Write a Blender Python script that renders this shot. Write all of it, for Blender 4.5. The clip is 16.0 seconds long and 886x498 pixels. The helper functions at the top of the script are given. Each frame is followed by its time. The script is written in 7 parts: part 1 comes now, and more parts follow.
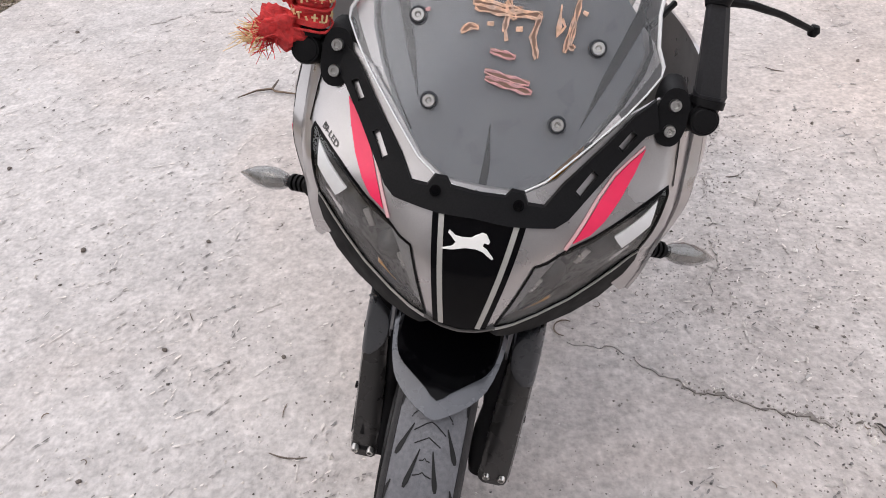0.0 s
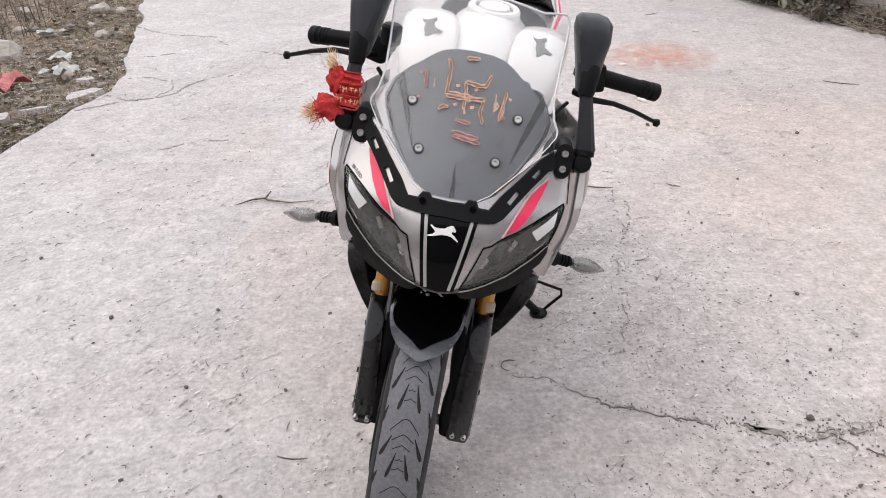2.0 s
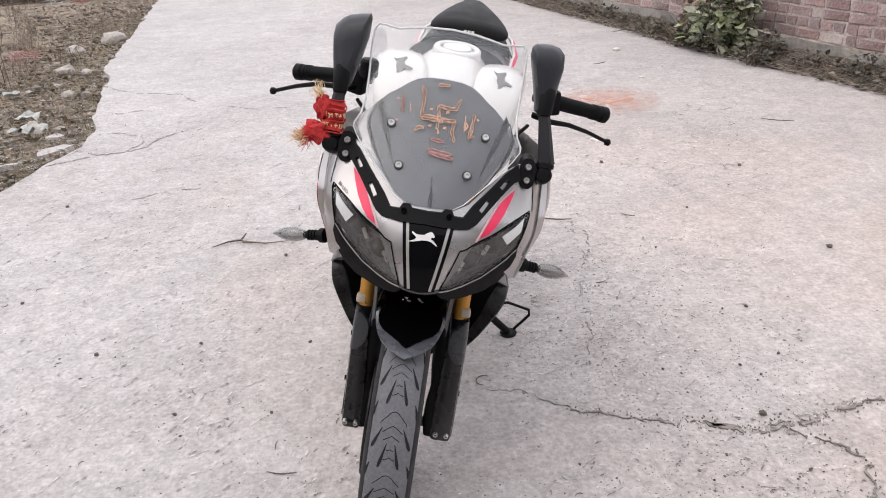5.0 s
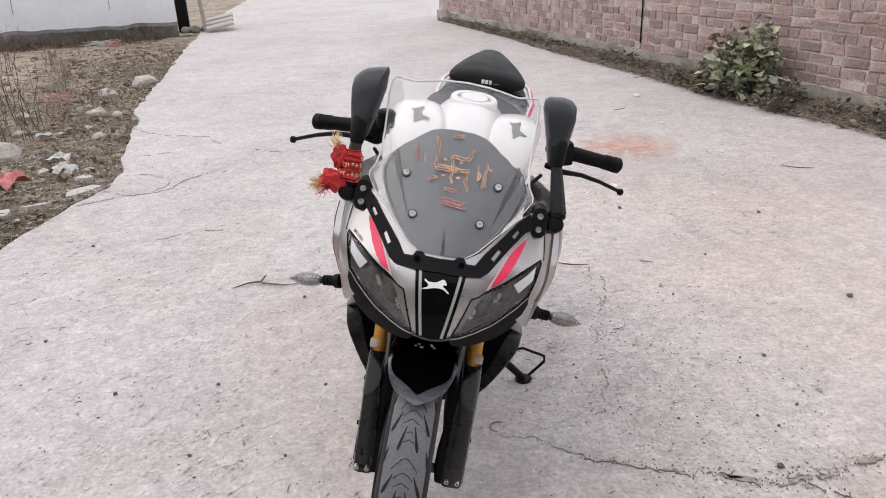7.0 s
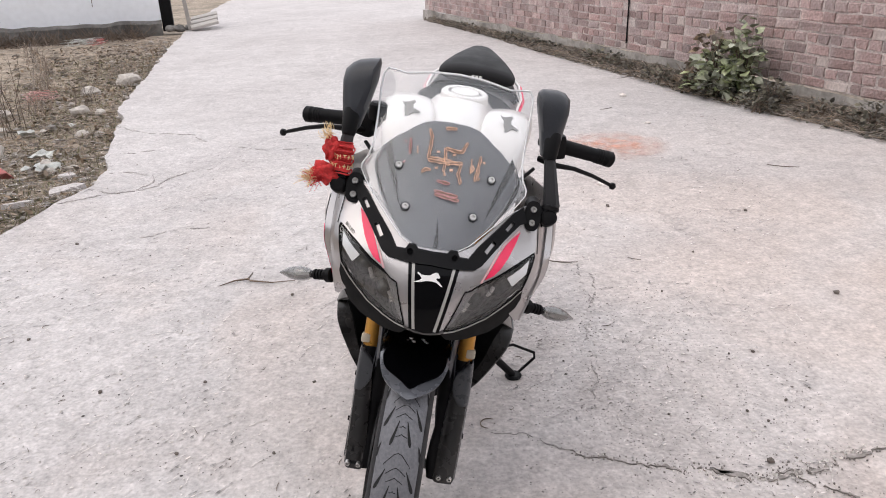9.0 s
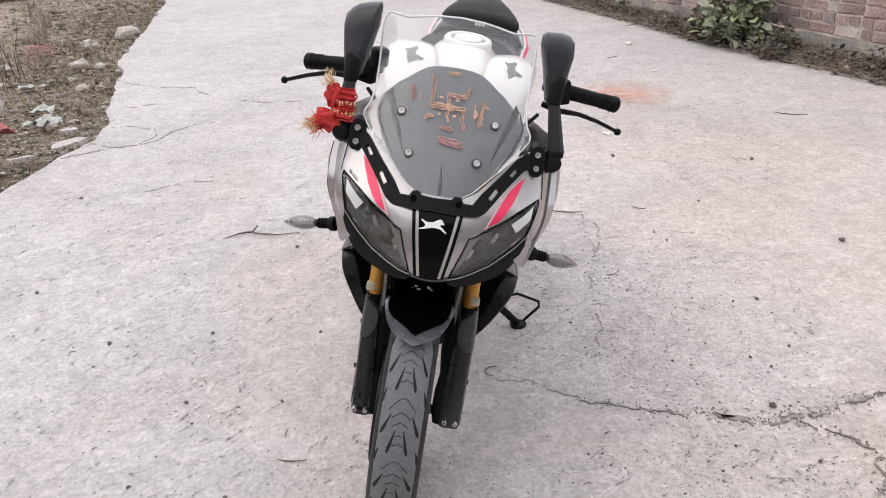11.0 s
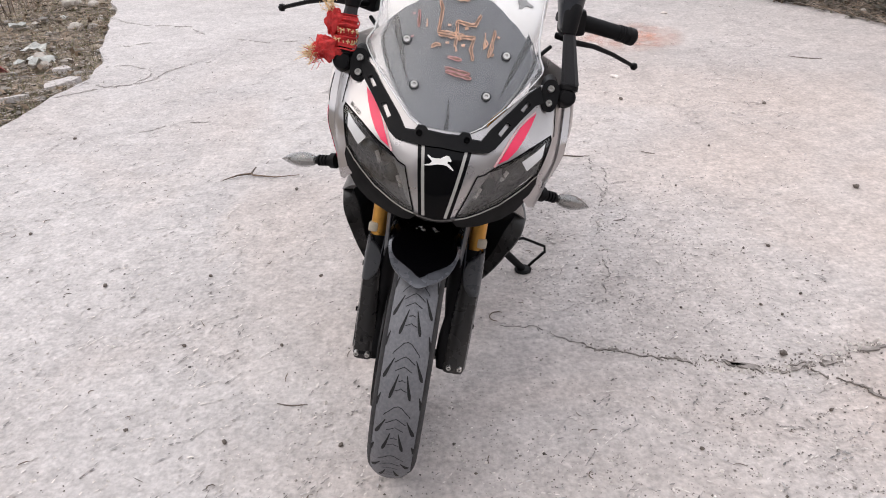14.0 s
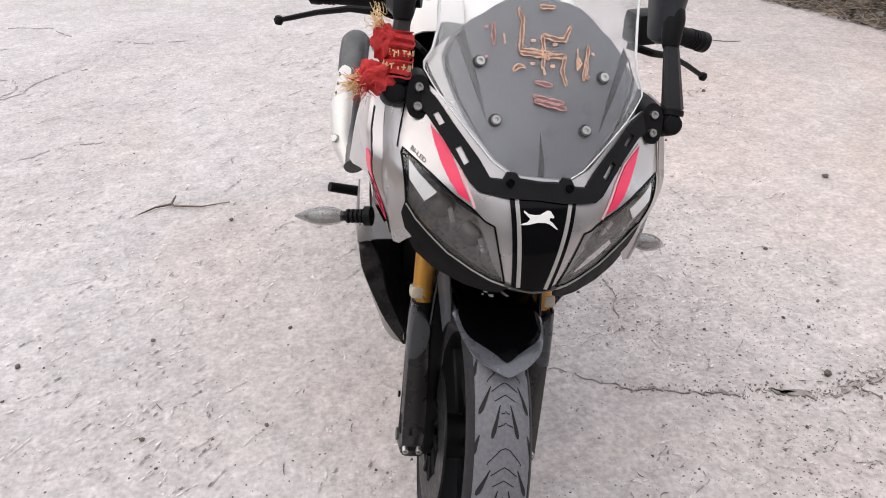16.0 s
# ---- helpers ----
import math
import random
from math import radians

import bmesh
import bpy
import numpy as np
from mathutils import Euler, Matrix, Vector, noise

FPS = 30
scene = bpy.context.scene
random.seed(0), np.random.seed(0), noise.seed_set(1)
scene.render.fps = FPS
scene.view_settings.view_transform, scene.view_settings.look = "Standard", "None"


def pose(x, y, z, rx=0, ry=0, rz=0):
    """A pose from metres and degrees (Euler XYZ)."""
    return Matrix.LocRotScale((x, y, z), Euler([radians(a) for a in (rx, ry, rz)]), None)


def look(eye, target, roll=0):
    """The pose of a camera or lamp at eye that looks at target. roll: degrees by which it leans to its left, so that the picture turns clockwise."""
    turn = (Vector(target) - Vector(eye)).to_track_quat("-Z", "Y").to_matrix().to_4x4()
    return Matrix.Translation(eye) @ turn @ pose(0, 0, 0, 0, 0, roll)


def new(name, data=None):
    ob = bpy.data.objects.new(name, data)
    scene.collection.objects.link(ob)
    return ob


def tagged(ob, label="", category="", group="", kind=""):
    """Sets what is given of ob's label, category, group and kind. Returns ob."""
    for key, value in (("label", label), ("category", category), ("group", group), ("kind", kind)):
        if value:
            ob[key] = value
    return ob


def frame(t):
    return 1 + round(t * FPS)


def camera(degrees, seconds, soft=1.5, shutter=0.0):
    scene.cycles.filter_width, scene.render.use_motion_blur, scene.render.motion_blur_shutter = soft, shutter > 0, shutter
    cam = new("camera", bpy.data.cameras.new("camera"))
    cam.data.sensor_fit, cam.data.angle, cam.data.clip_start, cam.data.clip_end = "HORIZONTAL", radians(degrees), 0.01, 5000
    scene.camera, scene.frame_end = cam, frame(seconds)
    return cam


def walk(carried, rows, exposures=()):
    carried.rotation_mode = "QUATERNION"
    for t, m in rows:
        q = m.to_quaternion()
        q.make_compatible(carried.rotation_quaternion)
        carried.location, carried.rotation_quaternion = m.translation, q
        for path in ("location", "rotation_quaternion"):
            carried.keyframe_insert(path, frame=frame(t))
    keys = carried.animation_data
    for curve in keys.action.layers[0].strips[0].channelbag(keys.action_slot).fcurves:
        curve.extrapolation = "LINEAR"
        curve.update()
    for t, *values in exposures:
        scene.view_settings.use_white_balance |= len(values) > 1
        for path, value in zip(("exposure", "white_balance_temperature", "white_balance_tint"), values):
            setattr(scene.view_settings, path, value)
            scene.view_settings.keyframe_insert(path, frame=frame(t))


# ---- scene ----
cam = camera(60.41, 16.0, soft=1.0)
METRES, EYE, TILT, LEAN, TURN = 1.25, 1.45, -38.0, 0.0, 0.0
PATH = [
    (0, (0.1231, 0.1129, 1.3452), (0.0315, 1.6332, 0.049), -5.11),
    (0.5, (0.1361, 0.0795, 1.3496), (0.0637, 1.5897, 0.0405), -3.23),
    (1, (0.1281, -0.0646, 1.4017), (0.0874, 1.544, 0.2139), -1.03),
    (1.5, (0.1496, -0.2618, 1.4097), (0.0705, 1.3793, 0.2692), -0.94),
    (2, (0.0747, -0.4479, 1.4541), (0.129, 1.2913, 0.468), -2.22),
    (2.5, (0.0236, -0.5599, 1.4465), (0.1704, 1.2131, 0.5328), -1.27),
    (3, (0.0231, -0.5932, 1.4501), (0.2485, 1.2023, 0.5984), -0.45),
    (3.5, (0.0292, -0.6005, 1.438), (0.24, 1.1858, 0.5636), -1.58),
    (5.8, (0.0229, -0.6424, 1.4439), (0.1605, 1.1698, 0.6092), -2.48),
    (6, (0.015, -0.6439, 1.4409), (0.1346, 1.1734, 0.6144), -2.28),
    (6.5, (0.0182, -0.6458, 1.4419), (0.0845, 1.1804, 0.6291), -2.39),
    (7, (0.0455, -0.6471, 1.464), (0.1599, 1.199, 0.7034), -2.7),
    (7.5, (0.0432, -0.6418, 1.4547), (0.2034, 1.2081, 0.7117), -3.1),
    (8, (0.027, -0.639, 1.451), (0.196, 1.2092, 0.7055), -2.48),
    (10.5, (0.033, -0.6423, 1.4321), (0.1658, 1.1724, 0.6019), -2.4),
    (11, (0.0296, -0.6435, 1.4294), (0.1614, 1.1531, 0.5604), -2.92),
    (11.5, (0.0321, -0.6282, 1.4225), (0.1553, 1.1562, 0.5276), -3.64),
    (12, (0.033, -0.6333, 1.4273), (0.1712, 1.1344, 0.502), -3.51),
    (12.5, (0.0326, -0.6317, 1.4218), (0.1824, 1.1325, 0.4917), -2.93),
    (13, (0.0293, -0.6248, 1.4207), (0.1892, 1.1372, 0.4881), -2.39),
    (13.5, (0.0125, -0.6238, 1.4155), (0.1643, 1.1341, 0.474), -1.95),
    (14, (0.0201, -0.5859, 1.3803), (0.1411, 1.1486, 0.3919), -2.55),
    (14.5, (0.0574, -0.4491, 1.3706), (0.1014, 1.231, 0.2865), -3.64),
    (15, (0.0876, -0.2435, 1.3728), (0.1563, 1.4468, 0.3059), -4.82),
    (15.5, (-0.1094, -0.2167, 1.3854), (0.129, 1.4946, 0.3782), -3.05),
    (16, (-0.2773, -0.1606, 1.3531), (0.1662, 1.4946, 0.3217), -1.57),
]
EXPOSURES = [(0.0, 0.09), (3.5, 0.09), (6.5, 0.08), (7.0, -0.05), (7.5, 0.05), (8.2, 0.06), (10.3, 0.09), (13.5, 0.09), (14.5, 0.06), (15.2, 0.09), (16.0, 0.11)]
walk(cam, [(t, look(eye, target, roll)) for t, eye, target, roll in PATH], EXPOSURES)

# ---- world and light ----
SUN_UP, SUN_ROUND = radians(62), radians(-105)
world = bpy.data.worlds.new("overcast_sky")
scene.world = world
world.use_nodes = True
wn = world.node_tree.nodes
sky = wn.new("ShaderNodeTexSky")
sky.sky_type, sky.sun_disc = "NISHITA", False
sky.sun_elevation, sky.sun_rotation = SUN_UP, SUN_ROUND
sky.air_density, sky.dust_density, sky.ozone_density = 1.0, 6.0, 1.0
cloud = wn.new("ShaderNodeMixRGB")
cloud.inputs[0].default_value = 0.75
cloud.inputs[2].default_value = (9.1, 9.0, 9.35, 1)
world.node_tree.links.new(sky.outputs[0], cloud.inputs[1])
world.node_tree.links.new(cloud.outputs[0], wn["Background"].inputs[0])
wn["Background"].inputs[1].default_value = 0.1735
sun = new("sun", bpy.data.lights.new("sun", "SUN"))
sun.data.energy, sun.data.angle, sun.data.color = 0.26, radians(60), (1.0, 0.95, 0.9)
sun_way = Vector((math.sin(SUN_ROUND) * math.cos(SUN_UP), math.cos(SUN_ROUND) * math.cos(SUN_UP), math.sin(SUN_UP)))
sun.matrix_world = look(sun_way * 30, (0, 0, 0))


# ---- materials ----
def material(name, base, rough=0.5, metal=0.0, grain=0.0, grain_scale=40.0, stain=0.0, stain_scale=3.0, stain_to=None, bump=0.0,
             bump_scale=120.0, coat=0.0, per_object=0.0, per_island=0.0, rough_var=0.1, spec=0.5, speckle=0.0):
    """A principled surface with variation at two scales: fine grain and broad stains."""
    m = bpy.data.materials.new(name)
    m.use_nodes = True
    nodes, links = m.node_tree.nodes, m.node_tree.links
    shader = nodes["Principled BSDF"]
    shader.inputs["Roughness"].default_value = rough
    shader.inputs["Metallic"].default_value = metal
    shader.inputs["Coat Weight"].default_value = coat
    shader.inputs["Specular IOR Level"].default_value = spec
    shader.inputs["Coat Roughness"].default_value = 0.06
    place = nodes.new("ShaderNodeTexCoord").outputs["Object"]

    def noise_at(scale, detail=5.0, distort=0.0):
        n = nodes.new("ShaderNodeTexNoise")
        n.inputs["Scale"].default_value, n.inputs["Detail"].default_value, n.inputs["Distortion"].default_value = scale, detail, distort
        links.new(place, n.inputs["Vector"])
        return n.outputs["Fac"]

    def mix(kind, fac, a, b):
        n = nodes.new("ShaderNodeMixRGB")
        n.blend_type = kind
        for slot, value in zip(n.inputs, (fac, a, b)):
            if isinstance(value, (int, float)):
                slot.default_value = value
            elif isinstance(value, tuple):
                slot.default_value = (*value, 1)
            else:
                links.new(value, slot)
        return n.outputs[0]

    def ramp(value, low, high, a=0.0, b=1.0):
        n = nodes.new("ShaderNodeMapRange")
        n.inputs[1].default_value, n.inputs[2].default_value, n.inputs[3].default_value, n.inputs[4].default_value = low, high, a, b
        links.new(value, n.inputs[0])
        return n.outputs[0]

    colour = mix("MIX", 0.0, base, base)
    if stain:
        to = stain_to or tuple(c * 0.45 for c in base)
        colour = mix("MIX", ramp(noise_at(stain_scale, 6, 0.6), 0.42, 0.68, 0, stain), colour, to)
    if grain:
        g = ramp(noise_at(grain_scale, 4), 0.25, 0.75, 1 - grain, 1 + grain)
        colour = mix("MULTIPLY", 1.0, colour, g)
    if speckle:
        v = nodes.new("ShaderNodeTexVoronoi")
        v.inputs["Scale"].default_value = 75
        links.new(place, v.inputs["Vector"])
        dots = mix("MULTIPLY", 1.0, ramp(v.outputs["Distance"], 0.16, 0.30, 1, 0), ramp(noise_at(14, 3), 0.50, 0.66, 0, speckle))
        colour = mix("MIX", dots, colour, tuple(c * 0.55 for c in base))
        pale = mix("MULTIPLY", 1.0, ramp(noise_at(48, 5, 0.8), 0.56, 0.72, 0, 1), (0.45, 0.45, 0.45))
        colour = mix("MIX", pale, colour, tuple(min(c * 1.22, 1) for c in base))
        colour = mix("MULTIPLY", 1.0, colour, ramp(noise_at(5.5, 8, 1.2), 0.30, 0.70, 0.88, 1.09))
        colour = mix("MULTIPLY", 1.0, colour, ramp(noise_at(26, 6, 0.5), 0.28, 0.72, 0.83, 1.12))
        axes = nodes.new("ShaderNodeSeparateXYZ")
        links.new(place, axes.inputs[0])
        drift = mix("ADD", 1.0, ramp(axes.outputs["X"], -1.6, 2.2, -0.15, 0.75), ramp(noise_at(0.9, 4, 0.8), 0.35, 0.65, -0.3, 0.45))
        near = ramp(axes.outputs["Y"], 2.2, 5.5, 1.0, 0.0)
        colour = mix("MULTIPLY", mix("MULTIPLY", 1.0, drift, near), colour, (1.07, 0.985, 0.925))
    if per_object or per_island:
        if per_object:
            r = nodes.new("ShaderNodeObjectInfo").outputs["Random"]
        else:
            r = nodes.new("ShaderNodeNewGeometry").outputs["Random Per Island"]
        amount = per_object or per_island
        hsv = nodes.new("ShaderNodeHueSaturation")
        links.new(ramp(r, 0, 1, 1 - amount, 1 + amount), hsv.inputs["Value"])
        wn_ = nodes.new("ShaderNodeTexWhiteNoise")
        wn_.noise_dimensions = "1D"
        links.new(r, wn_.inputs["W"])
        links.new(ramp(wn_.outputs["Value"], 0, 1, 1 - amount * 0.9, 1 + amount * 0.6), hsv.inputs["Saturation"])
        links.new(colour, hsv.inputs["Color"])
        colour = hsv.outputs[0]
    links.new(colour, shader.inputs["Base Color"])
    if rough_var:
        links.new(ramp(noise_at(stain_scale * 4, 4), 0.3, 0.7, max(rough - rough_var, 0.02), min(rough + rough_var, 1)), shader.inputs["Roughness"])
    if bump:
        b = nodes.new("ShaderNodeBump")
        b.inputs["Strength"].default_value, b.inputs["Distance"].default_value = bump, 0.01
        links.new(noise_at(bump_scale, 6), b.inputs["Height"])
        links.new(b.outputs[0], shader.inputs["Normal"])
    return m


def sheet_plastic(name, tint, haze, haze_colour=(0.8, 0.8, 0.8), rough=0.03, shine_part=1.0, thin=False):
    """A thin clear sheet: light passes straight through, a little is scattered, and it mirrors by Fresnel."""
    m = bpy.data.materials.new(name)
    m.use_nodes = True
    nodes, links = m.node_tree.nodes, m.node_tree.links
    nodes.remove(nodes["Principled BSDF"])
    clear, milk, shine = nodes.new("ShaderNodeBsdfTransparent"), nodes.new("ShaderNodeBsdfTranslucent"), nodes.new("ShaderNodeBsdfGlossy")
    clear.inputs[0].default_value = (*tint, 1)
    milk.inputs[0].default_value = (*haze_colour, 1)
    shine.inputs["Roughness"].default_value = rough
    dust = nodes.new("ShaderNodeBsdfDiffuse")
    dust.inputs[0].default_value = (*haze_colour, 1)
    both, body, whole = nodes.new("ShaderNodeMixShader"), nodes.new("ShaderNodeMixShader"), nodes.new("ShaderNodeMixShader")
    links.new(dust.outputs[0] if thin else milk.outputs[0], both.inputs[1])
    links.new(dust.outputs[0], both.inputs[2])
    body.inputs[0].default_value = haze
    links.new(clear.outputs[0], body.inputs[1])
    links.new(both.outputs[0], body.inputs[2])
    # Schlick's curve, the same from both sides of the sheet
    facing = nodes.new("ShaderNodeLayerWeight")
    facing.inputs["Blend"].default_value = 0.5
    steep, gloss = nodes.new("ShaderNodeMath"), nodes.new("ShaderNodeMath")
    steep.operation, gloss.operation = "POWER", "MULTIPLY_ADD"
    steep.inputs[1].default_value = 5.0
    gloss.inputs[1].default_value = 0.96 * shine_part
    gloss.inputs[2].default_value = 0.04 * shine_part
    gloss.use_clamp = True
    links.new(facing.outputs["Facing"], steep.inputs[0])
    links.new(steep.outputs[0], gloss.inputs[0])
    links.new(gloss.outputs[0], whole.inputs[0])
    links.new(body.outputs[0], whole.inputs[1])
    links.new(shine.outputs[0], whole.inputs[2])
    links.new(whole.outputs[0], nodes["Material Output"].inputs[0])
    return m


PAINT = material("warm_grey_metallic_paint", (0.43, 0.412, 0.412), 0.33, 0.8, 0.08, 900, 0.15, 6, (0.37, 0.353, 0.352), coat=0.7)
# paler copy of the fairing paint, with a reflection put into the colour
SIDE_SHEEN = material("side_paint_with_sheen", (0.60, 0.575, 0.57), 0.36, 0.4, 0.06, 700, 0.15, 6, (0.52, 0.50, 0.495), coat=0.4)
TANK_PAINT = material("pale_silver_paint", (0.80, 0.772, 0.745), 0.35, 0.0, 0.05, 600, 0.3, 5, (0.72, 0.69, 0.665), coat=0.6)
PINK = material("neon_pink_decal", (0.85, 0.02, 0.10), 0.4, 0, 0.05, 80, coat=0.3)
PALE_PINK = material("pale_pink_decal", (0.75, 0.45, 0.47), 0.4, 0, 0.05, 80)
GLOSS = material("gloss_black_plastic", (0.0016, 0.0016, 0.0022), 0.10, 0, 0.1, 200, rough_var=0.05, spec=0.12)
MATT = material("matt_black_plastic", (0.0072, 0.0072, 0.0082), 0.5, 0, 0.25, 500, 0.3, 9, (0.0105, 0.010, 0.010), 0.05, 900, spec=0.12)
DARK_GREY = material("dark_grey_satin_plastic", (0.031, 0.034, 0.041), 0.38, 0, 0.12, 400, 0.3, 7, (0.046, 0.046, 0.048), 0.03, 900, spec=0.32)
VISOR = material("slate_grey_visor_panel", (0.125, 0.130, 0.142), 0.32, 0, 0.06, 300, 0.5, 9, (0.170, 0.172, 0.182), spec=0.3)
GUARD = material("fork_guard_black", (0.022, 0.021, 0.021), 0.28, 0.1, 0.1, 400, 0.25, 8, (0.034, 0.031, 0.030), spec=0.55)
# guard plastic with the sky's reflection put into its colour
GUARD_SHEEN = material("guard_black_with_sky_sheen", (0.062, 0.065, 0.072), 0.32, 0.1, 0.1, 400, 0.25, 8, (0.078, 0.080, 0.086), spec=0.5)
DISC = material("dark_disc_steel", (0.030, 0.030, 0.031), 0.45, 0.5, 0.2, 200, 0.4, 20)
MUDGUARD = material("slate_grey_mudguard_paint", (0.092, 0.097, 0.112), 0.25, 0.2, 0.06, 500, 0.2, 9, coat=0.6)
STEM = material("mirror_stem_plastic", (0.030, 0.030, 0.033), 0.42, 0, 0.15, 400, 0.3, 9, spec=0.3)
SEAT = material("black_seat_vinyl", (0.012, 0.012, 0.013), 0.55, 0, 0.15, 700, bump=0.03, bump_scale=1200, spec=0.22)
FLANK = material("clean_tyre_flank", (0.022, 0.022, 0.024), 0.6, 0, 0.2, 200, 0.3, 14, (0.05, 0.05, 0.05), 0.1, 500, spec=0.25)
RUBBER = material("tyre_rubber", (0.150, 0.153, 0.168), 0.62, 0, 0.2, 150, 0.45, 10, (0.20, 0.202, 0.212), 0.15, 400, spec=0.4)
GROOVE = material("groove_rubber", (0.012, 0.012, 0.013), 0.85, 0, 0.1, 200)
GOLD = material("gold_anodised_fork", (0.60, 0.30, 0.06), 0.36, 0.6, 0.06, 200, 0.15, 12)
CLAMP = material("pale_cast_clamp", (0.62, 0.55, 0.44), 0.45, 0.3, 0.08, 200, 0.2, 15)
STEEL = material("brushed_steel", (0.6, 0.59, 0.57), 0.3, 1.0, 0.08, 400, 0.2, 15)
DARK_STEEL = material("dark_steel", (0.12, 0.12, 0.12), 0.4, 0.8, 0.15, 300, 0.3, 20)
DECAL_GREY = material("grey_decal", (0.22, 0.215, 0.205), 0.45, 0.2, 0.1, 200)
SMEAR = sheet_plastic("thin_paste_smear", (0.93, 0.86, 0.78), 0.50, (0.66, 0.47, 0.39), 0.6, 0.2)
DAY_LIGHT = material("frosted_white_lamp_strip", (0.74, 0.75, 0.76), 0.35, 0, 0.05, 60, coat=0.5)
BLADE = material("lamp_blade_grey", (0.40, 0.395, 0.40), 0.35, 0.2, 0.06, 200, 0.2, 12)
LIP_BLACK = material("satin_black_lip", (0.0075, 0.0075, 0.008), 0.55, 0, 0.12, 300, 0.3, 9, (0.013, 0.0125, 0.0125), spec=0.10)
WHITE = material("white_decal", (0.82, 0.82, 0.8), 0.45, 0, 0.03, 100)
SILVER_LINE = material("silver_stripe", (0.42, 0.41, 0.39), 0.4, 0.3, 0.05, 300)
HOUSING = material("headlamp_reflector", (0.22, 0.215, 0.212), 0.3, 0.3, 0.1, 100, 0.5, 30, (0.32, 0.312, 0.306))
SMOKE = sheet_plastic("smoked_lamp_lens", (0.86, 0.86, 0.86), 0.04, (0.45, 0.44, 0.44), shine_part=1.3)
CLEAR = sheet_plastic("clear_acrylic_screen", (0.96, 0.965, 0.97), 0.055, (0.89, 0.92, 0.96), 0.12, 0.8, True)
EDGE = material("polished_acrylic_edge", (0.84, 0.85, 0.86), 0.2, 0, 0.04, 100)
LENS = sheet_plastic("clear_signal_lens", (0.62, 0.62, 0.62), 0.16, (0.50, 0.49, 0.48), 0.06, 2.2)
MIRROR = material("mirror_glass", (0.9, 0.9, 0.9), 0.03, 1.0, 0.0, rough_var=0.0)
DAUB_ORANGE = material("orange_paste", (0.74, 0.47, 0.33), 0.8, 0, 0.35, 150, 0.9, 90, (0.58, 0.44, 0.38), 0.3, 400)
DAUB_PINK = material("pink_paste", (0.62, 0.33, 0.33), 0.8, 0, 0.25, 150, 0.7, 60, (0.40, 0.30, 0.31), 0.3, 400)
RED_CLOTH = material("red_votive_cloth", (0.70, 0.045, 0.045), 0.75, 0, 0.3, 120, 0.5, 60, (0.40, 0.012, 0.018), 0.6, 600)
TINSEL = material("gold_tinsel", (0.80, 0.60, 0.33), 0.45, 0.3, 0.3, 200)
HEAT_SHIELD = material("pale_heat_shield", (0.72, 0.70, 0.67), 0.4, 0.3, 0.06, 200, 0.2, 12)

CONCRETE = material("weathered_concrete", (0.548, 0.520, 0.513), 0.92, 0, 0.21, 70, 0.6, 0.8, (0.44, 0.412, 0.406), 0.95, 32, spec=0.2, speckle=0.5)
CRACK = material("crack_dirt", (0.23, 0.207, 0.19), 0.95, 0, 0.5, 40, 0.7, 25, (0.38, 0.35, 0.333))
# dark tone for the painted shade of dents
DENT = material("dent_shade", (0.34, 0.318, 0.31), 0.95, 0, 0.4, 40, per_island=0.5)
# grey for the two added walls out of view
UNSEEN_WALL = material("unseen_wall_grey", (0.33, 0.325, 0.322), 0.9, 0, 0.15, 6, 0.5, 0.7, (0.22, 0.215, 0.21))
FINE_CRACK = material("pale_crack_dirt", (0.42, 0.392, 0.378), 0.95, 0, 0.5, 40, 0.8, 30, (0.50, 0.47, 0.455))
SOIL = material("dry_brown_soil", (0.345, 0.285, 0.225), 0.95, 0, 0.5, 22, 0.85, 2.6, (0.165, 0.138, 0.102), 1.0, 26)
STONE = material("grey_stone", (0.37, 0.34, 0.31), 0.9, 0, 0.25, 30, 0.5, 8, (0.22, 0.20, 0.175), 0.5, 60, per_island=0.35)
PEBBLE = material("dark_pebble", (0.11, 0.095, 0.085), 0.9, 0, 0.3, 90, per_island=0.5)
BRICK = material("red_brick", (0.345, 0.246, 0.234), 0.92, 0, 0.36, 45, 0.75, 9, (0.47, 0.39, 0.37), 1.0, 60, per_object=0.27)
BRICK_FAR = material("red_brick_far", (0.345, 0.246, 0.234), 0.92, 0, 0.36, 45, 0.75, 9, (0.47, 0.39, 0.37), 1.0, 60, per_island=0.27)
MORTAR = material("old_mortar", (0.53, 0.462, 0.44), 0.95, 0, 0.35, 50, 0.7, 4, (0.36, 0.305, 0.29), 0.6, 80)
PLINTH = material("grey_plinth_render", (0.37, 0.345, 0.32), 0.92, 0, 0.25, 24, 0.8, 3.0, (0.12, 0.11, 0.098), 0.8, 40)
PLASTER = material("white_wall_paint", (0.90, 0.925, 0.965), 0.85, 0, 0.04, 10, 0.25, 1.2, (0.72, 0.745, 0.78), 0.1, 30)
DARK_BASE = material("damp_wall_base", (0.105, 0.098, 0.092), 0.9, 0, 0.4, 9, 0.7, 3, (0.20, 0.19, 0.178), 0.4, 30)
LEAF = material("shrub_leaf", (0.27, 0.305, 0.175), 0.5, 0, 0.25, 40, 0.6, 9, (0.44, 0.44, 0.33), per_island=0.65)
DEAD_LEAF = material("withered_leaf", (0.20, 0.155, 0.115), 0.85, 0, 0.25, 40, per_island=0.5)
DRY = material("dry_straw", (0.31, 0.25, 0.20), 0.9, 0, 0.2, 30, per_island=0.6)
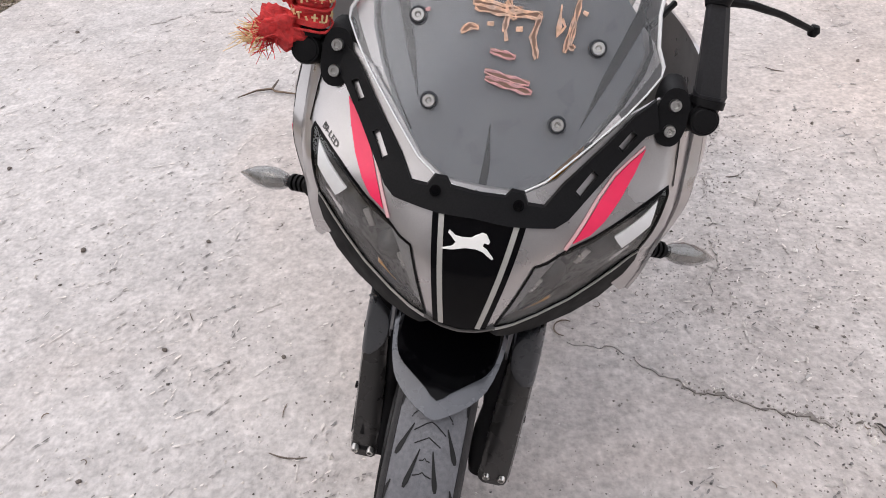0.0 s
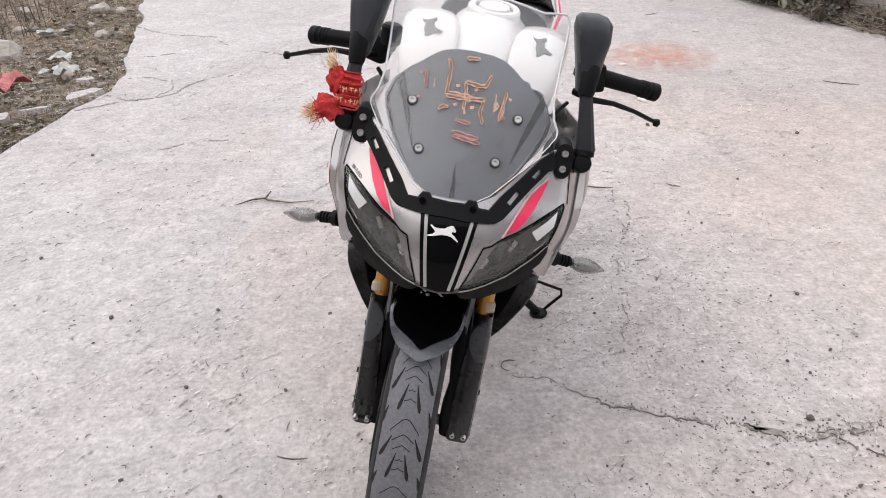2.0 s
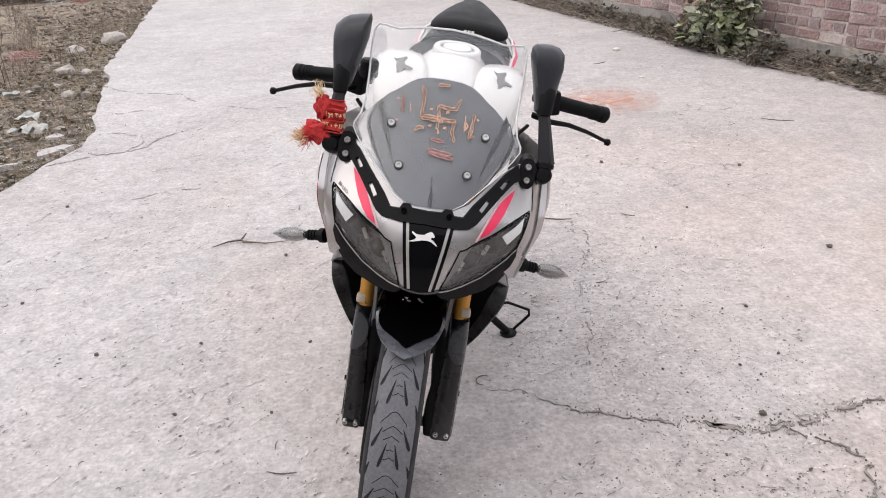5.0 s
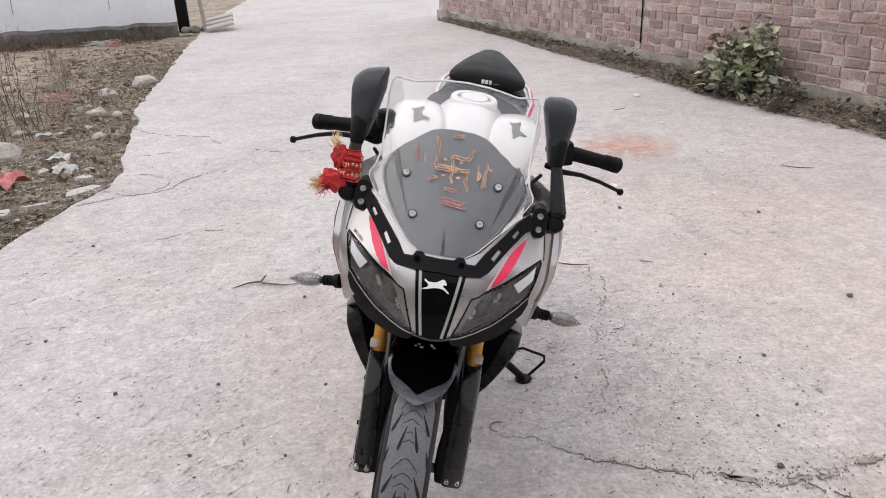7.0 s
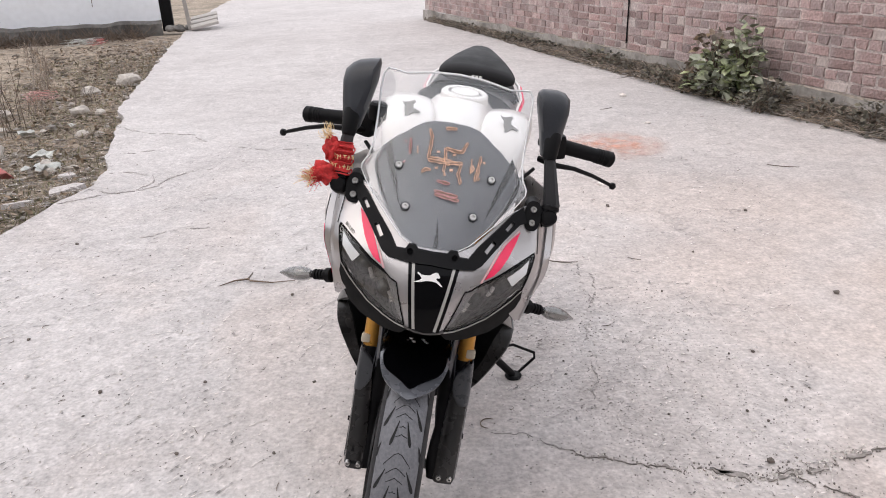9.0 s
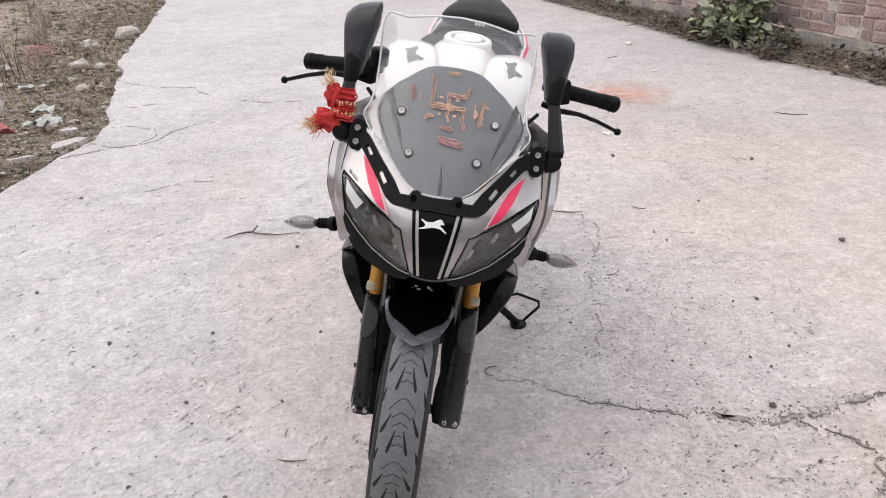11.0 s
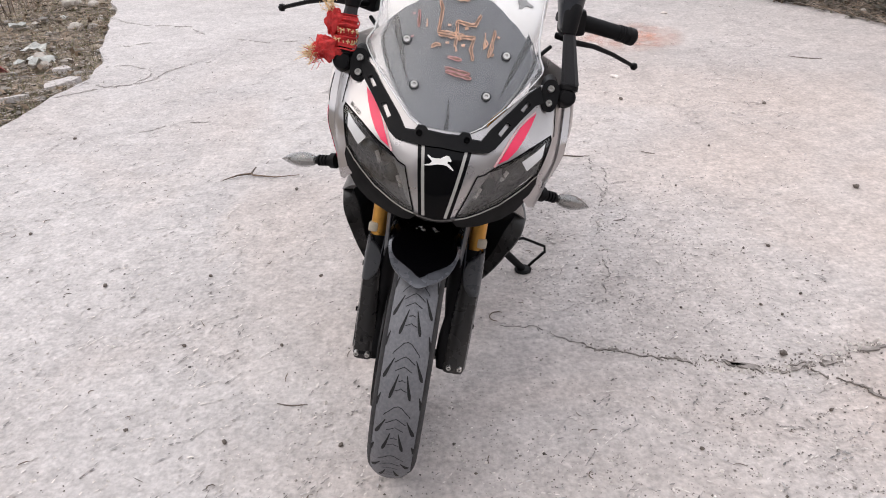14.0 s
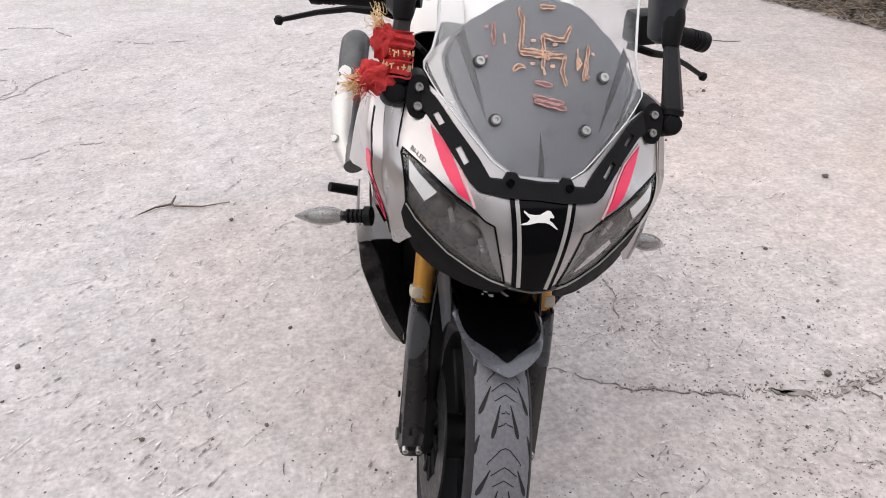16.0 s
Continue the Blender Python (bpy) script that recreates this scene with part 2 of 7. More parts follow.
TWIG = material("dead_twig", (0.145, 0.11, 0.085), 0.9, 0, 0.3, 60, per_island=0.4)
LITTER = material("dark_leaf_litter", (0.125, 0.115, 0.088), 0.95, 0, 0.3, 30, per_island=0.55)
FOIL_RED = material("red_plastic_scrap", (0.50, 0.15, 0.14), 0.5, 0, 0.35, 30, 0.6, 14, (0.32, 0.12, 0.11))
SCRAP = material("white_plastic_scrap", (0.56, 0.57, 0.545), 0.5, 0, 0.25, 30, 0.5, 20, (0.36, 0.36, 0.33), per_island=0.2)
PALE_BRICK = material("pale_worn_brick", (0.52, 0.44, 0.41), 0.92, 0, 0.25, 45, 0.5, 9, (0.40, 0.29, 0.26), 0.5, 90, per_object=0.15)
LEAF_SOIL = material("litter_soil", (0.12, 0.10, 0.082), 0.95, 0, 0.5, 30, 0.7, 5, (0.055, 0.046, 0.038), 1.0, 40)
GRIT_PALE = material("pale_grit", (0.62, 0.58, 0.55), 0.95, 0, 0.2, 60, per_island=0.25)
GRASS = material("dull_grass", (0.215, 0.205, 0.115), 0.85, 0, 0.2, 30, per_island=0.45)
TUFT = material("faded_pink_fibre", (0.55, 0.30, 0.28), 0.85, 0, 0.2, 40, per_island=0.3)
LOWER = material("dark_grey_lower_paint", (0.085, 0.082, 0.08), 0.4, 0.3, 0.08, 700, 0.2, 6, coat=0.3)
FAR_PLASTER = material("pale_far_render", (0.45, 0.42, 0.39), 0.9, 0, 0.1, 6, 0.4, 0.8)


def powder_material():
    """Loose powder: thickest in the middle, gone at the rim, clotted by noise."""
    m = bpy.data.materials.new("orange_powder")
    m.use_nodes = True
    nodes, links = m.node_tree.nodes, m.node_tree.links
    shader = nodes["Principled BSDF"]
    shader.inputs["Base Color"].default_value, shader.inputs["Roughness"].default_value = (0.70, 0.40, 0.31, 1), 0.95
    place = nodes.new("ShaderNodeTexCoord").outputs["Object"]
    far = nodes.new("ShaderNodeVectorMath")
    far.operation = "LENGTH"
    links.new(place, far.inputs[0])
    fall = nodes.new("ShaderNodeMapRange")
    fall.inputs[1].default_value, fall.inputs[2].default_value, fall.inputs[3].default_value, fall.inputs[4].default_value = 0.0, 0.42, 0.75, 0.0
    links.new(far.outputs["Value"], fall.inputs[0])
    n = nodes.new("ShaderNodeTexNoise")
    n.inputs["Scale"].default_value, n.inputs["Detail"].default_value = 9, 6
    links.new(place, n.inputs["Vector"])
    clot = nodes.new("ShaderNodeMapRange")
    clot.inputs[1].default_value, clot.inputs[2].default_value = 0.35, 0.7
    links.new(n.outputs["Fac"], clot.inputs[0])
    both = nodes.new("ShaderNodeMath")
    both.operation = "MULTIPLY"
    links.new(fall.outputs[0], both.inputs[0])
    links.new(clot.outputs[0], both.inputs[1])
    links.new(both.outputs[0], shader.inputs["Alpha"])
    return m



# ---- mesh helpers ----
from mathutils import geometry


def mesh_of(name, bm, mat, smooth=True):
    me = bpy.data.meshes.new(name)
    bmesh.ops.recalc_face_normals(bm, faces=bm.faces)
    bm.to_mesh(me)
    bm.free()
    if smooth:
        me.shade_smooth()
        me.set_sharp_from_angle(angle=radians(38))
    me.materials.append(mat)
    return me


def part(name, bm, mat, parent, label="", smooth=True):
    """One mesh under a thing or under a part."""
    ob = new(name, mesh_of(name, bm, mat, smooth))
    ob.parent = parent
    return tagged(ob, label)


def thing(name, bm, mat, label, category, group="", kind="", smooth=True):
    return tagged(new(name, mesh_of(name, bm, mat, smooth)), label, category, group, kind)


def inside(p, poly):
    x, y, hit = p[0], p[1], False
    for (x0, y0), (x1, y1) in zip(poly, poly[1:] + poly[:1]):
        if (y0 > y) != (y1 > y) and x < (x1 - x0) * (y - y0) / (y1 - y0) + x0:
            hit = not hit
    return hit


def dense(poly, step, closed=True):
    out = []
    for a, b in zip(poly, (poly[1:] + poly[:1]) if closed else poly[1:]):
        n = max(1, math.ceil(math.dist(a, b) / step))
        out += [(a[0] + (b[0] - a[0]) * i / n, a[1] + (b[1] - a[1]) * i / n) for i in range(n)]
    return out if closed else out + [poly[-1]]


def plane_mesh(poly, step, holes=()):
    """Points and triangles that fill an outline, with holes left open."""
    rings = [dense(list(poly), step)] + [dense(list(h), step) for h in holes]
    pts, edges = [], []
    for ring in rings:
        n0, n = len(pts), len(ring)
        pts += ring
        edges += [(n0 + i, n0 + (i + 1) % n) for i in range(n)]
    x0, x1 = min(p[0] for p in poly), max(p[0] for p in poly)
    y0, y1 = min(p[1] for p in poly), max(p[1] for p in poly)
    border = np.array(pts)
    for i in range(int((x1 - x0) / step) + 1):
        for j in range(int((y1 - y0) / step) + 1):
            p = (x0 + (i + 0.5 + 0.5 * (j % 2)) * step, y0 + (j + 0.5) * step)
            if inside(p, list(poly)) and not any(inside(p, list(h)) for h in holes) and np.hypot(*(border - p).T).min() > 0.5 * step:
                pts.append(p)
    v, _, f, *_ = geometry.delaunay_2d_cdt([Vector(p) for p in pts], edges, [], 1, 1e-6)
    faces = []
    for tri in f:
        c = sum((v[i] for i in tri), Vector((0, 0))) / len(tri)
        if inside(c, list(poly)) and not any(inside(c, list(h)) for h in holes):
            faces.append(tuple(tri))
    return [tuple(p) for p in v], faces


def solid(front, back, faces):
    """A closed sheet from matching front and back points."""
    bm = bmesh.new()
    a, b = [bm.verts.new(p) for p in front], [bm.verts.new(p) for p in back]
    used = {}
    for f in faces:
        bm.faces.new([a[i] for i in f])
        bm.faces.new([b[i] for i in reversed(f)])
        for i, j in zip(f, f[1:] + f[:1]):
            used[(i, j)] = True
    for i, j in used:
        if (j, i) not in used:
            bm.faces.new((a[j], a[i], b[i], b[j]))
    for v in [v for v in bm.verts if not v.link_faces]:
        bm.verts.remove(v)
    return bm


def patch(poly, fn, off=0.0, thick=0.003, step=0.014, side=1, holes=()):
    """A sheet that follows y = fn(x, z) within an outline in x and z; off: how far it stands proud."""
    pts, faces = plane_mesh(poly, step, holes)
    return solid([(side * x, fn(x, z) - off, z) for x, z in pts], [(side * x, fn(x, z) - off + thick, z) for x, z in pts], faces)


def ribbon(points, width, fn, off, thick=0.0015, side=1):
    """A stroke of the given width along points in x and z, lying on y = fn(x, z)."""
    pts = dense(points, 0.008, closed=False)
    left, right = [], []
    for i, p in enumerate(pts):
        a, b = pts[max(i - 1, 0)], pts[min(i + 1, len(pts) - 1)]
        d = Vector((b[0] - a[0], b[1] - a[1])).normalized()
        w = 0.5 * (width(i / (len(pts) - 1)) if callable(width) else width)
        left.append((p[0] - d.y * w, p[1] + d.x * w))
        right.append((p[0] + d.y * w, p[1] - d.x * w))
    n = len(pts)
    flat = left + right
    faces = [(i, i + 1, n + i + 1, n + i) for i in range(n - 1)]
    return solid([(side * x, fn(x, z) - off, z) for x, z in flat], [(side * x, fn(x, z) - off + thick, z) for x, z in flat], faces)


def tube(points, radii, n=12, bm=None, flat=1.0):
    """A round bar along points; flat squeezes it in one direction."""
    bm = bm or bmesh.new()
    points = [Vector(p) for p in points]
    if isinstance(radii, (int, float)):
        radii = [radii] * len(points)
    rings, up = [], None
    for i, p in enumerate(points):
        d = (points[min(i + 1, len(points) - 1)] - points[max(i - 1, 0)]).normalized()
        if up is None:
            up = d.orthogonal().normalized()
        up = (up - d * up.dot(d)).normalized()
        s = d.cross(up)
        rings.append([bm.verts.new(p + radii[i] * (math.cos(2 * math.pi * k / n) * up * flat + math.sin(2 * math.pi * k / n) * s)) for k in range(n)])
    for a, b in zip(rings, rings[1:]):
        for k in range(n):
            bm.faces.new((a[k], a[(k + 1) % n], b[(k + 1) % n], b[k]))
    bm.faces.new(rings[0][::-1])
    bm.faces.new(rings[-1])
    return bm


def box(size, at=(0, 0, 0), turn=(0, 0, 0), bevel=0.003, bm=None, segments=2):
    bm = bm or bmesh.new()
    made = bmesh.ops.create_cube(bm, size=1)["verts"]
    bmesh.ops.transform(bm, matrix=pose(*at, *turn) @ Matrix.Diagonal((*size, 1)), verts=made)
    if bevel:
        edges = list({e for v in made for e in v.link_edges})
        bmesh.ops.bevel(bm, geom=edges, offset=bevel, segments=segments, profile=0.6, affect="EDGES")
    return bm


def lathe(profile, n=32, at=(0, 0, 0), axis=(0, 0, 1), bm=None, closed=False, arc=None):
    """Turns a profile of (radius, height) round an axis."""
    bm = bm or bmesh.new()
    m = Matrix.Translation(at) @ Vector((0, 0, 1)).rotation_difference(Vector(axis)).to_matrix().to_4x4()
    rings = []
    for k in range(n):
        a = 2 * math.pi * k / n
        rings.append([bm.verts.new(m @ Vector((r * math.cos(a), r * math.sin(a), h))) for r, h in profile])
    last = len(profile)
    for k in range(n):
        a, b = rings[k], rings[(k + 1) % n]
        for i in range(last if closed else last - 1):
            j = (i + 1) % last
            bm.faces.new((a[i], b[i], b[j], a[j]))
    if not closed:
        for i in (0, last - 1):
            if profile[i][0] > 1e-6:
                bm.faces.new([r[i] for r in rings])
    bmesh.ops.remove_doubles(bm, verts=bm.verts, dist=1e-6)
    return bm


def loft(rows, thick=0.0, levels=3):
    """A smooth skin through rows of points (Catmull-Rom both ways), with a thickness along its normals."""
    def smooth(line):
        line = [Vector(p) for p in line]
        out = []
        for i in range(len(line) - 1):
            p0, p1, p2, p3 = line[max(i - 1, 0)], line[i], line[i + 1], line[min(i + 2, len(line) - 1)]
            for k in range(levels):
                t = k / levels
                out.append(0.5 * (2 * p1 + (p2 - p0) * t + (2 * p0 - 5 * p1 + 4 * p2 - p3) * t * t + (3 * p1 - p0 - 3 * p2 + p3) * t ** 3))
        return out + [line[-1]]
    rows = [smooth(r) for r in rows]
    grid = [list(c) for c in zip(*[smooth(c) for c in zip(*rows)])]
    h, w = len(grid), len(grid[0])
    flat = [p for r in grid for p in r]
    faces = [(r * w + c, r * w + c + 1, (r + 1) * w + c + 1, (r + 1) * w + c) for r in range(h - 1) for c in range(w - 1)]
    if not thick:
        bm = bmesh.new()
        vs = [bm.verts.new(p) for p in flat]
        for f in faces:
            bm.faces.new([vs[i] for i in f])
        return bm
    normals = [Vector() for _ in flat]
    for f in faces:
        n = (flat[f[2]] - flat[f[0]]).cross(flat[f[3]] - flat[f[1]])
        for i in f:
            normals[i] += n
    return solid(flat, [p - n.normalized() * thick for p, n in zip(flat, normals)], faces)


def paddle(points, wide, deep, side):
    """A tapered flat bar with chamfered edges, upright in x."""
    bm = bmesh.new()
    rings = []
    for p, w, d in zip(points, wide, deep):
        rings.append([bm.verts.new(Vector(p) + Vector((side * a * w, b * d, 0))) for a, b in ((-1, -0.35), (-0.72, -0.9), (0.55, -1), (1, -0.45), (1, 0.5), (0.6, 1), (-0.7, 1), (-1, 0.5))])
    for a, b in zip(rings, rings[1:]):
        for k in range(8):
            bm.faces.new((a[k], a[(k + 1) % 8], b[(k + 1) % 8], b[k]))
    bm.faces.new(rings[0])
    bm.faces.new(rings[-1])
    return bm


def mirrored(points, side):
    return [(side * p[0], *p[1:]) for p in points]


def flip(rows, side):
    return [mirrored(r, side) for r in rows]


def cowl(x, z):
    """The nose of the fairing: how far back its skin lies; upright and V-shaped low down, raked and rounder above."""
    rows = ((0.66, -0.074), (0.69, -0.078), (0.72, -0.0785), (0.75, -0.0765), (0.78, -0.0715), (0.81, -0.0615), (0.83, -0.0500), (0.85, -0.0330), (0.87, -0.0145), (0.89, 0.0015), (0.91, 0.0160), (0.95, 0.0415), (1.05, 0.1020))
    zs, ys_ = [r[0] for r in rows], [r[1] for r in rows]
    mid = sum(float(np.interp(z + d, zs, ys_)) for d in (-0.012, -0.006, 0.0, 0.006, 0.012)) / 5
    a = abs(x)
    t = min(max((z - 0.77) / 0.09, 0), 1)
    t = t * t * (3 - 2 * t)
    start = float(np.interp(z, [0.70, 0.80], [0.030, 0.055]))
    vee = 0.72 * 0.012 * math.log1p(math.exp((a - start) / 0.012))
    return mid + (1 - t) * vee + t * 1.5 * x * x + 55 * max(a - 0.205, 0) ** 2


def screen(x, z):
    return -0.02 + 0.68 * (z - 0.864) + 1.5 * x * x


# ---- the place: ground, road, walls ----
rng = random.Random(7)
ROAD_LEFT = [(-2.60, -9), (-2.45, -2), (-2.25, 1.6), (-2.10, 3.2), (-2.05, 3.7), (-2.00, 4.05), (-1.88, 4.40), (-1.90, 4.75), (-2.02, 5.2), (-2.10, 5.55), (-2.22, 6.28), (-2.46, 7.08), (-2.58, 8.02), (-2.73, 9.4),
             (-3.08, 12), (-3.36, 14.5), (-3.60, 16.5), (-3.80, 22), (-3.80, 40)]
WALL_A, WALL_B = Vector((1.10, 14.3, 0)), Vector((4.45, 2.4, 0))


def uneven(points, amount, step):
    out = []
    for i, p in enumerate(dense(points, step, closed=False)):
        n = noise.noise(Vector((p[0] * 2.1, p[1] * 2.1, 0.3))) + 0.6 * noise.noise(Vector((p[0] * 7, p[1] * 7, 4.3)))
        out.append((p[0] + amount * n, p[1]))
    return out


ground_bm = bmesh.new()
gverts = {}
xs = [-3000, -600, -120, -40, -20] + [-12 + 0.25 * i for i in range(41)] + [0, 2] + [2.2 + 0.25 * i for i in range(12)] + [8, 14, 40, 120, 600, 3000]
ys = [-3000, -600, -100, -30, -10, -4] + [0.25 * i for i in range(65)] + [18, 22, 30, 60, 120, 600, 3000]
for i, x in enumerate(xs):
    for j, y in enumerate(ys):
        rough = noise.noise(Vector((x * 1.1, y * 1.1, 0))) * 0.04 + noise.noise(Vector((x * 3.7, y * 3.7, 2))) * 0.025 if -12 < x < 8 and -4 < y < 17 else 0
        gverts[i, j] = ground_bm.verts.new((x, y, -0.07 + rough))
for i in range(len(xs) - 1):
    for j in range(len(ys) - 1):
        ground_bm.faces.new((gverts[i, j], gverts[i + 1, j], gverts[i + 1, j + 1], gverts[i, j + 1]))
ground = thing("ground", ground_bm, SOIL, "dry brown earth with rubble beside the road", "ground", kind="structure")

road_outline = uneven(ROAD_LEFT, 0.045, 0.07) + [(14.0, 40.0), (14.0, 15.2), (1.5, 14.9), (4.6, 2.6), (6.0, -3.0), (6.5, -9.0)]
rp, rf = plane_mesh(road_outline, 0.45)
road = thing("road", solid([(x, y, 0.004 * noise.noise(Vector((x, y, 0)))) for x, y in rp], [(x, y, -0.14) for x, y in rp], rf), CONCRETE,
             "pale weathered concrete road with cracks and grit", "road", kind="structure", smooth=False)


def ground_crack(points, width, label, gaps=0.25, crumble=0.6, mat=None):
    """A jagged crack: short broken stretches a hair above the slab's face, with crumbs beside them."""
    pts = dense(points, 0.008, closed=False)
    pts = [(x + 0.022 * noise.noise(Vector((x * 11, y * 11, 1))) + 0.012 * noise.noise(Vector((x * 45, y * 45, 5))) + 0.005 * noise.noise(Vector((x * 140, y * 140, 2))),
            y + 0.022 * noise.noise(Vector((x * 11, y * 11, 7))) + 0.012 * noise.noise(Vector((x * 45, y * 45, 9))) + 0.005 * noise.noise(Vector((x * 140, y * 140, 6)))) for x, y in pts]
    bm = bmesh.new()
    last = None
    for i, p in enumerate(pts):
        a, b = pts[max(i - 1, 0)], pts[min(i + 1, len(pts) - 1)]
        d = Vector((b[0] - a[0], b[1] - a[1])).normalized()
        swell = 0.35 + 1.3 * noise.noise(Vector((p[0] * 13, p[1] * 13, 11))) + 0.8 * noise.noise(Vector((p[0] * 60, p[1] * 60, 3)))
        w = max(width * swell, 0.0006) * min(1, (i + 1) / 5, (len(pts) - i) / 5)
        if swell < gaps - 0.75:
            last = None
            continue
        w1, w2 = w * rng.uniform(0.5, 1.3), w * rng.uniform(0.5, 1.3)
        now = [bm.verts.new((p[0] - d.y * w1, p[1] + d.x * w1, 0.0050)), bm.verts.new((p[0] + d.y * w2, p[1] - d.x * w2, 0.0050))]
        if last:
            bm.faces.new((last[0], last[1], now[1], now[0]))
        last = now
        for _ in range(int(crumble + rng.random())):
            q = Vector((p[0] - d.y * rng.gauss(0, 0.016), p[1] + d.x * rng.gauss(0, 0.016), 0.0048))
            r = rng.uniform(0.0010, 0.0036)
            bm.faces.new([bm.verts.new(q + Vector((r * rng.uniform(0.5, 1.3) * math.cos(k * 1.257), r * rng.uniform(0.5, 1.3) * math.sin(k * 1.257), 0))) for k in range(5)])
    for v in [v for v in bm.verts if not v.link_faces]:
        bm.verts.remove(v)
    low = bmesh.ops.extrude_face_region(bm, geom=bm.faces[:])["geom"]
    bmesh.ops.translate(bm, verts=[v for v in low if isinstance(v, bmesh.types.BMVert)], vec=(0, 0, -0.004))
    return part("crack", bm, mat or (CRACK if "dark" in label else FINE_CRACK), road, label, smooth=False)


ground_crack([(0.32, 1.335), (0.40, 1.305), (0.485, 1.26), (0.557, 1.195)], 0.0020, "pale fine crack across the slab", 0.45)
ground_crack([(0.54, 1.205), (0.633, 1.153), (0.737, 1.103), (0.845, 1.071), (0.941, 1.055)], 0.0050, "dark crumbling crack across the slab", 0.75, 1.3)
ground_crack([(0.92, 1.06), (1.034, 1.002), (1.117, 0.999), (1.237, 1.032), (1.362, 1.066), (1.482, 1.088), (1.9, 1.2)], 0.0085, "dark crumbling crack across the slab", 0.85, 1.6)
ground_crack([(0.86, 1.075), (0.95, 1.05), (1.03, 1.018), (1.12, 1.014), (1.22, 1.04)], 0.0036, "dark crumbling crack across the slab", 0.9, 1.0)
ground_crack([(1.142, 0.985), (1.223, 0.919), (1.279, 0.85), (1.236, 0.756), (1.175, 0.684), (1.157, 0.61), (1.16, 0.3)], 0.0050, "dark crumbling crack across the slab", 0.8, 1.0)
ground_crack([(0.928, 2.564), (0.883, 2.393), (0.890, 2.25), (0.863, 2.116), (0.80, 1.93), (0.777, 1.844), (0.739, 1.645), (0.681, 1.408)], 0.0016, "fine broken crack", 0.95, 0.4)
ground_crack([(0.86, 2.12), (0.92, 2.25), (0.96, 2.45)], 0.0012, "fine broken crack", 1.0, 0.3)
for points, wide in (([(-2.0, 4.38), (-1.86, 4.30), (-1.70, 4.18), (-1.55, 4.20), (-1.40, 4.28)], 0.0045), ([(-2.26, 6.25), (-2.05, 6.02), (-1.86, 5.86), (-1.70, 5.80)], 0.0045), ([(-2.05, 5.3), (-1.85, 5.20), (-1.68, 5.26)], 0.0030),
                     ([(-1.42, 4.30), (-1.36, 4.48), (-1.28, 4.58), (-1.10, 4.62)], 0.0035), ([(-1.55, 4.21), (-1.47, 4.35), (-1.52, 4.55), (-1.70, 4.66), (-1.85, 4.66)], 0.0028), ([(-2.04, 3.98), (-1.86, 4.08), (-1.72, 4.17)], 0.0040),
                     ([(-1.70, 5.80), (-1.50, 5.72), (-1.30, 5.40)], 0.0020), ([(-1.02, 5.20), (-0.80, 5.05), (-0.55, 5.05)], 0.0020), ([(-1.30, 3.30), (-1.05, 3.42), (-0.92, 3.40)], 0.0020)):
    ground_crack(points, wide, "fine crack near the broken slab edge", 0.8, 0.7)


def rock(bm, at, size, seed, squash=0.6):
    made = bmesh.ops.create_icosphere(bm, subdivisions=2 if size > 0.05 else 1, radius=1)["verts"]
    spin = Euler((0, 0, seed * 1.7)).to_matrix()
    for v in made:
        n = 1 + 0.38 * noise.noise(v.co * 1.3 + Vector((seed * 3.1, 0, 0)))
        v.co = Vector(at) + spin @ Vector((v.co.x * size * n, v.co.y * size * n * 0.75, v.co.z * size * n * squash))


def rock_thing(at, size, seed, label="pale angular stone on the verge"):
    bm = bmesh.new()
    rock(bm, (0, 0, 0), size, seed)
    ob = thing("stone", bm, STONE, label, "stone", "stones along the verge", smooth=False)
    ob.location = at
    return ob


# the boundary wall of brick
along = (WALL_B - WALL_A).normalized()
out = Vector((-along.y, along.x, 0))
if out.x > 0:
    out = -out
LENGTH = (WALL_B - WALL_A).length
FRAME = Matrix(((along.x, out.x, 0, WALL_A.x), (along.y, out.y, 0, WALL_A.y), (0, 0, 1, 0), (0, 0, 0, 1)))
BASE, COURSE, BRICK_L, JOINT, TOP = 0.185, 0.086, 0.23, 0.012, 2.1
bm = box((LENGTH, 0.2, TOP - BASE), (LENGTH / 2, -0.112, (TOP + BASE) / 2), bevel=0)
wall = thing("wall_east", bm, MORTAR, "red brick boundary wall on a grey rendered plinth", "wall", kind="structure")
wall.matrix_world = FRAME
bm = bmesh.new()
cols, rows_ = 110, 5
pv = {}
for i in range(cols + 1):
    for j in range(rows_ + 1):
        s, z = LENGTH * i / cols, -0.15 + (BASE + 0.15) * j / rows_
        bulge = 0.02 * noise.noise(Vector((s * 2.2, z * 5, 0))) + 0.012 * noise.noise(Vector((s * 7, z * 9, 3)))
        top = 0.05 * noise.noise(Vector((s * 1.3, 0, 5))) + 0.025 * noise.noise(Vector((s * 6, 0, 8))) if j == rows_ else 0
        pv[i, j] = bm.verts.new((s, 0.035 + bulge, z + top))
for i in range(cols):
    for j in range(rows_):
        bm.faces.new((pv[i, j], pv[i + 1, j], pv[i + 1, j + 1], pv[i, j + 1]))
back = [bm.verts.new((LENGTH * i / cols, -0.02, BASE - 0.03)) for i in range(cols + 1)]
for i in range(cols):
    bm.faces.new((pv[i, rows_], pv[i + 1, rows_], back[i + 1], back[i]))
part("plinth", bm, PLINTH, wall, "rough grey rendered plinth")

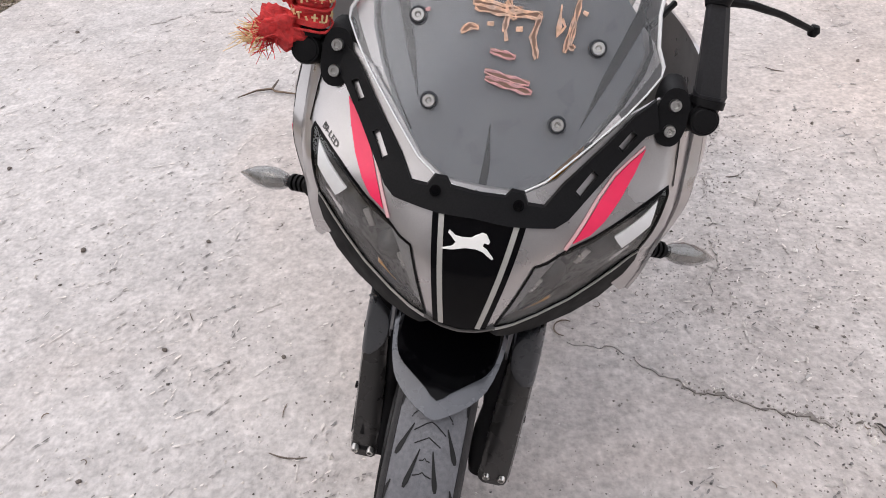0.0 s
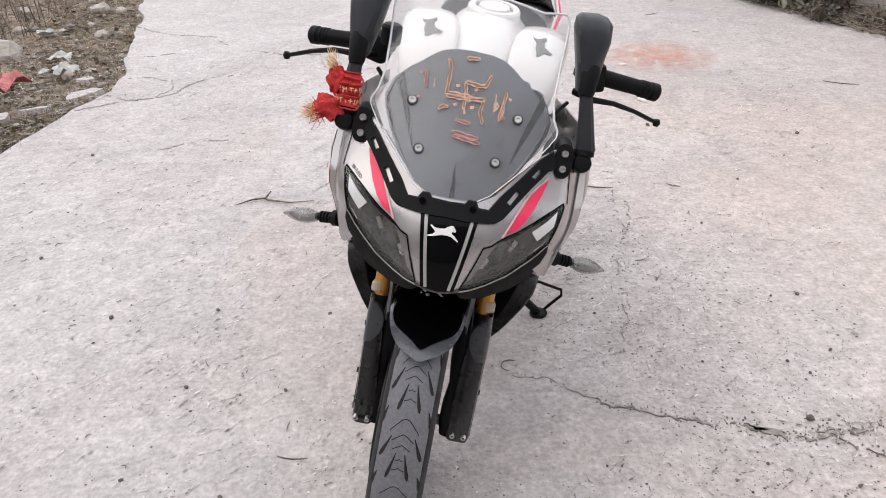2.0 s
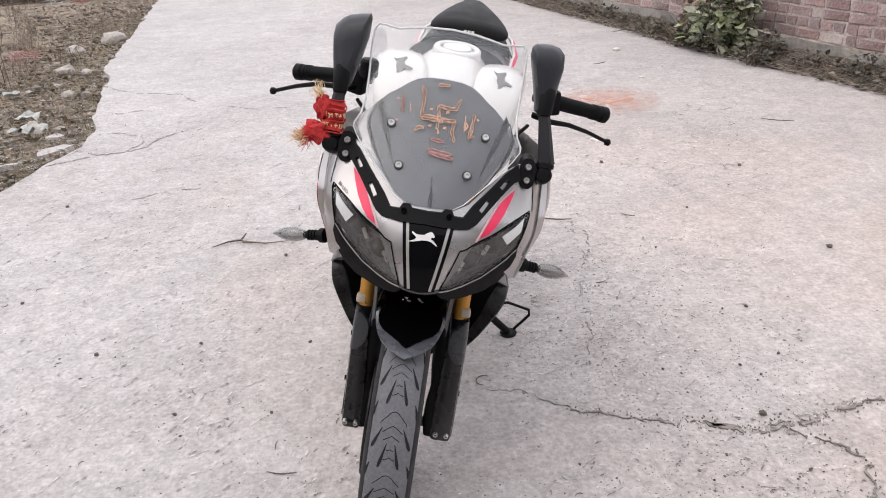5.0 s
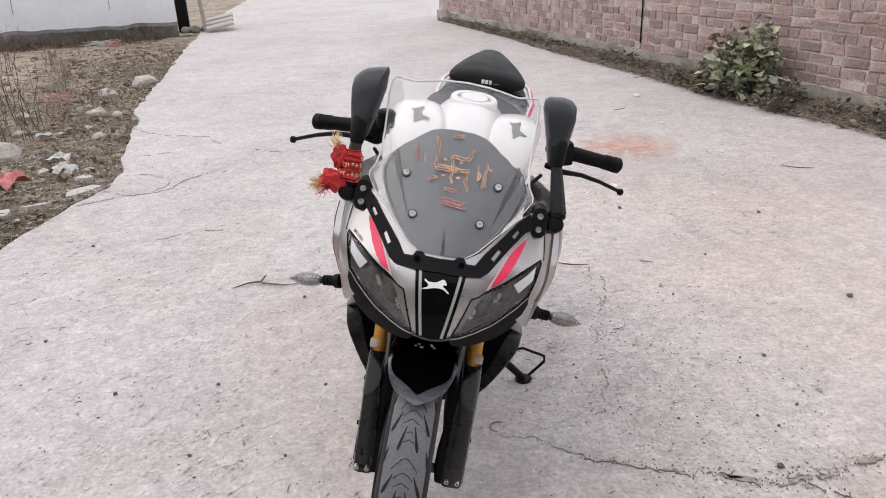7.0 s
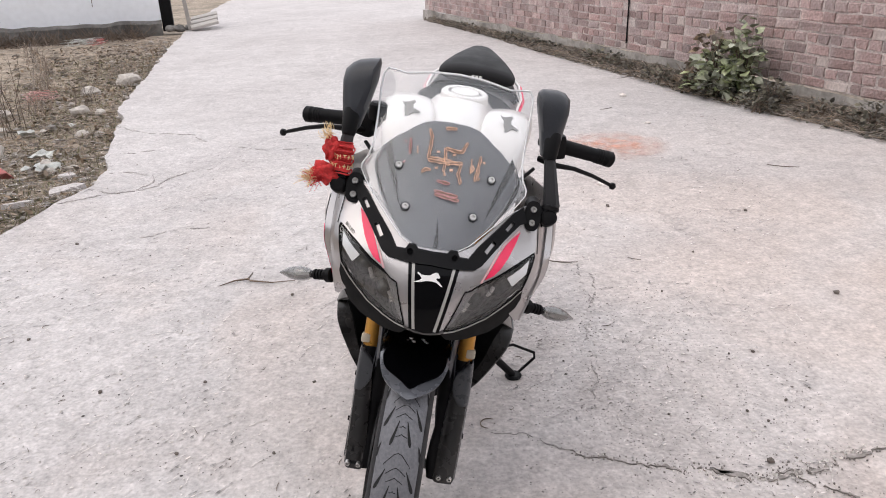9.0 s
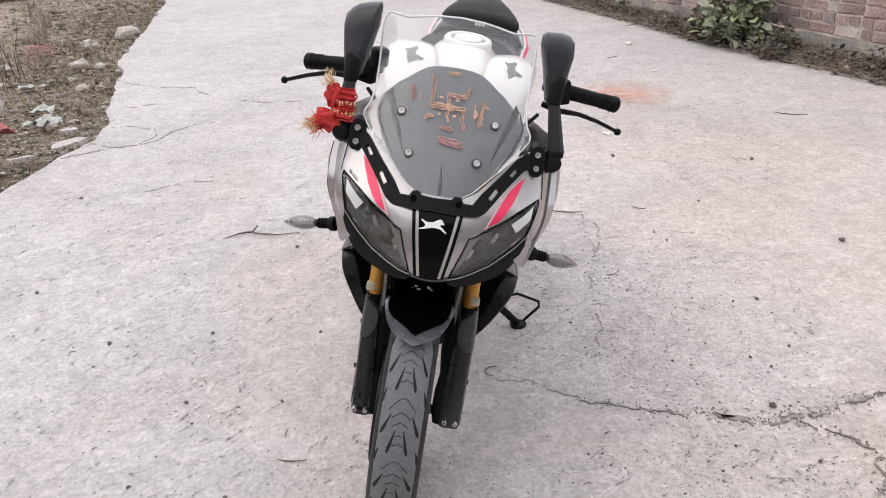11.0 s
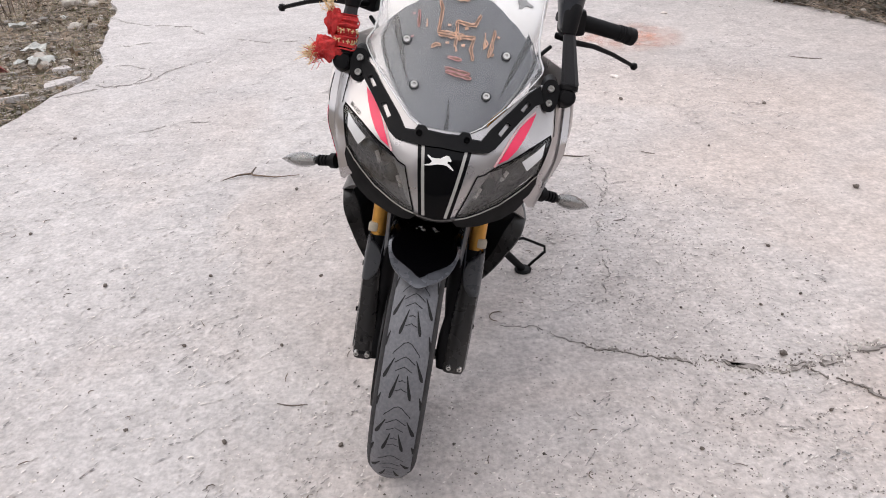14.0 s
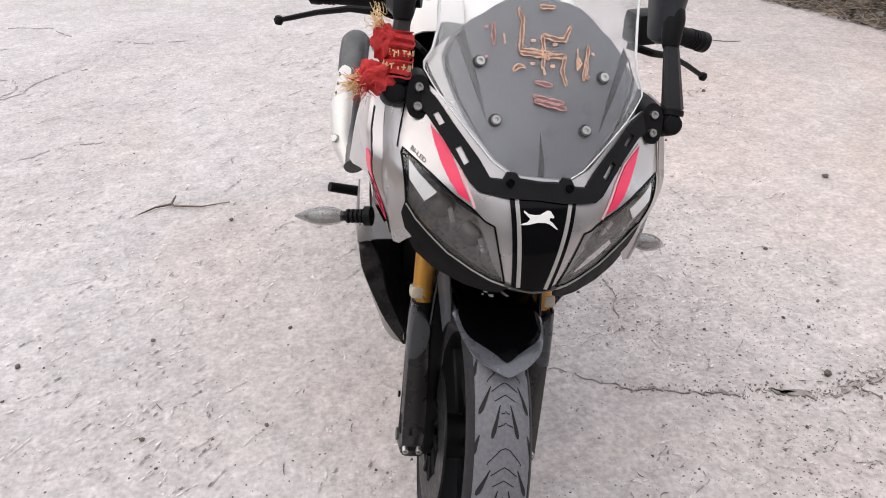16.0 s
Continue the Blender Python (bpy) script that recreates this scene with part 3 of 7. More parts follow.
# the white house wall beyond the verge
LEFT_A, LEFT_B = Vector((-14.0, 12.6, 0)), Vector((-3.75, 14.35, 0))
d = (LEFT_B - LEFT_A).normalized()
m = Matrix(((d.x, -d.y, 0, LEFT_A.x), (d.y, d.x, 0, LEFT_A.y), (0, 0, 1, 0), (0, 0, 0, 1)))
span = (LEFT_B - LEFT_A).length
white_wall = thing("wall_north", box((span, 0.25, 2.8), (span / 2, 0.125, 1.56), bevel=0.01), PLASTER, "white painted wall with a dark damp base", "wall", kind="structure")
white_wall.matrix_world = m
bm = bmesh.new()
bv = {}
for i in range(131):
    for j in range(5):
        x, z = span * i / 130, (-0.2, 0.0, 0.08, 0.16, 0.215)[j]
        n = 0.05 * noise.noise(Vector((x * 1.7, z * 4, 1))) + 0.03 * noise.noise(Vector((x * 6, z * 8, 2)))
        bv[i, j] = bm.verts.new((x, -0.10 + n + 0.09 * (j == 4), z + 0.06 * noise.noise(Vector((x * 2.3, 0, 6))) * (j > 1)))
    bv[i, 5] = bm.verts.new((x, 0.06, 0.20))
for i in range(130):
    for j in range(5):
        bm.faces.new((bv[i, j], bv[i + 1, j], bv[i + 1, j + 1], bv[i, j + 1]))
part("wall_base", bm, DARK_BASE, white_wall, "dark damp masonry base")
for s in (3.9, 5.9, 7.7, 9.3):
    part("rain_streak", box((0.010, 0.004, 1.6), (s, -0.003, 1.3), (0, rng.uniform(-4, 4), 0), bevel=0), DARK_BASE, white_wall, "thin dark vertical crack")
gate = tagged(new("gateway", None), "dark open gateway with a timber post and pale ramp", "gate")
gate.matrix_world = m
# solid black block stands in for the shade inside the gateway
part("opening", box((0.20, 0.2, 2.6), (span + 0.10, 0.10, 1.3), bevel=0.01), MATT, gate)
part("post", box((0.07, 0.07, 2.4), (span + 0.40, -0.05, 1.2), (0, -4, 0), bevel=0.008), FAR_PLASTER, gate)
for k in range(7):
    stone_bm = bmesh.new()
    rock(stone_bm, (span + 0.25 + rng.gauss(0, 0.16), rng.gauss(0, 0.1), 0.03 + 0.05 * rng.random()), rng.uniform(0.05, 0.12), k * 1.9)
    part("rubble_stone", stone_bm, DARK_BASE, gate, smooth=False)
for k in range(3):
    part("ramp_board", box((0.50, 0.22, 0.05), (span + 0.75, -0.2 + 0.27 * k, 0.10 + 0.05 * k), (8, -10, 6 - 4 * k), bevel=0.01), FAR_PLASTER, gate)
thing("wall_far", box((30, 0.3, 3.0), (2, 33, 1.4), bevel=0.02), FAR_PLASTER, "plain far boundary wall beyond the road", "wall", kind="structure")
# two invented walls, never in view: they block sky and darken reflections
behind = thing("wall_south", box((30, 0.3, 6.6), (-1, -5.0, 3.2), bevel=0.02), UNSEEN_WALL, "added plain wall out of view, darkens reflections and foreground", "wall", kind="structure")
side = thing("wall_west", box((0.3, 20, 4.2), (-15.0, 2.5, 2.0), bevel=0.02), UNSEEN_WALL, "added plain wall out of view, darkens side reflections", "wall", kind="structure")


# ---- the motorcycle ----
# its own axes: x to its left hand, y backwards, z up; it leans on its side stand
BX, BY, BZ = Vector((0.97252, -0.13174, -0.19195)), Vector((0.13423, 0.99095, 0.0)), Vector((0.19021, -0.02577, 0.98141))
BIKE = Matrix(((BX.x, BY.x, BZ.x, -0.0297), (BX.y, BY.y, BZ.y, 0.8218), (BX.z, BY.z, BZ.z, 0.0), (0, 0, 0, 1)))
bike = tagged(new("motorcycle"), "grey faired sports motorcycle with pink stripes on its side stand", "motorcycle")
bike.empty_display_size = 0.2
bike.matrix_world = BIKE
SIDES = (-1, 1)
LAMP = [(0.2085, 0.866), (0.2065, 0.873), (0.166, 0.8535), (0.128, 0.832), (0.102, 0.821), (0.084, 0.8085), (0.070, 0.805), (0.058, 0.768), (0.041, 0.7195), (0.062, 0.7185), (0.088, 0.724), (0.125, 0.737), (0.155, 0.757), (0.176, 0.773), (0.193, 0.794), (0.199, 0.825), (0.204, 0.848)]

# front cowl, left and right halves, with the lamp openings cut through
COWL = [(0.0, 0.872), (0.045, 0.872), (0.075, 0.885), (0.108, 0.915), (0.146, 0.946), (0.172, 0.958), (0.205, 0.952), (0.224, 0.945), (0.231, 0.915), (0.232, 0.870), (0.229, 0.810), (0.211, 0.750), (0.205, 0.728), (0.2005, 0.716),
        (0.192, 0.716), (0.184, 0.728), (0.174, 0.740), (0.156, 0.742), (0.125, 0.724), (0.090, 0.713), (0.040, 0.7125), (0.0, 0.7125)]
for s in SIDES:
    part("cowl_half", patch(COWL, cowl, 0, 0.004, 0.012, s, [LAMP]), PAINT, bike, "warm grey metallic front cowl")
# side skins that carry the cowl back to the tank
for s in SIDES:
    def edge(z):
        x = np.interp(z, [0.66, 0.695, 0.72, 0.75, 0.81, 0.87, 0.915, 0.945], [0.186, 0.195, 0.2018, 0.211, 0.229, 0.232, 0.231, 0.224])
        return (float(x), cowl(float(x), z) - 0.0005, z)
    def skin_row(z0):
        far = float(np.interp(z0, [0.695, 0.72, 0.75, 0.81, 0.87, 0.915, 0.945], [0.226, 0.232, 0.241, 0.256, 0.258, 0.252, 0.239]))
        x, y, z = edge(z0)
        lift = float(np.interp(z0, [0.707, 0.80], [0.030, 0.0]))
        near, wide = float(np.interp(z0, [0.70, 0.75, 0.81, 0.87], [0.0, 0.05, 0.48, 0.60])), float(np.interp(z0, [0.70, 0.75, 0.81], [0.028, 0.019, 0.009]))
        out_x, low_x = x + near * (far - x), float(np.interp(z0, [0.716, 0.80, 0.87], [0.253, 0.250, 0.240]))
        y2, y3 = y + 0.014, max(y + 0.040, 0.150)
        return [(x, y, z), (out_x, y2, z), (out_x + wide, y3, z + 0.45 * lift), (min(far, out_x + wide + 0.006), 0.26, z + 0.5 * lift), (low_x, 0.42, z - 0.03), (0.21, 0.60, z - 0.05)]
    LEVELS = (0.945, 0.915, 0.87, 0.84, 0.81, 0.78, 0.75, 0.732, 0.716)
    rows = [skin_row(z0) for z0 in LEVELS]
    part("cowl_side", loft(flip([[r[0], tuple((Vector(r[0]) + Vector(r[1])) / 2), r[1]] for r in rows], s), 0.004), PAINT, bike, "warm grey metallic cowl edge")
    rear = [[tuple(Vector(r[1]) + Vector((-0.004, 0.004, 0))), tuple(Vector(r[1]).lerp(Vector(r[2]), 0.5) + Vector((-0.003, 0, 0)))] + r[2:] for r in rows]
    # only one side takes the paler paint that imitates reflected light
    part("side_skin", loft(flip(rear if s < 0 else [r[1:] for r in rows], s), 0.004), SIDE_SHEEN if s < 0 else PAINT, bike, "side fairing, colour lightened for its reflection" if s < 0 else "warm grey metallic side fairing")
    # pink flash with dark bars in the gap behind the cowl's edge
    def strip(name, mat, z0, z1, a, b, off):
        rows = []
        for k in range(7):
            p = [Vector(v) for v in skin_row(z0 + (z1 - z0) * k / 6)]
            rows.append([tuple(p[1].lerp(p[2], u) + Vector((off, -off, 0))) for u in (a, (a + b) / 2, b)])
        part(name, loft(flip(rows, s), 0.002, 2), mat, bike)
    if s < 0:
        # black strip laid in for the shade inside the gap
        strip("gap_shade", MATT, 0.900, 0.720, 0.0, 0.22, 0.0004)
        strip("side_vent", GLOSS, 0.757, 0.718, 0.10, 0.98, 0.0010)
        strip("side_stripe", PINK, 0.832, 0.738, 0.14, 0.74, 0.0018)
        for k in range(4):
            strip("side_bar", MATT, 0.792 - 0.014 * k, 0.787 - 0.014 * k, 0.22, 0.74, 0.0026)

for s in SIDES:
    # pink wedge with its pale border above each lamp
    part("pink_wedge", patch([(0.1695, 0.911), (0.155, 0.901), (0.141, 0.888), (0.128, 0.868), (0.117, 0.848), (0.107, 0.829), (0.1245, 0.8365), (0.138, 0.850), (0.151, 0.868), (0.162, 0.890)], cowl, 0.0022, 0.002, 0.012, s), PINK, bike, "neon pink wedge decal")
    part("wedge_border", ribbon([(0.168, 0.9145), (0.139, 0.891), (0.124, 0.869), (0.112, 0.846), (0.100, 0.823)], lambda t: 0.0018 + 0.0025 * t, cowl, 0.0026, side=s), PALE_PINK, bike, "pale pink border line")
    # lamp: dark bowl, bezel, projector, day light strip and smoked lens
    lamp = part("headlamp", patch(LAMP, lambda x, z: cowl(x, z) + 0.014 + 0.014 * math.sin(max(0, min(1, (x - 0.05) / 0.15)) * math.pi), 0, 0.003, 0.014, s), HOUSING, bike, "dark smoked headlamp unit")
    ring = [(x, z) for x, z in LAMP]
    part("bezel", ribbon(ring + ring[:1], 0.0024, cowl, 0.0016, 0.016, s), GLOSS, lamp, "black bezel")
    part("day_light", patch([(0.1970, 0.861), (0.1945, 0.837), (0.169, 0.8095), (0.1545, 0.830), (0.180, 0.847)], cowl, 0.0012, 0.003, 0.012, s), DAY_LIGHT, lamp, "white day running light")
    for x, z, r in ((0.140, 0.800, 0.024), (0.092, 0.768, 0.020)):
        y = cowl(x, z)
        part("projector", lathe([(0.001, 0.0), (r * 0.5, 0.002), (r * 0.85, 0.010), (r, 0.022), (r * 1.08, 0.024)], 20, (s * x, y + 0.006, z), (0, 1, 0.1)), DARK_STEEL, lamp)
        part("reflector_fin", box((0.008, 0.006, 0.026), (s * (x - 0.014), y + 0.008, z - 0.006), (0, s * 22, 0), 0.002), STEEL, lamp)
    part("brow", patch([(0.2080, 0.868), (0.2065, 0.873), (0.166, 0.8535), (0.128, 0.832), (0.102, 0.821), (0.086, 0.810), (0.104, 0.8150), (0.130, 0.8245), (0.158, 0.8430), (0.186, 0.8565), (0.199, 0.8640), (0.1965, 0.845), (0.1905, 0.805), (0.193, 0.797), (0.199, 0.825), (0.204, 0.848)], cowl, -0.0008, 0.004, 0.010, s), GLOSS, lamp, "black brow")
    part("inner_blade", patch([(0.0975, 0.8150), (0.083, 0.8065), (0.0705, 0.8035), (0.059, 0.768), (0.043, 0.7215), (0.060, 0.742), (0.080, 0.783)], cowl, -0.004, 0.004, 0.010, s), BLADE, lamp, "grey inner blade")
    part("lens", patch(LAMP, cowl, 0.0005, 0.0015, 0.014, s), SMOKE, lamp, "smoked clear lens")
    # black lip below the lamp
    LIP = [(0.0335, 0.7165), (0.062, 0.7175), (0.088, 0.7230), (0.125, 0.7360), (0.155, 0.7560), (0.176, 0.7720), (0.1945, 0.7945), (0.1965, 0.772), (0.183, 0.735), (0.168, 0.7135), (0.138, 0.6965), (0.092, 0.6905), (0.062, 0.6945), (0.047, 0.7000)]
    part("chin_lip", patch(LIP, lambda x, z: cowl(x, z) - 0.003 + 0.12 * max(float(np.interp(x, [0.03, 0.088, 0.125, 0.155, 0.1945], [0.716, 0.723, 0.736, 0.756, 0.7945])) - z - 0.014, 0), 0, 0.018, 0.008, s), LIP_BLACK, bike, "black lip under the lamp")
    part("lip_line", ribbon([(0.040, 0.7175), (0.062, 0.7180), (0.088, 0.7235), (0.125, 0.7365), (0.155, 0.7565), (0.176, 0.7725), (0.193, 0.7935)], 0.0020, lambda x, z: cowl(x, z) - 0.0045, 0, 0.003, s), SILVER_LINE, bike)

# the black centre panel, its silver lines, badge and beak edge
part("centre_panel", patch([(-0.053, 0.852), (0.053, 0.852), (0.0310, 0.7185), (0, 0.7155), (-0.0310, 0.7185)], cowl, 0.003, 0.003, 0.012), GLOSS, bike, "gloss black centre panel")
for s in SIDES:
    part("silver_line", ribbon([(0.0425, 0.851), (0.0215, 0.720)], 0.0060, cowl, 0.0044, side=s), SILVER_LINE, bike, "silver line")
part("beak_edge", ribbon([(-0.042, 0.719), (-0.02, 0.715), (0, 0.7135), (0.02, 0.715), (0.042, 0.719)], 0.0024, cowl, 0.0048, 0.006), LOWER, bike)
BADGE = [(-0.036, 0.8085), (-0.024, 0.8125), (-0.020, 0.8170), (-0.024, 0.8200), (-0.031, 0.8245), (-0.030, 0.8262), (-0.022, 0.8225), (-0.014, 0.8222), (-0.004, 0.8232), (0.002, 0.8265), (0.008, 0.8290), (0.013, 0.8285),
         (0.0185, 0.8225), (0.0170, 0.8208), (0.0120, 0.8212), (0.0105, 0.8175), (0.017, 0.8145), (0.0255, 0.8075), (0.0240, 0.8068), (0.012, 0.8130), (0.004, 0.8145), (-0.008, 0.8140), (-0.016, 0.8120), (-0.024, 0.8098)]
part("badge", patch([(0.94 * x - 0.0015, z + 0.0075) for x, z in BADGE], cowl, 0.0052, 0.0025, 0.008), WHITE, bike, "small white leaping-shape badge")
for s in SIDES:
    part("seam", ribbon([(0.214, 0.87), (0.211, 0.90), (0.206, 0.935)], 0.0016, cowl, 0.0006, 0.001, s), GLOSS, bike)


def letters(words, start, way, height):
    """Small printed letters that lie on the cowl."""
    curve = bpy.data.curves.new("letters", "FONT")
    curve.body, curve.size = words, height
    holder = bpy.data.objects.new("letters", curve)
    me = bpy.data.meshes.new_from_object(holder)
    bpy.data.objects.remove(holder)
    bm = bmesh.new()
    bm.from_mesh(me)
    way = Vector(way).normalized()
    up = Vector((-way.y, way.x))
    for v in bm.verts:
        p = Vector(start) + way * v.co.x + up * v.co.y
        v.co = (p.x, cowl(p.x, p.y) - 0.0016, p.y)
    low = bmesh.ops.extrude_face_region(bm, geom=bm.faces[:])["geom"]
    bmesh.ops.translate(bm, verts=[v for v in low if isinstance(v, bmesh.types.BMVert)], vec=(0, 0.001, 0))
    return bm


part("lettering", letters("BI-LED", (-0.1965, 0.8740), (0.030, -0.0160), 0.0088), LOWER, bike, "small grey BI-LED lettering", smooth=False)

# black plate between cowl and screen, with four slots and two bolt ears
UP = [(0.0, 0.869), (0.030, 0.870), (0.036, 0.876), (0.050, 0.875), (0.056, 0.866), (0.074, 0.865), (0.090, 0.884), (0.128, 0.919), (0.155, 0.946), (0.176, 0.960)]
DOWN = [(0.187, 0.930), (0.172, 0.926), (0.145, 0.900), (0.103, 0.855), (0.090, 0.848), (0.040, 0.847), (0.0, 0.849)]
SLOTS = [[(0.104, 0.878), (0.1115, 0.873), (0.1275, 0.893), (0.120, 0.898)], [(0.142, 0.918), (0.1495, 0.913), (0.162, 0.928), (0.155, 0.933)]]
OFF = 0.007
plate = part("screen_plate", patch([(x - OFF, z) for x, z in [(-x, z) for x, z in UP[::-1]] + UP[1:] + DOWN + [(-x, z) for x, z in DOWN[::-1][1:]]], cowl, 0.008, 0.006, 0.011, 1,
             [[(x - OFF, z) for x, z in q] for q in SLOTS] + [[(-x - OFF, z) for x, z in q[::-1]] for q in SLOTS]), MATT, bike, "matt black mounting plate with slots")
for s in SIDES:
    y = cowl(0.043, 0.864)
    part("bolt", lathe([(0.003, -0.0005), (0.0035, -0.002), (0.0058, -0.002), (0.0062, 0.0), (0.0062, 0.004)], 18, (s * 0.046 - OFF, y - 0.0095, 0.866), (0, 1, -0.55)), GLOSS, plate)

# the clear screen with its polished edge, and the slate panel behind it
HALF = [(0.0, 0.866), (0.042, 0.870), (0.071, 0.884), (0.105, 0.912), (0.146, 0.946), (0.164, 0.964), (0.1765, 0.979), (0.1765, 0.988), (0.166, 1.006), (0.160, 1.035), (0.161, 1.080), (0.165, 1.140), (0.164, 1.163), (0.156, 1.175), (0.142, 1.1755),
        (0.113, 1.174), (0.076, 1.182), (0.046, 1.187), (0.0, 1.190)]
RIM = [(x - OFF, z) for x, z in HALF + [(-x, z) for x, z in HALF[::-1][1:-1]]]
windscreen = part("windscreen", patch(RIM, screen, 0, 0.003, 0.02), CLEAR, bike, "clear acrylic windscreen with a bright edge")
windscreen.visible_shadow = False
rim_way = dense(RIM, 0.012) + RIM[:1]
edge_bm = tube([(x, screen(x, z) + 0.001, z) for x, z in rim_way], [0.0011 if z < 0.985 else 0.0022 for x, z in rim_way], 8)
part("screen_edge", edge_bm, EDGE, windscreen, "polished bright edge")
WIDE = [(0.0, 0.866), (0.042, 0.869), (0.071, 0.884), (0.106, 0.913), (0.145, 0.949), (0.163, 0.972), (0.173, 0.988), (0.163, 1.004), (0.142, 1.024), (0.10, 1.03), (0.0, 1.03)]
part("screen_surround", patch([(x - OFF, z) for x, z in WIDE + [(-x, z) for x, z in WIDE[::-1][1:-1]]], screen, -0.012, 0.003, 0.018), PAINT, bike, "warm grey metallic surround behind the screen")
DH = [(0.0, 0.864), (0.043, 0.867), (0.074, 0.886), (0.106, 0.918), (0.132, 0.952), (0.148, 0.982), (0.152, 1.000), (0.140, 1.028), (0.112, 1.054), (0.096, 1.064), (0.078, 1.078), (0.058, 1.090), (0.035, 1.096), (0.0, 1.098)]
visor = part("visor_panel", patch([(x - OFF, z) for x, z in DH + [(-x, z) for x, z in DH[::-1][1:-1]]], screen, -0.007, 0.003, 0.016), VISOR, bike, "slate grey panel behind the screen")
part("visor_streak", ribbon([(-0.0072, 0.926), (-0.0055, 0.908), (-0.0035, 0.893), (-0.0035, 0.868)], lambda t: 0.0008 + 0.0075 * min(1, 1.6 * t) ** 1.3, screen, -0.0058, 0.001), GLOSS, visor, "black crease down the panel")
for s in SIDES:
    part("visor_streak", ribbon([(0.140, 1.030), (0.1525, 1.000), (0.148, 0.982), (0.132, 0.952), (0.110, 0.924), (0.092, 0.904)], lambda t: 0.0015 + 0.008 * math.sin(math.pi * min(1, t * 1.1)) ** 2 * (1 - t), screen, -0.0058, 0.001, s), GLOSS, visor)
    part("visor_streak", patch([(0.130, 1.044), (0.140, 1.028), (0.117, 0.982), (0.089, 0.930), (0.103, 0.976)], screen, -0.0058, 0.0006, 0.014, s), GLOSS, visor)
    for x, z in ((0.098, 1.005), (0.0705, 0.936)):
        x = x - s * OFF
        y = screen(x, z)
        part("grommet", lathe([(0.0, -0.0012), (0.0085, -0.0018), (0.0100, 0.0), (0.0100, 0.006)], 24, (s * x, y, z), (0, 1, -0.68)), DARK_GREY, windscreen)
        part("screw", lathe([(0.002, -0.003), (0.0035, -0.006), (0.0065, -0.006), (0.0075, -0.003), (0.0075, 0.001)], 20, (s * x, y - 0.001, z), (0, 1, -0.68)), STEEL, windscreen, "steel socket screw")

# paste daubs on the screen: a hand-drawn crooked cross with dots and side strokes
def daub(points, width, mat):
    taper = lambda t: width * (0.62 + 0.3 * math.sin(9 * t + points[0][0] * 90)) * (0.6 + 0.4 * math.sin(math.pi * min(max(t, 0.06), 0.94)))
    if math.dist(points[0], points[-1]) < 0.016:
        part("paste_daub", ribbon(points, taper, screen, 0.0025, 0.0022), mat, windscreen, "smeared festive paste mark")
        return
    ways = dense(points, 0.006, closed=False)
    for side_ in (-1, 1):
        line = []
        for i, p in enumerate(ways):
            a, b = ways[max(i - 1, 0)], ways[min(i + 1, len(ways) - 1)]
            dd = Vector((b[0] - a[0], b[1] - a[1])).normalized()
            off = side_ * (0.33 * width + 0.0006 * math.sin(i * 1.7 + points[0][1] * 300)) * (0.35 if i in (0, len(ways) - 1) else 1)
            line.append((p[0] - dd.y * off, p[1] + dd.x * off))
        part("paste_daub", ribbon(line, lambda t: width * (0.20 + 0.13 * math.sin(14 * t + side_ + points[0][0] * 70)), screen, 0.0025, 0.002), mat, windscreen, "smeared festive paste mark")
    part("paste_smear", ribbon(points, lambda t: width * (0.80 + 0.15 * math.sin(17 * t + points[0][0] * 50)), screen, 0.0012, 0.0008), SMEAR, windscreen)


CX, CZ = -0.011, 1.030
for pts in ([(-0.052, 1.082), (-0.045, 1.068), (-0.046, 1.030), (0.004, 1.030)], [(-0.046, 1.026), (-0.015, 1.0265), (0.026, 1.029)], [(0.024, 1.029), (0.020, 1.010), (0.028, 0.992)],
            [(-0.011, 1.010), (-0.010, 1.032), (-0.014, 1.052)], [(-0.014, 1.052), (0.012, 1.049), (0.022, 1.050), (0.031, 1.068)], [(-0.010, 1.012), (-0.007, 1.003)], [(-0.014, 1.036), (-0.002, 1.022)]):
    daub(pts, 0.0075, DAUB_ORANGE)
for x, z in ((-0.028, 1.043), (0.006, 1.042), (-0.027, 1.014), (0.004, 1.014)):
    daub([(x - 0.003, z), (x + 0.004, z + 0.001)], 0.008, DAUB_ORANGE)
for pts in ([(-0.020, 1.088), (0.004, 1.090)], [(-0.089, 1.058), (-0.086, 1.030)], [(-0.072, 1.046), (-0.070, 1.034)], [(-0.101, 1.050), (-0.096, 1.051)], [(-0.098, 1.012), (-0.093, 1.014)], [(-0.056, 1.002), (-0.048, 1.009), (-0.038, 1.009)],
            [(-0.022, 0.992), (0.006, 0.990)], [(-0.024, 0.974), (0.026, 0.969)], [(-0.022, 0.968), (0.030, 0.962)], [(0.044, 1.040), (0.046, 1.014), (0.052, 1.022), (0.047, 1.028)], [(0.062, 1.046), (0.060, 1.006), (0.066, 1.004)], [(0.068, 1.036), (0.073, 1.034)],
            [(0.056, 1.0), (0.060, 1.03)]):
    daub(pts, 0.0065, DAUB_PINK if pts[0][1] < 1.0 or abs(pts[0][0]) > 0.08 else DAUB_ORANGE)

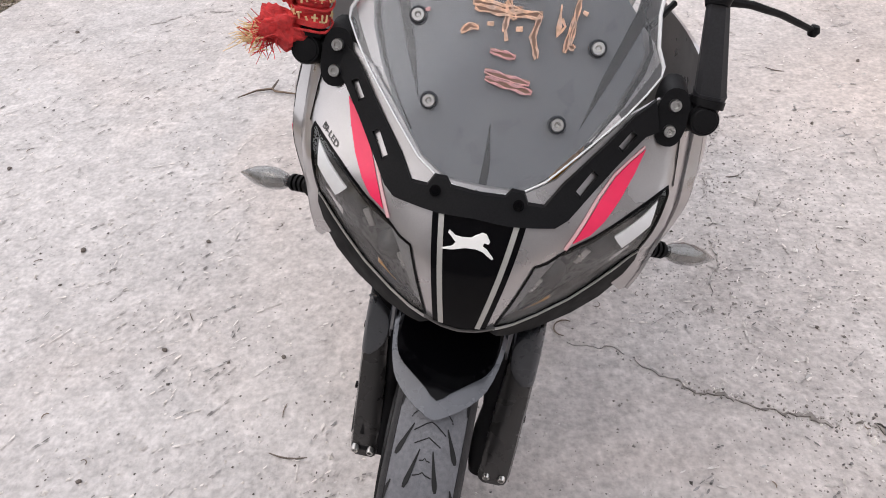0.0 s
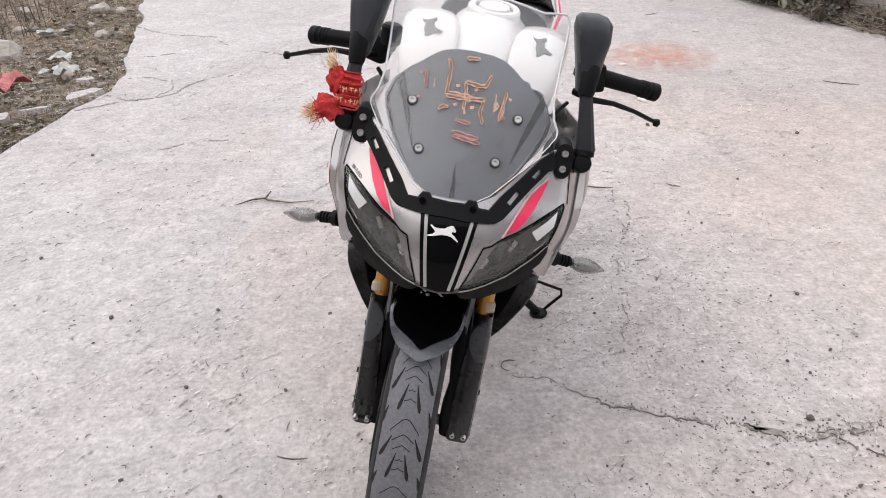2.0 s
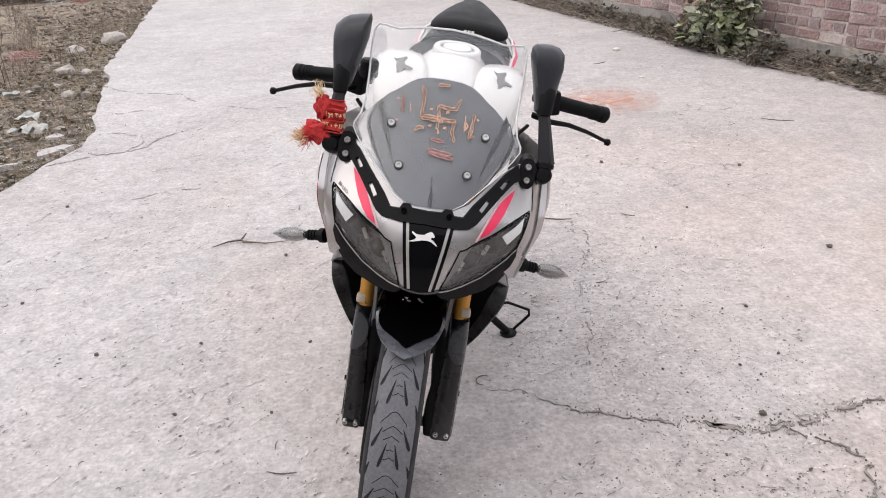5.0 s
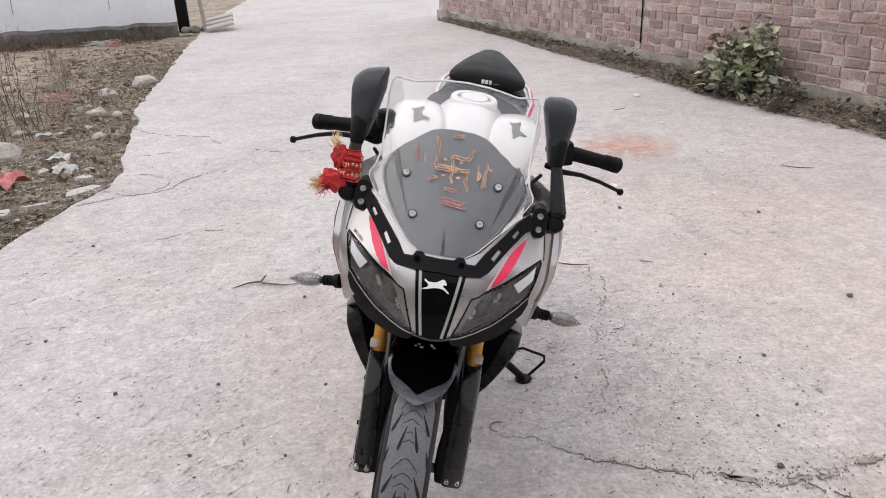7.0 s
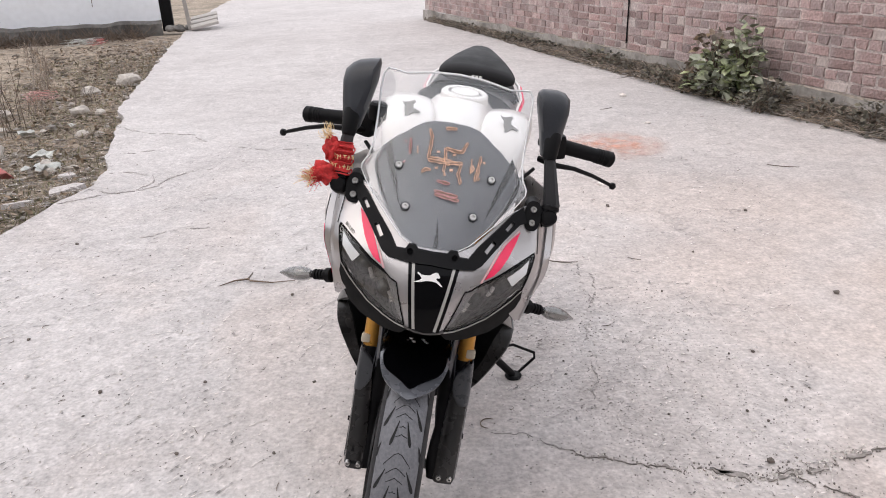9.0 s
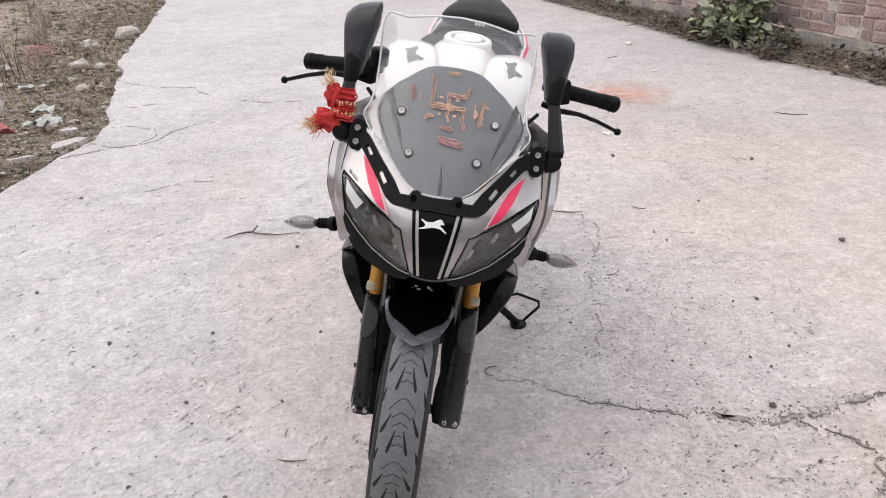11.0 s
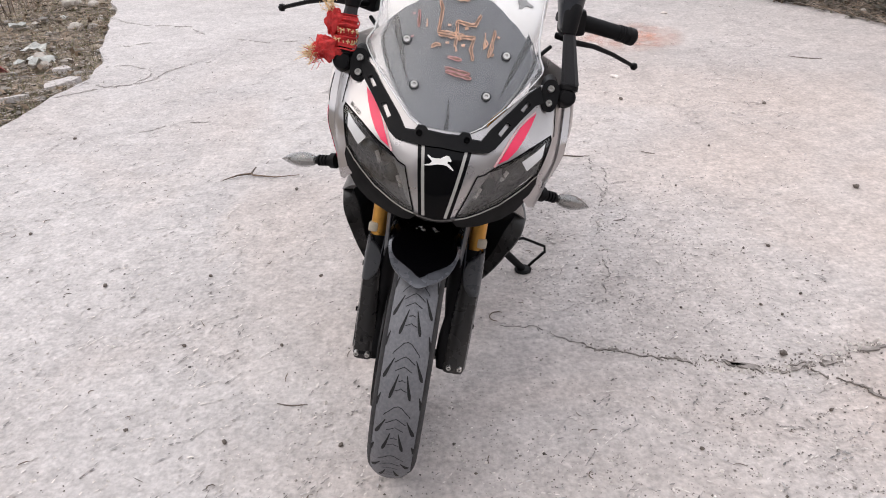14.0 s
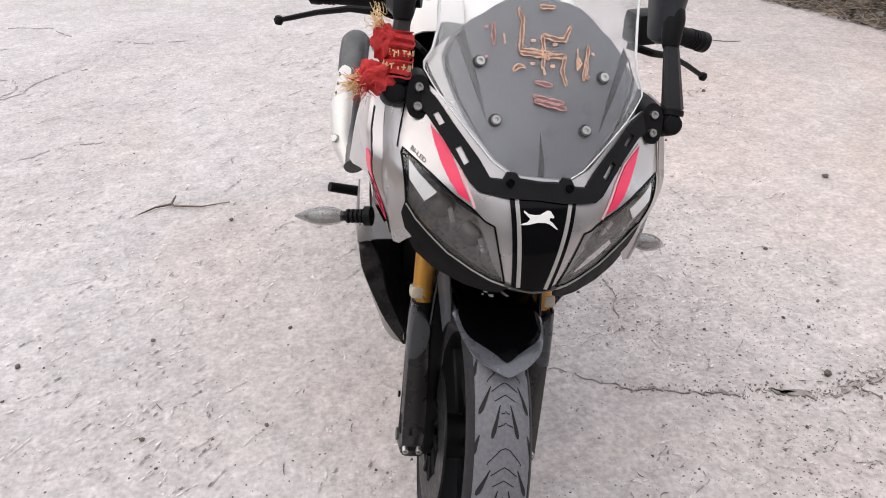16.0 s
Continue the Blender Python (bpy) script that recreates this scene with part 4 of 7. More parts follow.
# mirror pods, stems and heads
for s in SIDES:
    pod = part("mirror_mount", box((0.046, 0.034, 0.036), (s * 0.210, 0.108, 0.940), (22, s * 8, s * 12), 0.014, segments=3), MATT, bike, "black mirror mount")
    oval = [(0.1905 + 0.0175 * math.copysign(abs(math.cos(a)) ** 0.8, math.cos(a)), 0.944 + 0.029 * math.copysign(abs(math.sin(a)) ** 0.8, math.sin(a))) for a in [2 * math.pi * k / 24 for k in range(24)]]
    part("mount_plate", patch(oval, lambda x, z: 0.0805 + 0.51 * (z - 0.944), 0.0, 0.034, 0.008, s), MATT, pod)
    part("pivot_cap", lathe([(0.0, -0.024), (0.0130, -0.022), (0.0140, -0.0205), (0.0155, -0.0205), (0.0172, -0.016), (0.0180, 0.0), (0.0180, 0.02)], 28, (s * 0.2265, 0.100, 0.938), (0, 1, -0.45)), MATT, pod)
    for z, y in ((0.9565, 0.086), (0.931, 0.073)):
        part("bolt", lathe([(0.0025, -0.002), (0.0035, -0.006), (0.0062, -0.006), (0.0070, -0.002), (0.0070, 0.014)], 20, (s * 0.1905, y, z), (0, 1, -0.45)), STEEL, pod, "steel socket bolt")
    top = (0.222, 0.138, 1.045) if s < 0 else (0.208, 0.138, 1.062)
    stem = [(0.2265, 0.098, 0.940), (0.2275, 0.106, 0.970), ((0.2275 + top[0]) / 2, 0.118, 1.000), top, (top[0], 0.165, top[2] + 0.02)]
    part("mirror_stem", paddle([(s * x, y, z) for x, y, z in (stem[0], stem[1], stem[1], top)], [0.012, 0.0185, 0.0175, 0.0118], [0.010, 0.0125, 0.0115, 0.0085], s), STEM, bike, "black tapered mirror stem")
    part("stem_band", tube([(s * 0.2268, 0.1005, 0.955), (s * 0.2272, 0.1035, 0.963)], 0.0205, 14, flat=0.8), MATT, pod)
    part("stem_hub", tube([(s * top[0], top[1] - 0.004, top[2] - 0.008), (s * top[0], top[1] + 0.002, top[2]), (s * top[0], top[1] + 0.014, top[2] + 0.030), (s * top[0], top[1] + 0.022, top[2] + 0.042)], [0.0125, 0.0155, 0.0185, 0.0175], 16), MATT, bike, "black mirror pivot")
    outline = [(0.242, 1.041), (0.250, 1.10), (0.254, 1.14), (0.251, 1.163), (0.238, 1.177), (0.223, 1.186), (0.195, 1.194), (0.180, 1.197), (0.176, 1.188), (0.178, 1.149), (0.186, 1.115), (0.194, 1.084), (0.205, 1.047), (0.215, 1.035), (0.232, 1.033)] if s < 0 else \
        [(0.193, 1.052), (0.179, 1.107), (0.168, 1.145), (0.163, 1.165), (0.164, 1.182), (0.172, 1.189), (0.204, 1.190), (0.224, 1.185), (0.235, 1.174), (0.238, 1.150), (0.233, 1.110), (0.230, 1.06), (0.222, 1.048), (0.205, 1.046)]
    cx, cz = sum(p[0] for p in outline) / len(outline), sum(p[1] for p in outline) / len(outline)
    ring0 = dense(outline, 0.012)
    levels_ = [(0.35, 0.150), (0.72, 0.156), (0.92, 0.170), (1.0, 0.190), (1.0, 0.208), (0.95, 0.214)]
    bm = bmesh.new()
    rings = [[bm.verts.new((s * (cx + (x - cx) * k), y + 0.25 * (cx + (x - cx) * k - 0.22) + 0.12 * (z - 1.1), cz + (z - cz) * k)) for x, z in ring0] for k, y in levels_]
    n = len(ring0)
    for a, b in zip(rings, rings[1:]):
        for i in range(n):
            bm.faces.new((a[i], a[(i + 1) % n], b[(i + 1) % n], b[i]))
    bm.faces.new(rings[0])
    bm.faces.new(rings[-1])
    head = part("mirror_head", bm, DARK_GREY, bike, "dark grey plastic mirror housing")
    bm = bmesh.new()
    fs = [bm.verts.new((s * (cx + (x - cx) * 0.86), 0.2155 + 0.25 * (cx + (x - cx) * 0.86 - 0.22) + 0.12 * (z - 1.1), cz + (z - cz) * 0.86)) for x, z in ring0]
    bk = [bm.verts.new(v.co + Vector((0, 0.002, 0))) for v in fs]
    bm.faces.new(fs)
    bm.faces.new(bk)
    for i in range(n):
        bm.faces.new((fs[i], fs[(i + 1) % n], bk[(i + 1) % n], bk[i]))
    part("mirror_glass", bm, MIRROR, head, "mirror glass")

# turn signals on ribbed stalks
for s in SIDES:
    base, tip = Vector((s * 0.226, 0.150, 0.700)), Vector((s * 0.354, 0.196, 0.664))
    d = (tip - base).normalized()
    L = (tip - base).length
    sig = part("turn_signal", tube([base, base + d * 0.012], 0.017, 14), MATT, bike, "slim turn signal with a clear lens")
    part("stalk", tube([base, base + d * 0.055], 0.0085, 12), MATT, sig)
    for k in range(4):
        part("rib", tube([base + d * (0.016 + 0.008 * k), base + d * (0.020 + 0.008 * k)], 0.0125, 12), MATT, sig)
    ts = (0.048, 0.060, 0.075, 0.092, 0.110, 0.124, L)
    rs = (0.008, 0.0150, 0.0195, 0.0200, 0.0165, 0.0105, 0.002)
    part("lens", tube([base + d * t for t in ts], rs, 16, flat=0.85), LENS, sig, "clear faceted lens")
    part("lamp_body", tube([base + d * t for t in (0.05, 0.070, 0.092, 0.112, 0.124)], (0.007, 0.013, 0.0145, 0.010, 0.003), 7), STEEL, sig, smooth=False)

# bars, grips, levers
for s in SIDES:
    inner, b = (Vector((-0.259, 0.33, 1.025)), Vector((-0.354, 0.362, 1.012))) if s < 0 else (Vector((0.263, 0.33, 1.042)), Vector((0.387, 0.362, 1.022)))
    d = (b - inner).normalized()
    a = b - d * 0.262
    bar = part("clip_on_bar", tube([a + d * 0.07, a + d * 0.14], 0.012, 14), MATT, bike)
    part("switch_box", box((0.052, 0.05, 0.058), a + d * 0.105 + Vector((0, 0, -0.004)), (0, -s * 8, s * 16), 0.010), MATT, bar)
    part("reservoir", lathe([(0.0, 0.0), (0.018, 0.0), (0.021, 0.004), (0.021, 0.035), (0.016, 0.040)], 18, a + d * 0.075 + Vector((0, -0.03, 0.012)), (0, 0, 1)), MATT, bar) if s < 0 else None
    grip = part("grip", tube([a + d * t for t in (0.130, 0.138, 0.24, 0.245)], (0.015, 0.0175, 0.0165, 0.019), 18), MATT, bar, "black rubber grip")
    part("bar_end", tube([a + d * t for t in (0.243, 0.248, 0.262, 0.267)], (0.015, 0.0195, 0.0195, 0.014), 18), MATT, bar)
    for k in range(3):
        part("grip_ring", tube([a + d * (0.222 + 0.007 * k), a + d * (0.225 + 0.007 * k)], 0.0185, 16), MATT, grip)
    lz = 0.0 if s < 0 else -0.006
    lev = [Vector((s * 0.205, 0.292, 1.014)), Vector((s * 0.245, 0.270, 1.016 + lz)), Vector((s * 0.292, 0.290, 1.010 + lz)), Vector((s * 0.345, 0.325, 0.988 + lz / 2)), Vector((s * 0.402, 0.358, 0.960))]
    part("lever", tube(lev, [0.009, 0.0085, 0.007, 0.006, 0.0055], 10, flat=0.7), MATT, bar, "black lever with a ball end")
    part("lever_ball", lathe([(0.0, -0.009), (0.006, -0.007), (0.009, 0.0), (0.006, 0.007), (0.0, 0.009)], 14, (s * 0.407, 0.360, 0.958)), MATT, bar)
    part("cable", tube([(s * 0.20, 0.30, 0.985), (s * 0.17, 0.25, 0.97), (s * 0.12, 0.26, 0.93), (s * 0.06, 0.32, 0.86)], 0.0045, 8), MATT, bar)
part("top_yoke", box((0.25, 0.10, 0.03), (0, 0.33, 0.965), (20, 0, 0), 0.012), DARK_STEEL, bike)
part("dash_cluster", box((0.13, 0.03, 0.085), (0, 0.24, 0.985), (-32, 0, 0), 0.010), MATT, bike)
part("screen_stay", tube([(-0.09, 0.17, 0.93), (-0.02, 0.20, 1.02), (0.0, 0.20, 1.06)], 0.007, 8), MATT, bike)

# fork: gold tubes, guards, bolts, axle
AX = Vector((0, 0.05, 0.293))
CAL = (-0.083, 0.085, 0.322)
RAKE = Vector((0, 0.43, 1)).normalized()
for s in SIDES:
    foot = Vector((s * 0.113, 0.030, 0.292))
    part("fork_slider", tube([foot + RAKE * 0.02, foot + RAKE * 0.27], 0.021, 18), MATT, bike, "black fork slider")
    part("fork_tube", tube([foot + RAKE * 0.27, foot + RAKE * 0.40, foot + RAKE * 0.62], [0.0190, 0.0195, 0.0195], 18), GOLD, bike, "gold anodised fork tube")
    part("fork_clamp", box((0.022, 0.040, 0.022), foot + RAKE * 0.288 + Vector((s * 0.012, -0.001, 0)), (-23, 0, 0), 0.005), CLAMP, bike, "pale cast fork clamp")
    low = part("fork_lower", box((0.046, 0.06, 0.085), foot + Vector((-s * 0.006, 0.018, 0.016)), (-23, 0, 0), 0.012), MATT, bike)
    part("fork_leg", tube([foot + RAKE * t + Vector((-s * 0.029, 0.006, 0)) for t in (-0.02, 0.01, 0.06, 0.10, 0.15, 0.22, 0.28)], [0.018, 0.024, 0.022, 0.016, 0.022, 0.024, 0.020], 12), MATT, bike, "black fork leg casting")
    part("leg_rib", box((0.012, 0.03, 0.045), foot + RAKE * 0.055 + Vector((-s * 0.040, 0.01, 0)), (-23, 0, 0), 0.004), MATT, bike)
    part("leg_rib", box((0.014, 0.03, 0.030), foot + RAKE * 0.150 + Vector((-s * 0.038, 0.01, 0)), (-23, 0, 0), 0.004), MATT, bike)

    def plate_row(z, xo, xi, deep=0.05, lift=0.0):
        y = 0.010 + 0.395 * (z - 0.295) - lift
        return [(xo - 0.002, y + deep, z), (xo, y + 0.016, z), (xo - 0.004, y + 0.003, z), (xo - 0.010, y, z), (xi + 0.006, y, z), (xi + 0.001, y + 0.004, z), (xi, y + 0.026, z)]
    rows = [plate_row(z, xo, xi) for z, xo, xi in ((0.281, 0.128, 0.087), (0.286, 0.131, 0.0845), (0.340, 0.1325, 0.0855), (0.420, 0.1340, 0.0900), (0.480, 0.1345, 0.0945), (0.505, 0.1345, 0.099))]
    guard = part("fork_guard", loft(flip(rows, s), 0.003, 1), GUARD, bike, "flat black fork guard")
    # upper guard, painted lighter where its bulge would mirror the sky
    rows = [plate_row(z, xo, xi, 0.05, 0.0022) for z, xo, xi in ((0.455, 0.1352, 0.1150), (0.475, 0.1352, 0.0985), (0.505, 0.1352, 0.0945), (0.522, 0.1345, 0.1010), (0.536, 0.1338, 0.1150), (0.548, 0.1330, 0.1260))]
    part("guard_top", loft(flip(rows, s), 0.003, 2), GUARD_SHEEN, guard, "upper guard, colour lightened for the sky's reflection")
    rows = [[(0.101, 0.084, 0.475), (0.096, 0.096, 0.475)], [(0.096, 0.100, 0.520), (0.091, 0.112, 0.520)], [(0.092, 0.122, 0.565), (0.087, 0.134, 0.565)], [(0.088, 0.140, 0.605), (0.084, 0.150, 0.605)]]
    part("guard_blade", loft(flip(rows, s), 0.003), DARK_GREY, guard)
    for z in (0.37, 0.47):
        part("slot", lathe([(0.0, 0.0), (0.006, 0.0), (0.006, 0.004)], 14, (s * 0.1352, 0.042 + 0.43 * (z - 0.295), z), (s, 0, 0)), GLOSS, guard)
    for x in (0.0955, 0.1205):
        part("bolt", lathe([(0.0028, -0.001), (0.0034, -0.005), (0.0054, -0.005), (0.0062, -0.002), (0.0062, 0.010)], 16, (s * x, 0.007, 0.2935), (0, 1, 0)), STEEL, guard, "steel bolt")
part("axle", tube([(-0.135, 0.05, 0.293), (0.135, 0.05, 0.293)], 0.012, 14), DARK_STEEL, bike)
disc = part("brake_disc", lathe([(0.080, -0.002), (0.142, -0.002), (0.142, 0.002), (0.080, 0.002)], 48, (-0.066, 0.05, 0.293), (1, 0, 0), closed=True), DISC, bike, "dark steel front brake disc")
for k in range(10):
    a = 2 * math.pi * k / 10
    part("disc_carrier", tube([(-0.066, 0.05 + 0.04 * math.cos(a), 0.293 + 0.04 * math.sin(a)), (-0.066, 0.05 + 0.084 * math.cos(a + 0.2), 0.293 + 0.084 * math.sin(a + 0.2))], 0.006, 6), MATT, disc)
cal = part("brake_caliper", box((0.046, 0.055, 0.085), CAL, (-24, 0, 0), 0.010), MATT, bike, "black brake caliper")
for k in range(2):
    part("caliper_lug", tube([Vector(CAL) + Vector((-0.034, 0.012, 0.028 - 0.056 * k)), Vector(CAL) + Vector((0.02, 0.012, 0.028 - 0.056 * k))], 0.011, 12), MATT, cal)
part("brake_hose", tube([(-0.092, 0.125, 0.40), (-0.098, 0.150, 0.46), (-0.090, 0.170, 0.54), (-0.06, 0.20, 0.64)], 0.005, 8), MATT, bike)
part("caliper_bolt", tube([Vector(CAL) + Vector((-0.030, 0, 0.02)), Vector(CAL) + Vector((-0.022, 0, 0.02))], 0.006, 10), STEEL, cal)


# wheels
def wheel(name, centre, radius, half, spokes, grooved):
    prof = []
    for k in range(25):
        a = math.pi * (k / 24 - 0.5)
        prof.append((radius - half * 0.95 + half * 0.95 * math.cos(a) ** 0.85 if abs(math.cos(a)) > 1e-6 else radius - half * 0.95, half * math.sin(a)))
    rim_r = 0.222
    prof = [(rim_r, -half * 0.72), (rim_r + 0.012, -half * 0.86), (rim_r + 0.03, -half * 0.97)] + prof[1:-1] + [(rim_r + 0.03, half * 0.97), (rim_r + 0.012, half * 0.86), (rim_r, half * 0.72)]
    prof = [(max(r, rim_r), h) for r, h in prof]
    tyre = part(name + "_tyre", lathe(prof, 96, (0, 0, 0), (1, 0, 0), closed=True), RUBBER, bike, "dusty road tyre with slanted grooves")
    tyre.location = centre
    bm = lathe([(rim_r - 0.022, -half * 0.5), (rim_r - 0.004, -half * 0.76), (rim_r + 0.008, -half * 0.78), (rim_r + 0.004, -half * 0.6), (rim_r - 0.008, 0), (rim_r + 0.004, half * 0.6), (rim_r + 0.008, half * 0.78), (rim_r - 0.004, half * 0.76),
                (rim_r - 0.022, half * 0.5), (rim_r - 0.026, 0)], 64, centre, (1, 0, 0), closed=True)
    rim = part(name + "_rim", bm, MATT, bike, "black cast wheel rim")
    part("hub", tube([centre + Vector((-0.05, 0, 0)), centre + Vector((0.05, 0, 0))], 0.042, 24), MATT, rim)
    for k in range(spokes):
        a = 2 * math.pi * k / spokes + 0.2
        u = Vector((0, math.cos(a), math.sin(a)))
        v = Vector((0, math.cos(a + 0.12), math.sin(a + 0.12)))
        part("spoke", tube([centre + u * 0.03, centre + (u + v) * 0.06, centre + v * 0.205], [0.016, 0.012, 0.012], 8), MATT, rim)
    for s in SIDES:
        flank = [(rim_r + 0.004, s * half * 0.83), (rim_r + 0.03, s * (half * 0.97 + 0.0008))]
        for k in range(6):
            x = half * (0.99 - 0.035 * k)
            flank.append((radius - half * 0.95 + half * 0.95 * max(1 - (x / half) ** 2, 0) ** 0.425 + 0.0006, s * (x + 0.0006)))
        side_ = part("sidewall", lathe(flank + [(r - 0.003, h - s * 0.002) for r, h in flank[::-1]], 96, (0, 0, 0), (1, 0, 0), closed=True), FLANK, tyre, "clean black tyre flank")
    if grooved:
        def on_tyre(x, arc):
            r = radius - half * 0.95 + half * 0.95 * max(1 - (x / half) ** 2, 0) ** 0.425 + 0.0006
            return (x, -r * math.sin(arc / radius), r * math.cos(arc / radius))

        def slash(points, width):
            pts = dense(points, 0.006, closed=False)
            L_, R_ = [], []
            for i, p in enumerate(pts):
                a, b = pts[max(i - 1, 0)], pts[min(i + 1, len(pts) - 1)]
                dd = Vector((b[0] - a[0], b[1] - a[1])).normalized()
                q = i / (len(pts) - 1)
                w = width * (0.22 + 0.78 * min(q * 1.35, 1) - 0.55 * max(q - 0.86, 0) / 0.14) if width > 0.001 else width
                L_.append((p[0] - dd.y * w, p[1] + dd.x * w))
                R_.append((p[0] + dd.y * w, p[1] - dd.x * w))
            n_ = len(pts)
            fl = L_ + R_
            bm_ = bmesh.new()
            vs = [bm_.verts.new(on_tyre(*p)) for p in fl]
            for i in range(n_ - 1):
                bm_.faces.new((vs[i], vs[i + 1], vs[n_ + i + 1], vs[n_ + i]))
            return mesh_of("tread_groove", bm_, GROOVE)

        designs = []
        for s in SIDES:
            designs.append(slash([(s * 0.0085, 0.319), (s * 0.0145, 0.345), (s * 0.0210, 0.371)], 0.0033))
            designs.append(slash([(s * 0.0220, 0.288), (s * 0.0310, 0.310), (s * 0.0395, 0.332)], 0.0034))
            designs.append(slash([(s * 0.0390, 0.366), (s * 0.0440, 0.384), (s * 0.0475, 0.400)], 0.0034))
            designs.append(slash([(s * 0.0475, 0.292), (s * 0.0510, 0.312)], 0.0030))
            designs.append(slash([(s * 0.0262, 0.2775), (s * 0.0270, 0.2805)], 0.0022))
        for arc, reach, sag in ((0.254, 0.026, 0.023), (0.283, 0.021, 0.014), (0.303, 0.017, 0.010), (0.329, 0.007, 0.004), (0.347, 0.012, 0.006)):
            designs.append(slash([(-reach, arc + sag), (-reach * 0.3, arc + 0.003), (0, arc), (reach * 0.3, arc + 0.003), (reach, arc + sag)], 0.0008))
        count = 14
        for k in range(count):
            for me in designs:
                ob = new("tread_groove", me)
                ob.parent = tyre
                ob.rotation_euler = (2 * math.pi * k / count, 0, 0)
    return tyre


wheel("front", AX, 0.293, 0.055, 5, True)
wheel("rear", Vector((0, 1.415, 0.305)), 0.305, 0.075, 5, False)

# front mudguard: grey V-shaped nose and gloss black crown over the tyre
def guard_point(x, a, lift=0.0):
    r = 0.318 + lift - 1.6 * x * x - 18 * max(abs(x) - 0.06, 0) ** 2
    return (x, AX.y - r * math.sin(a), AX.z + r * math.cos(a))


def guard_band(low, high, lift, thick, xs_):
    rows = []
    for k in range(9):
        t = k / 8
        rows.append([guard_point(x, low(x) + (high(x) - low(x)) * t, lift) for x in xs_])
    return loft(rows, thick, 2)


XS = [-0.082, -0.078, -0.072, -0.062, -0.05, -0.035, -0.018, 0, 0.018, 0.035, 0.05, 0.062, 0.072, 0.078, 0.082]
nose = lambda x: float(np.interp(abs(x), [0, 0.010, 0.022, 0.045, 0.062, 0.072, 0.078, 0.082], [0.518, 0.506, 0.484, 0.432, 0.350, 0.240, 0.10, -0.10]))
inner_v = lambda x: float(np.interp(abs(x), [0, 0.025, 0.055, 0.066, 0.071, 0.075], [0.440, 0.378, 0.302, 0.232, 0.12, -0.15]))
part("mudguard_nose", guard_band(nose, lambda x: -0.9, 0.0, 0.003, XS), MUDGUARD, bike, "grey V-shaped mudguard")
part("mudguard_crown", guard_band(inner_v, lambda x: -0.85, 0.0028, 0.0026, [x * 0.91 for x in XS]), GLOSS, bike, "gloss black mudguard crown")
for s in SIDES:
    rows = [[(0.0770, 0.018, 0.582), (0.0820, 0.026, 0.570), (0.0840, 0.034, 0.548)], [(0.0800, 0.055, 0.622), (0.0850, 0.064, 0.608), (0.0885, 0.078, 0.575)], [(0.0850, 0.100, 0.655), (0.0900, 0.108, 0.640), (0.0930, 0.118, 0.605)]]
    part("mudguard_wing", loft(flip(rows, s), 0.003), DARK_GREY, bike, "grey mudguard side wing")
for x, a, w in ((-0.017, -0.06, 0.0048), (-0.010, -0.02, 0.0056), (0.011, -0.07, 0.0040), (0.014, -0.05, 0.0042), (0.019, -0.03, 0.0040), (-0.024, -0.03, 0.0028)):
    c = Vector(guard_point(x, a, 0.0036))
    bm = bmesh.new()
    vs = [bm.verts.new(c + Vector((w * (1 + 0.4 * math.sin(3 * k + 90 * x)) * math.cos(k * 0.785), 0.8 * w * (1 + 0.4 * math.cos(2 * k + 50 * x)) * math.sin(k * 0.785), 0.0004 * (k % 3)))) for k in range(8)]
    cap_ = bm.verts.new(c + Vector((0, 0, 0.0014)))
    for k in range(8):
        bm.faces.new((vs[k], vs[(k + 1) % 8], cap_))
    bm.faces.new(vs[::-1])
    part("white_fleck", bm, WHITE, bike, "small white fleck")

# the front end stands turned a little to one side
STEER = Matrix.Translation((0, 0.075, 0.293)) @ Matrix.Rotation(radians(-2.0), 4, RAKE) @ Matrix.Translation((0, -0.075, -0.293))
for ob in bike.children:
    if ob.name.split(".")[0] in ("fork_slider", "fork_tube", "fork_clamp", "fork_lower", "fork_leg", "leg_rib", "fork_guard", "axle", "brake_disc", "brake_caliper", "brake_hose", "front_tyre", "front_rim", "mudguard_nose", "mudguard_crown", "mudguard_wing", "white_fleck"):
        ob.matrix_local = STEER @ Matrix.Translation(ob.location)

# dark inner structure behind the nose
part("inner_panel", loft([[(-0.20, 0.16, 0.74), (0, 0.06, 0.74), (0.20, 0.16, 0.74)], [(-0.17, 0.24, 0.66), (0, 0.20, 0.67), (0.17, 0.24, 0.66)], [(-0.13, 0.34, 0.56), (0, 0.33, 0.56), (0.13, 0.34, 0.56)], [(-0.11, 0.40, 0.42), (0, 0.40, 0.42), (0.11, 0.40, 0.42)]], 0.004), MATT, bike)
part("under_nose", loft([[(-0.18, 0.10, 0.725), (-0.05, -0.035, 0.70), (0.05, -0.035, 0.70), (0.18, 0.10, 0.725)], [(-0.19, 0.18, 0.70), (-0.06, 0.10, 0.685), (0.06, 0.10, 0.685), (0.19, 0.18, 0.70)]], 0.004), MATT, bike)
part("radiator", box((0.24, 0.03, 0.24), (0, 0.42, 0.50), (12, 0, 0), 0.006), MATT, bike)
for k in range(9):
    part("radiator_fin", box((0.22, 0.004, 0.004), (0, 0.402 + 0.004 * (k - 4), 0.42 + 0.022 * k), (12, 0, 0), 0), DARK_STEEL, bike)

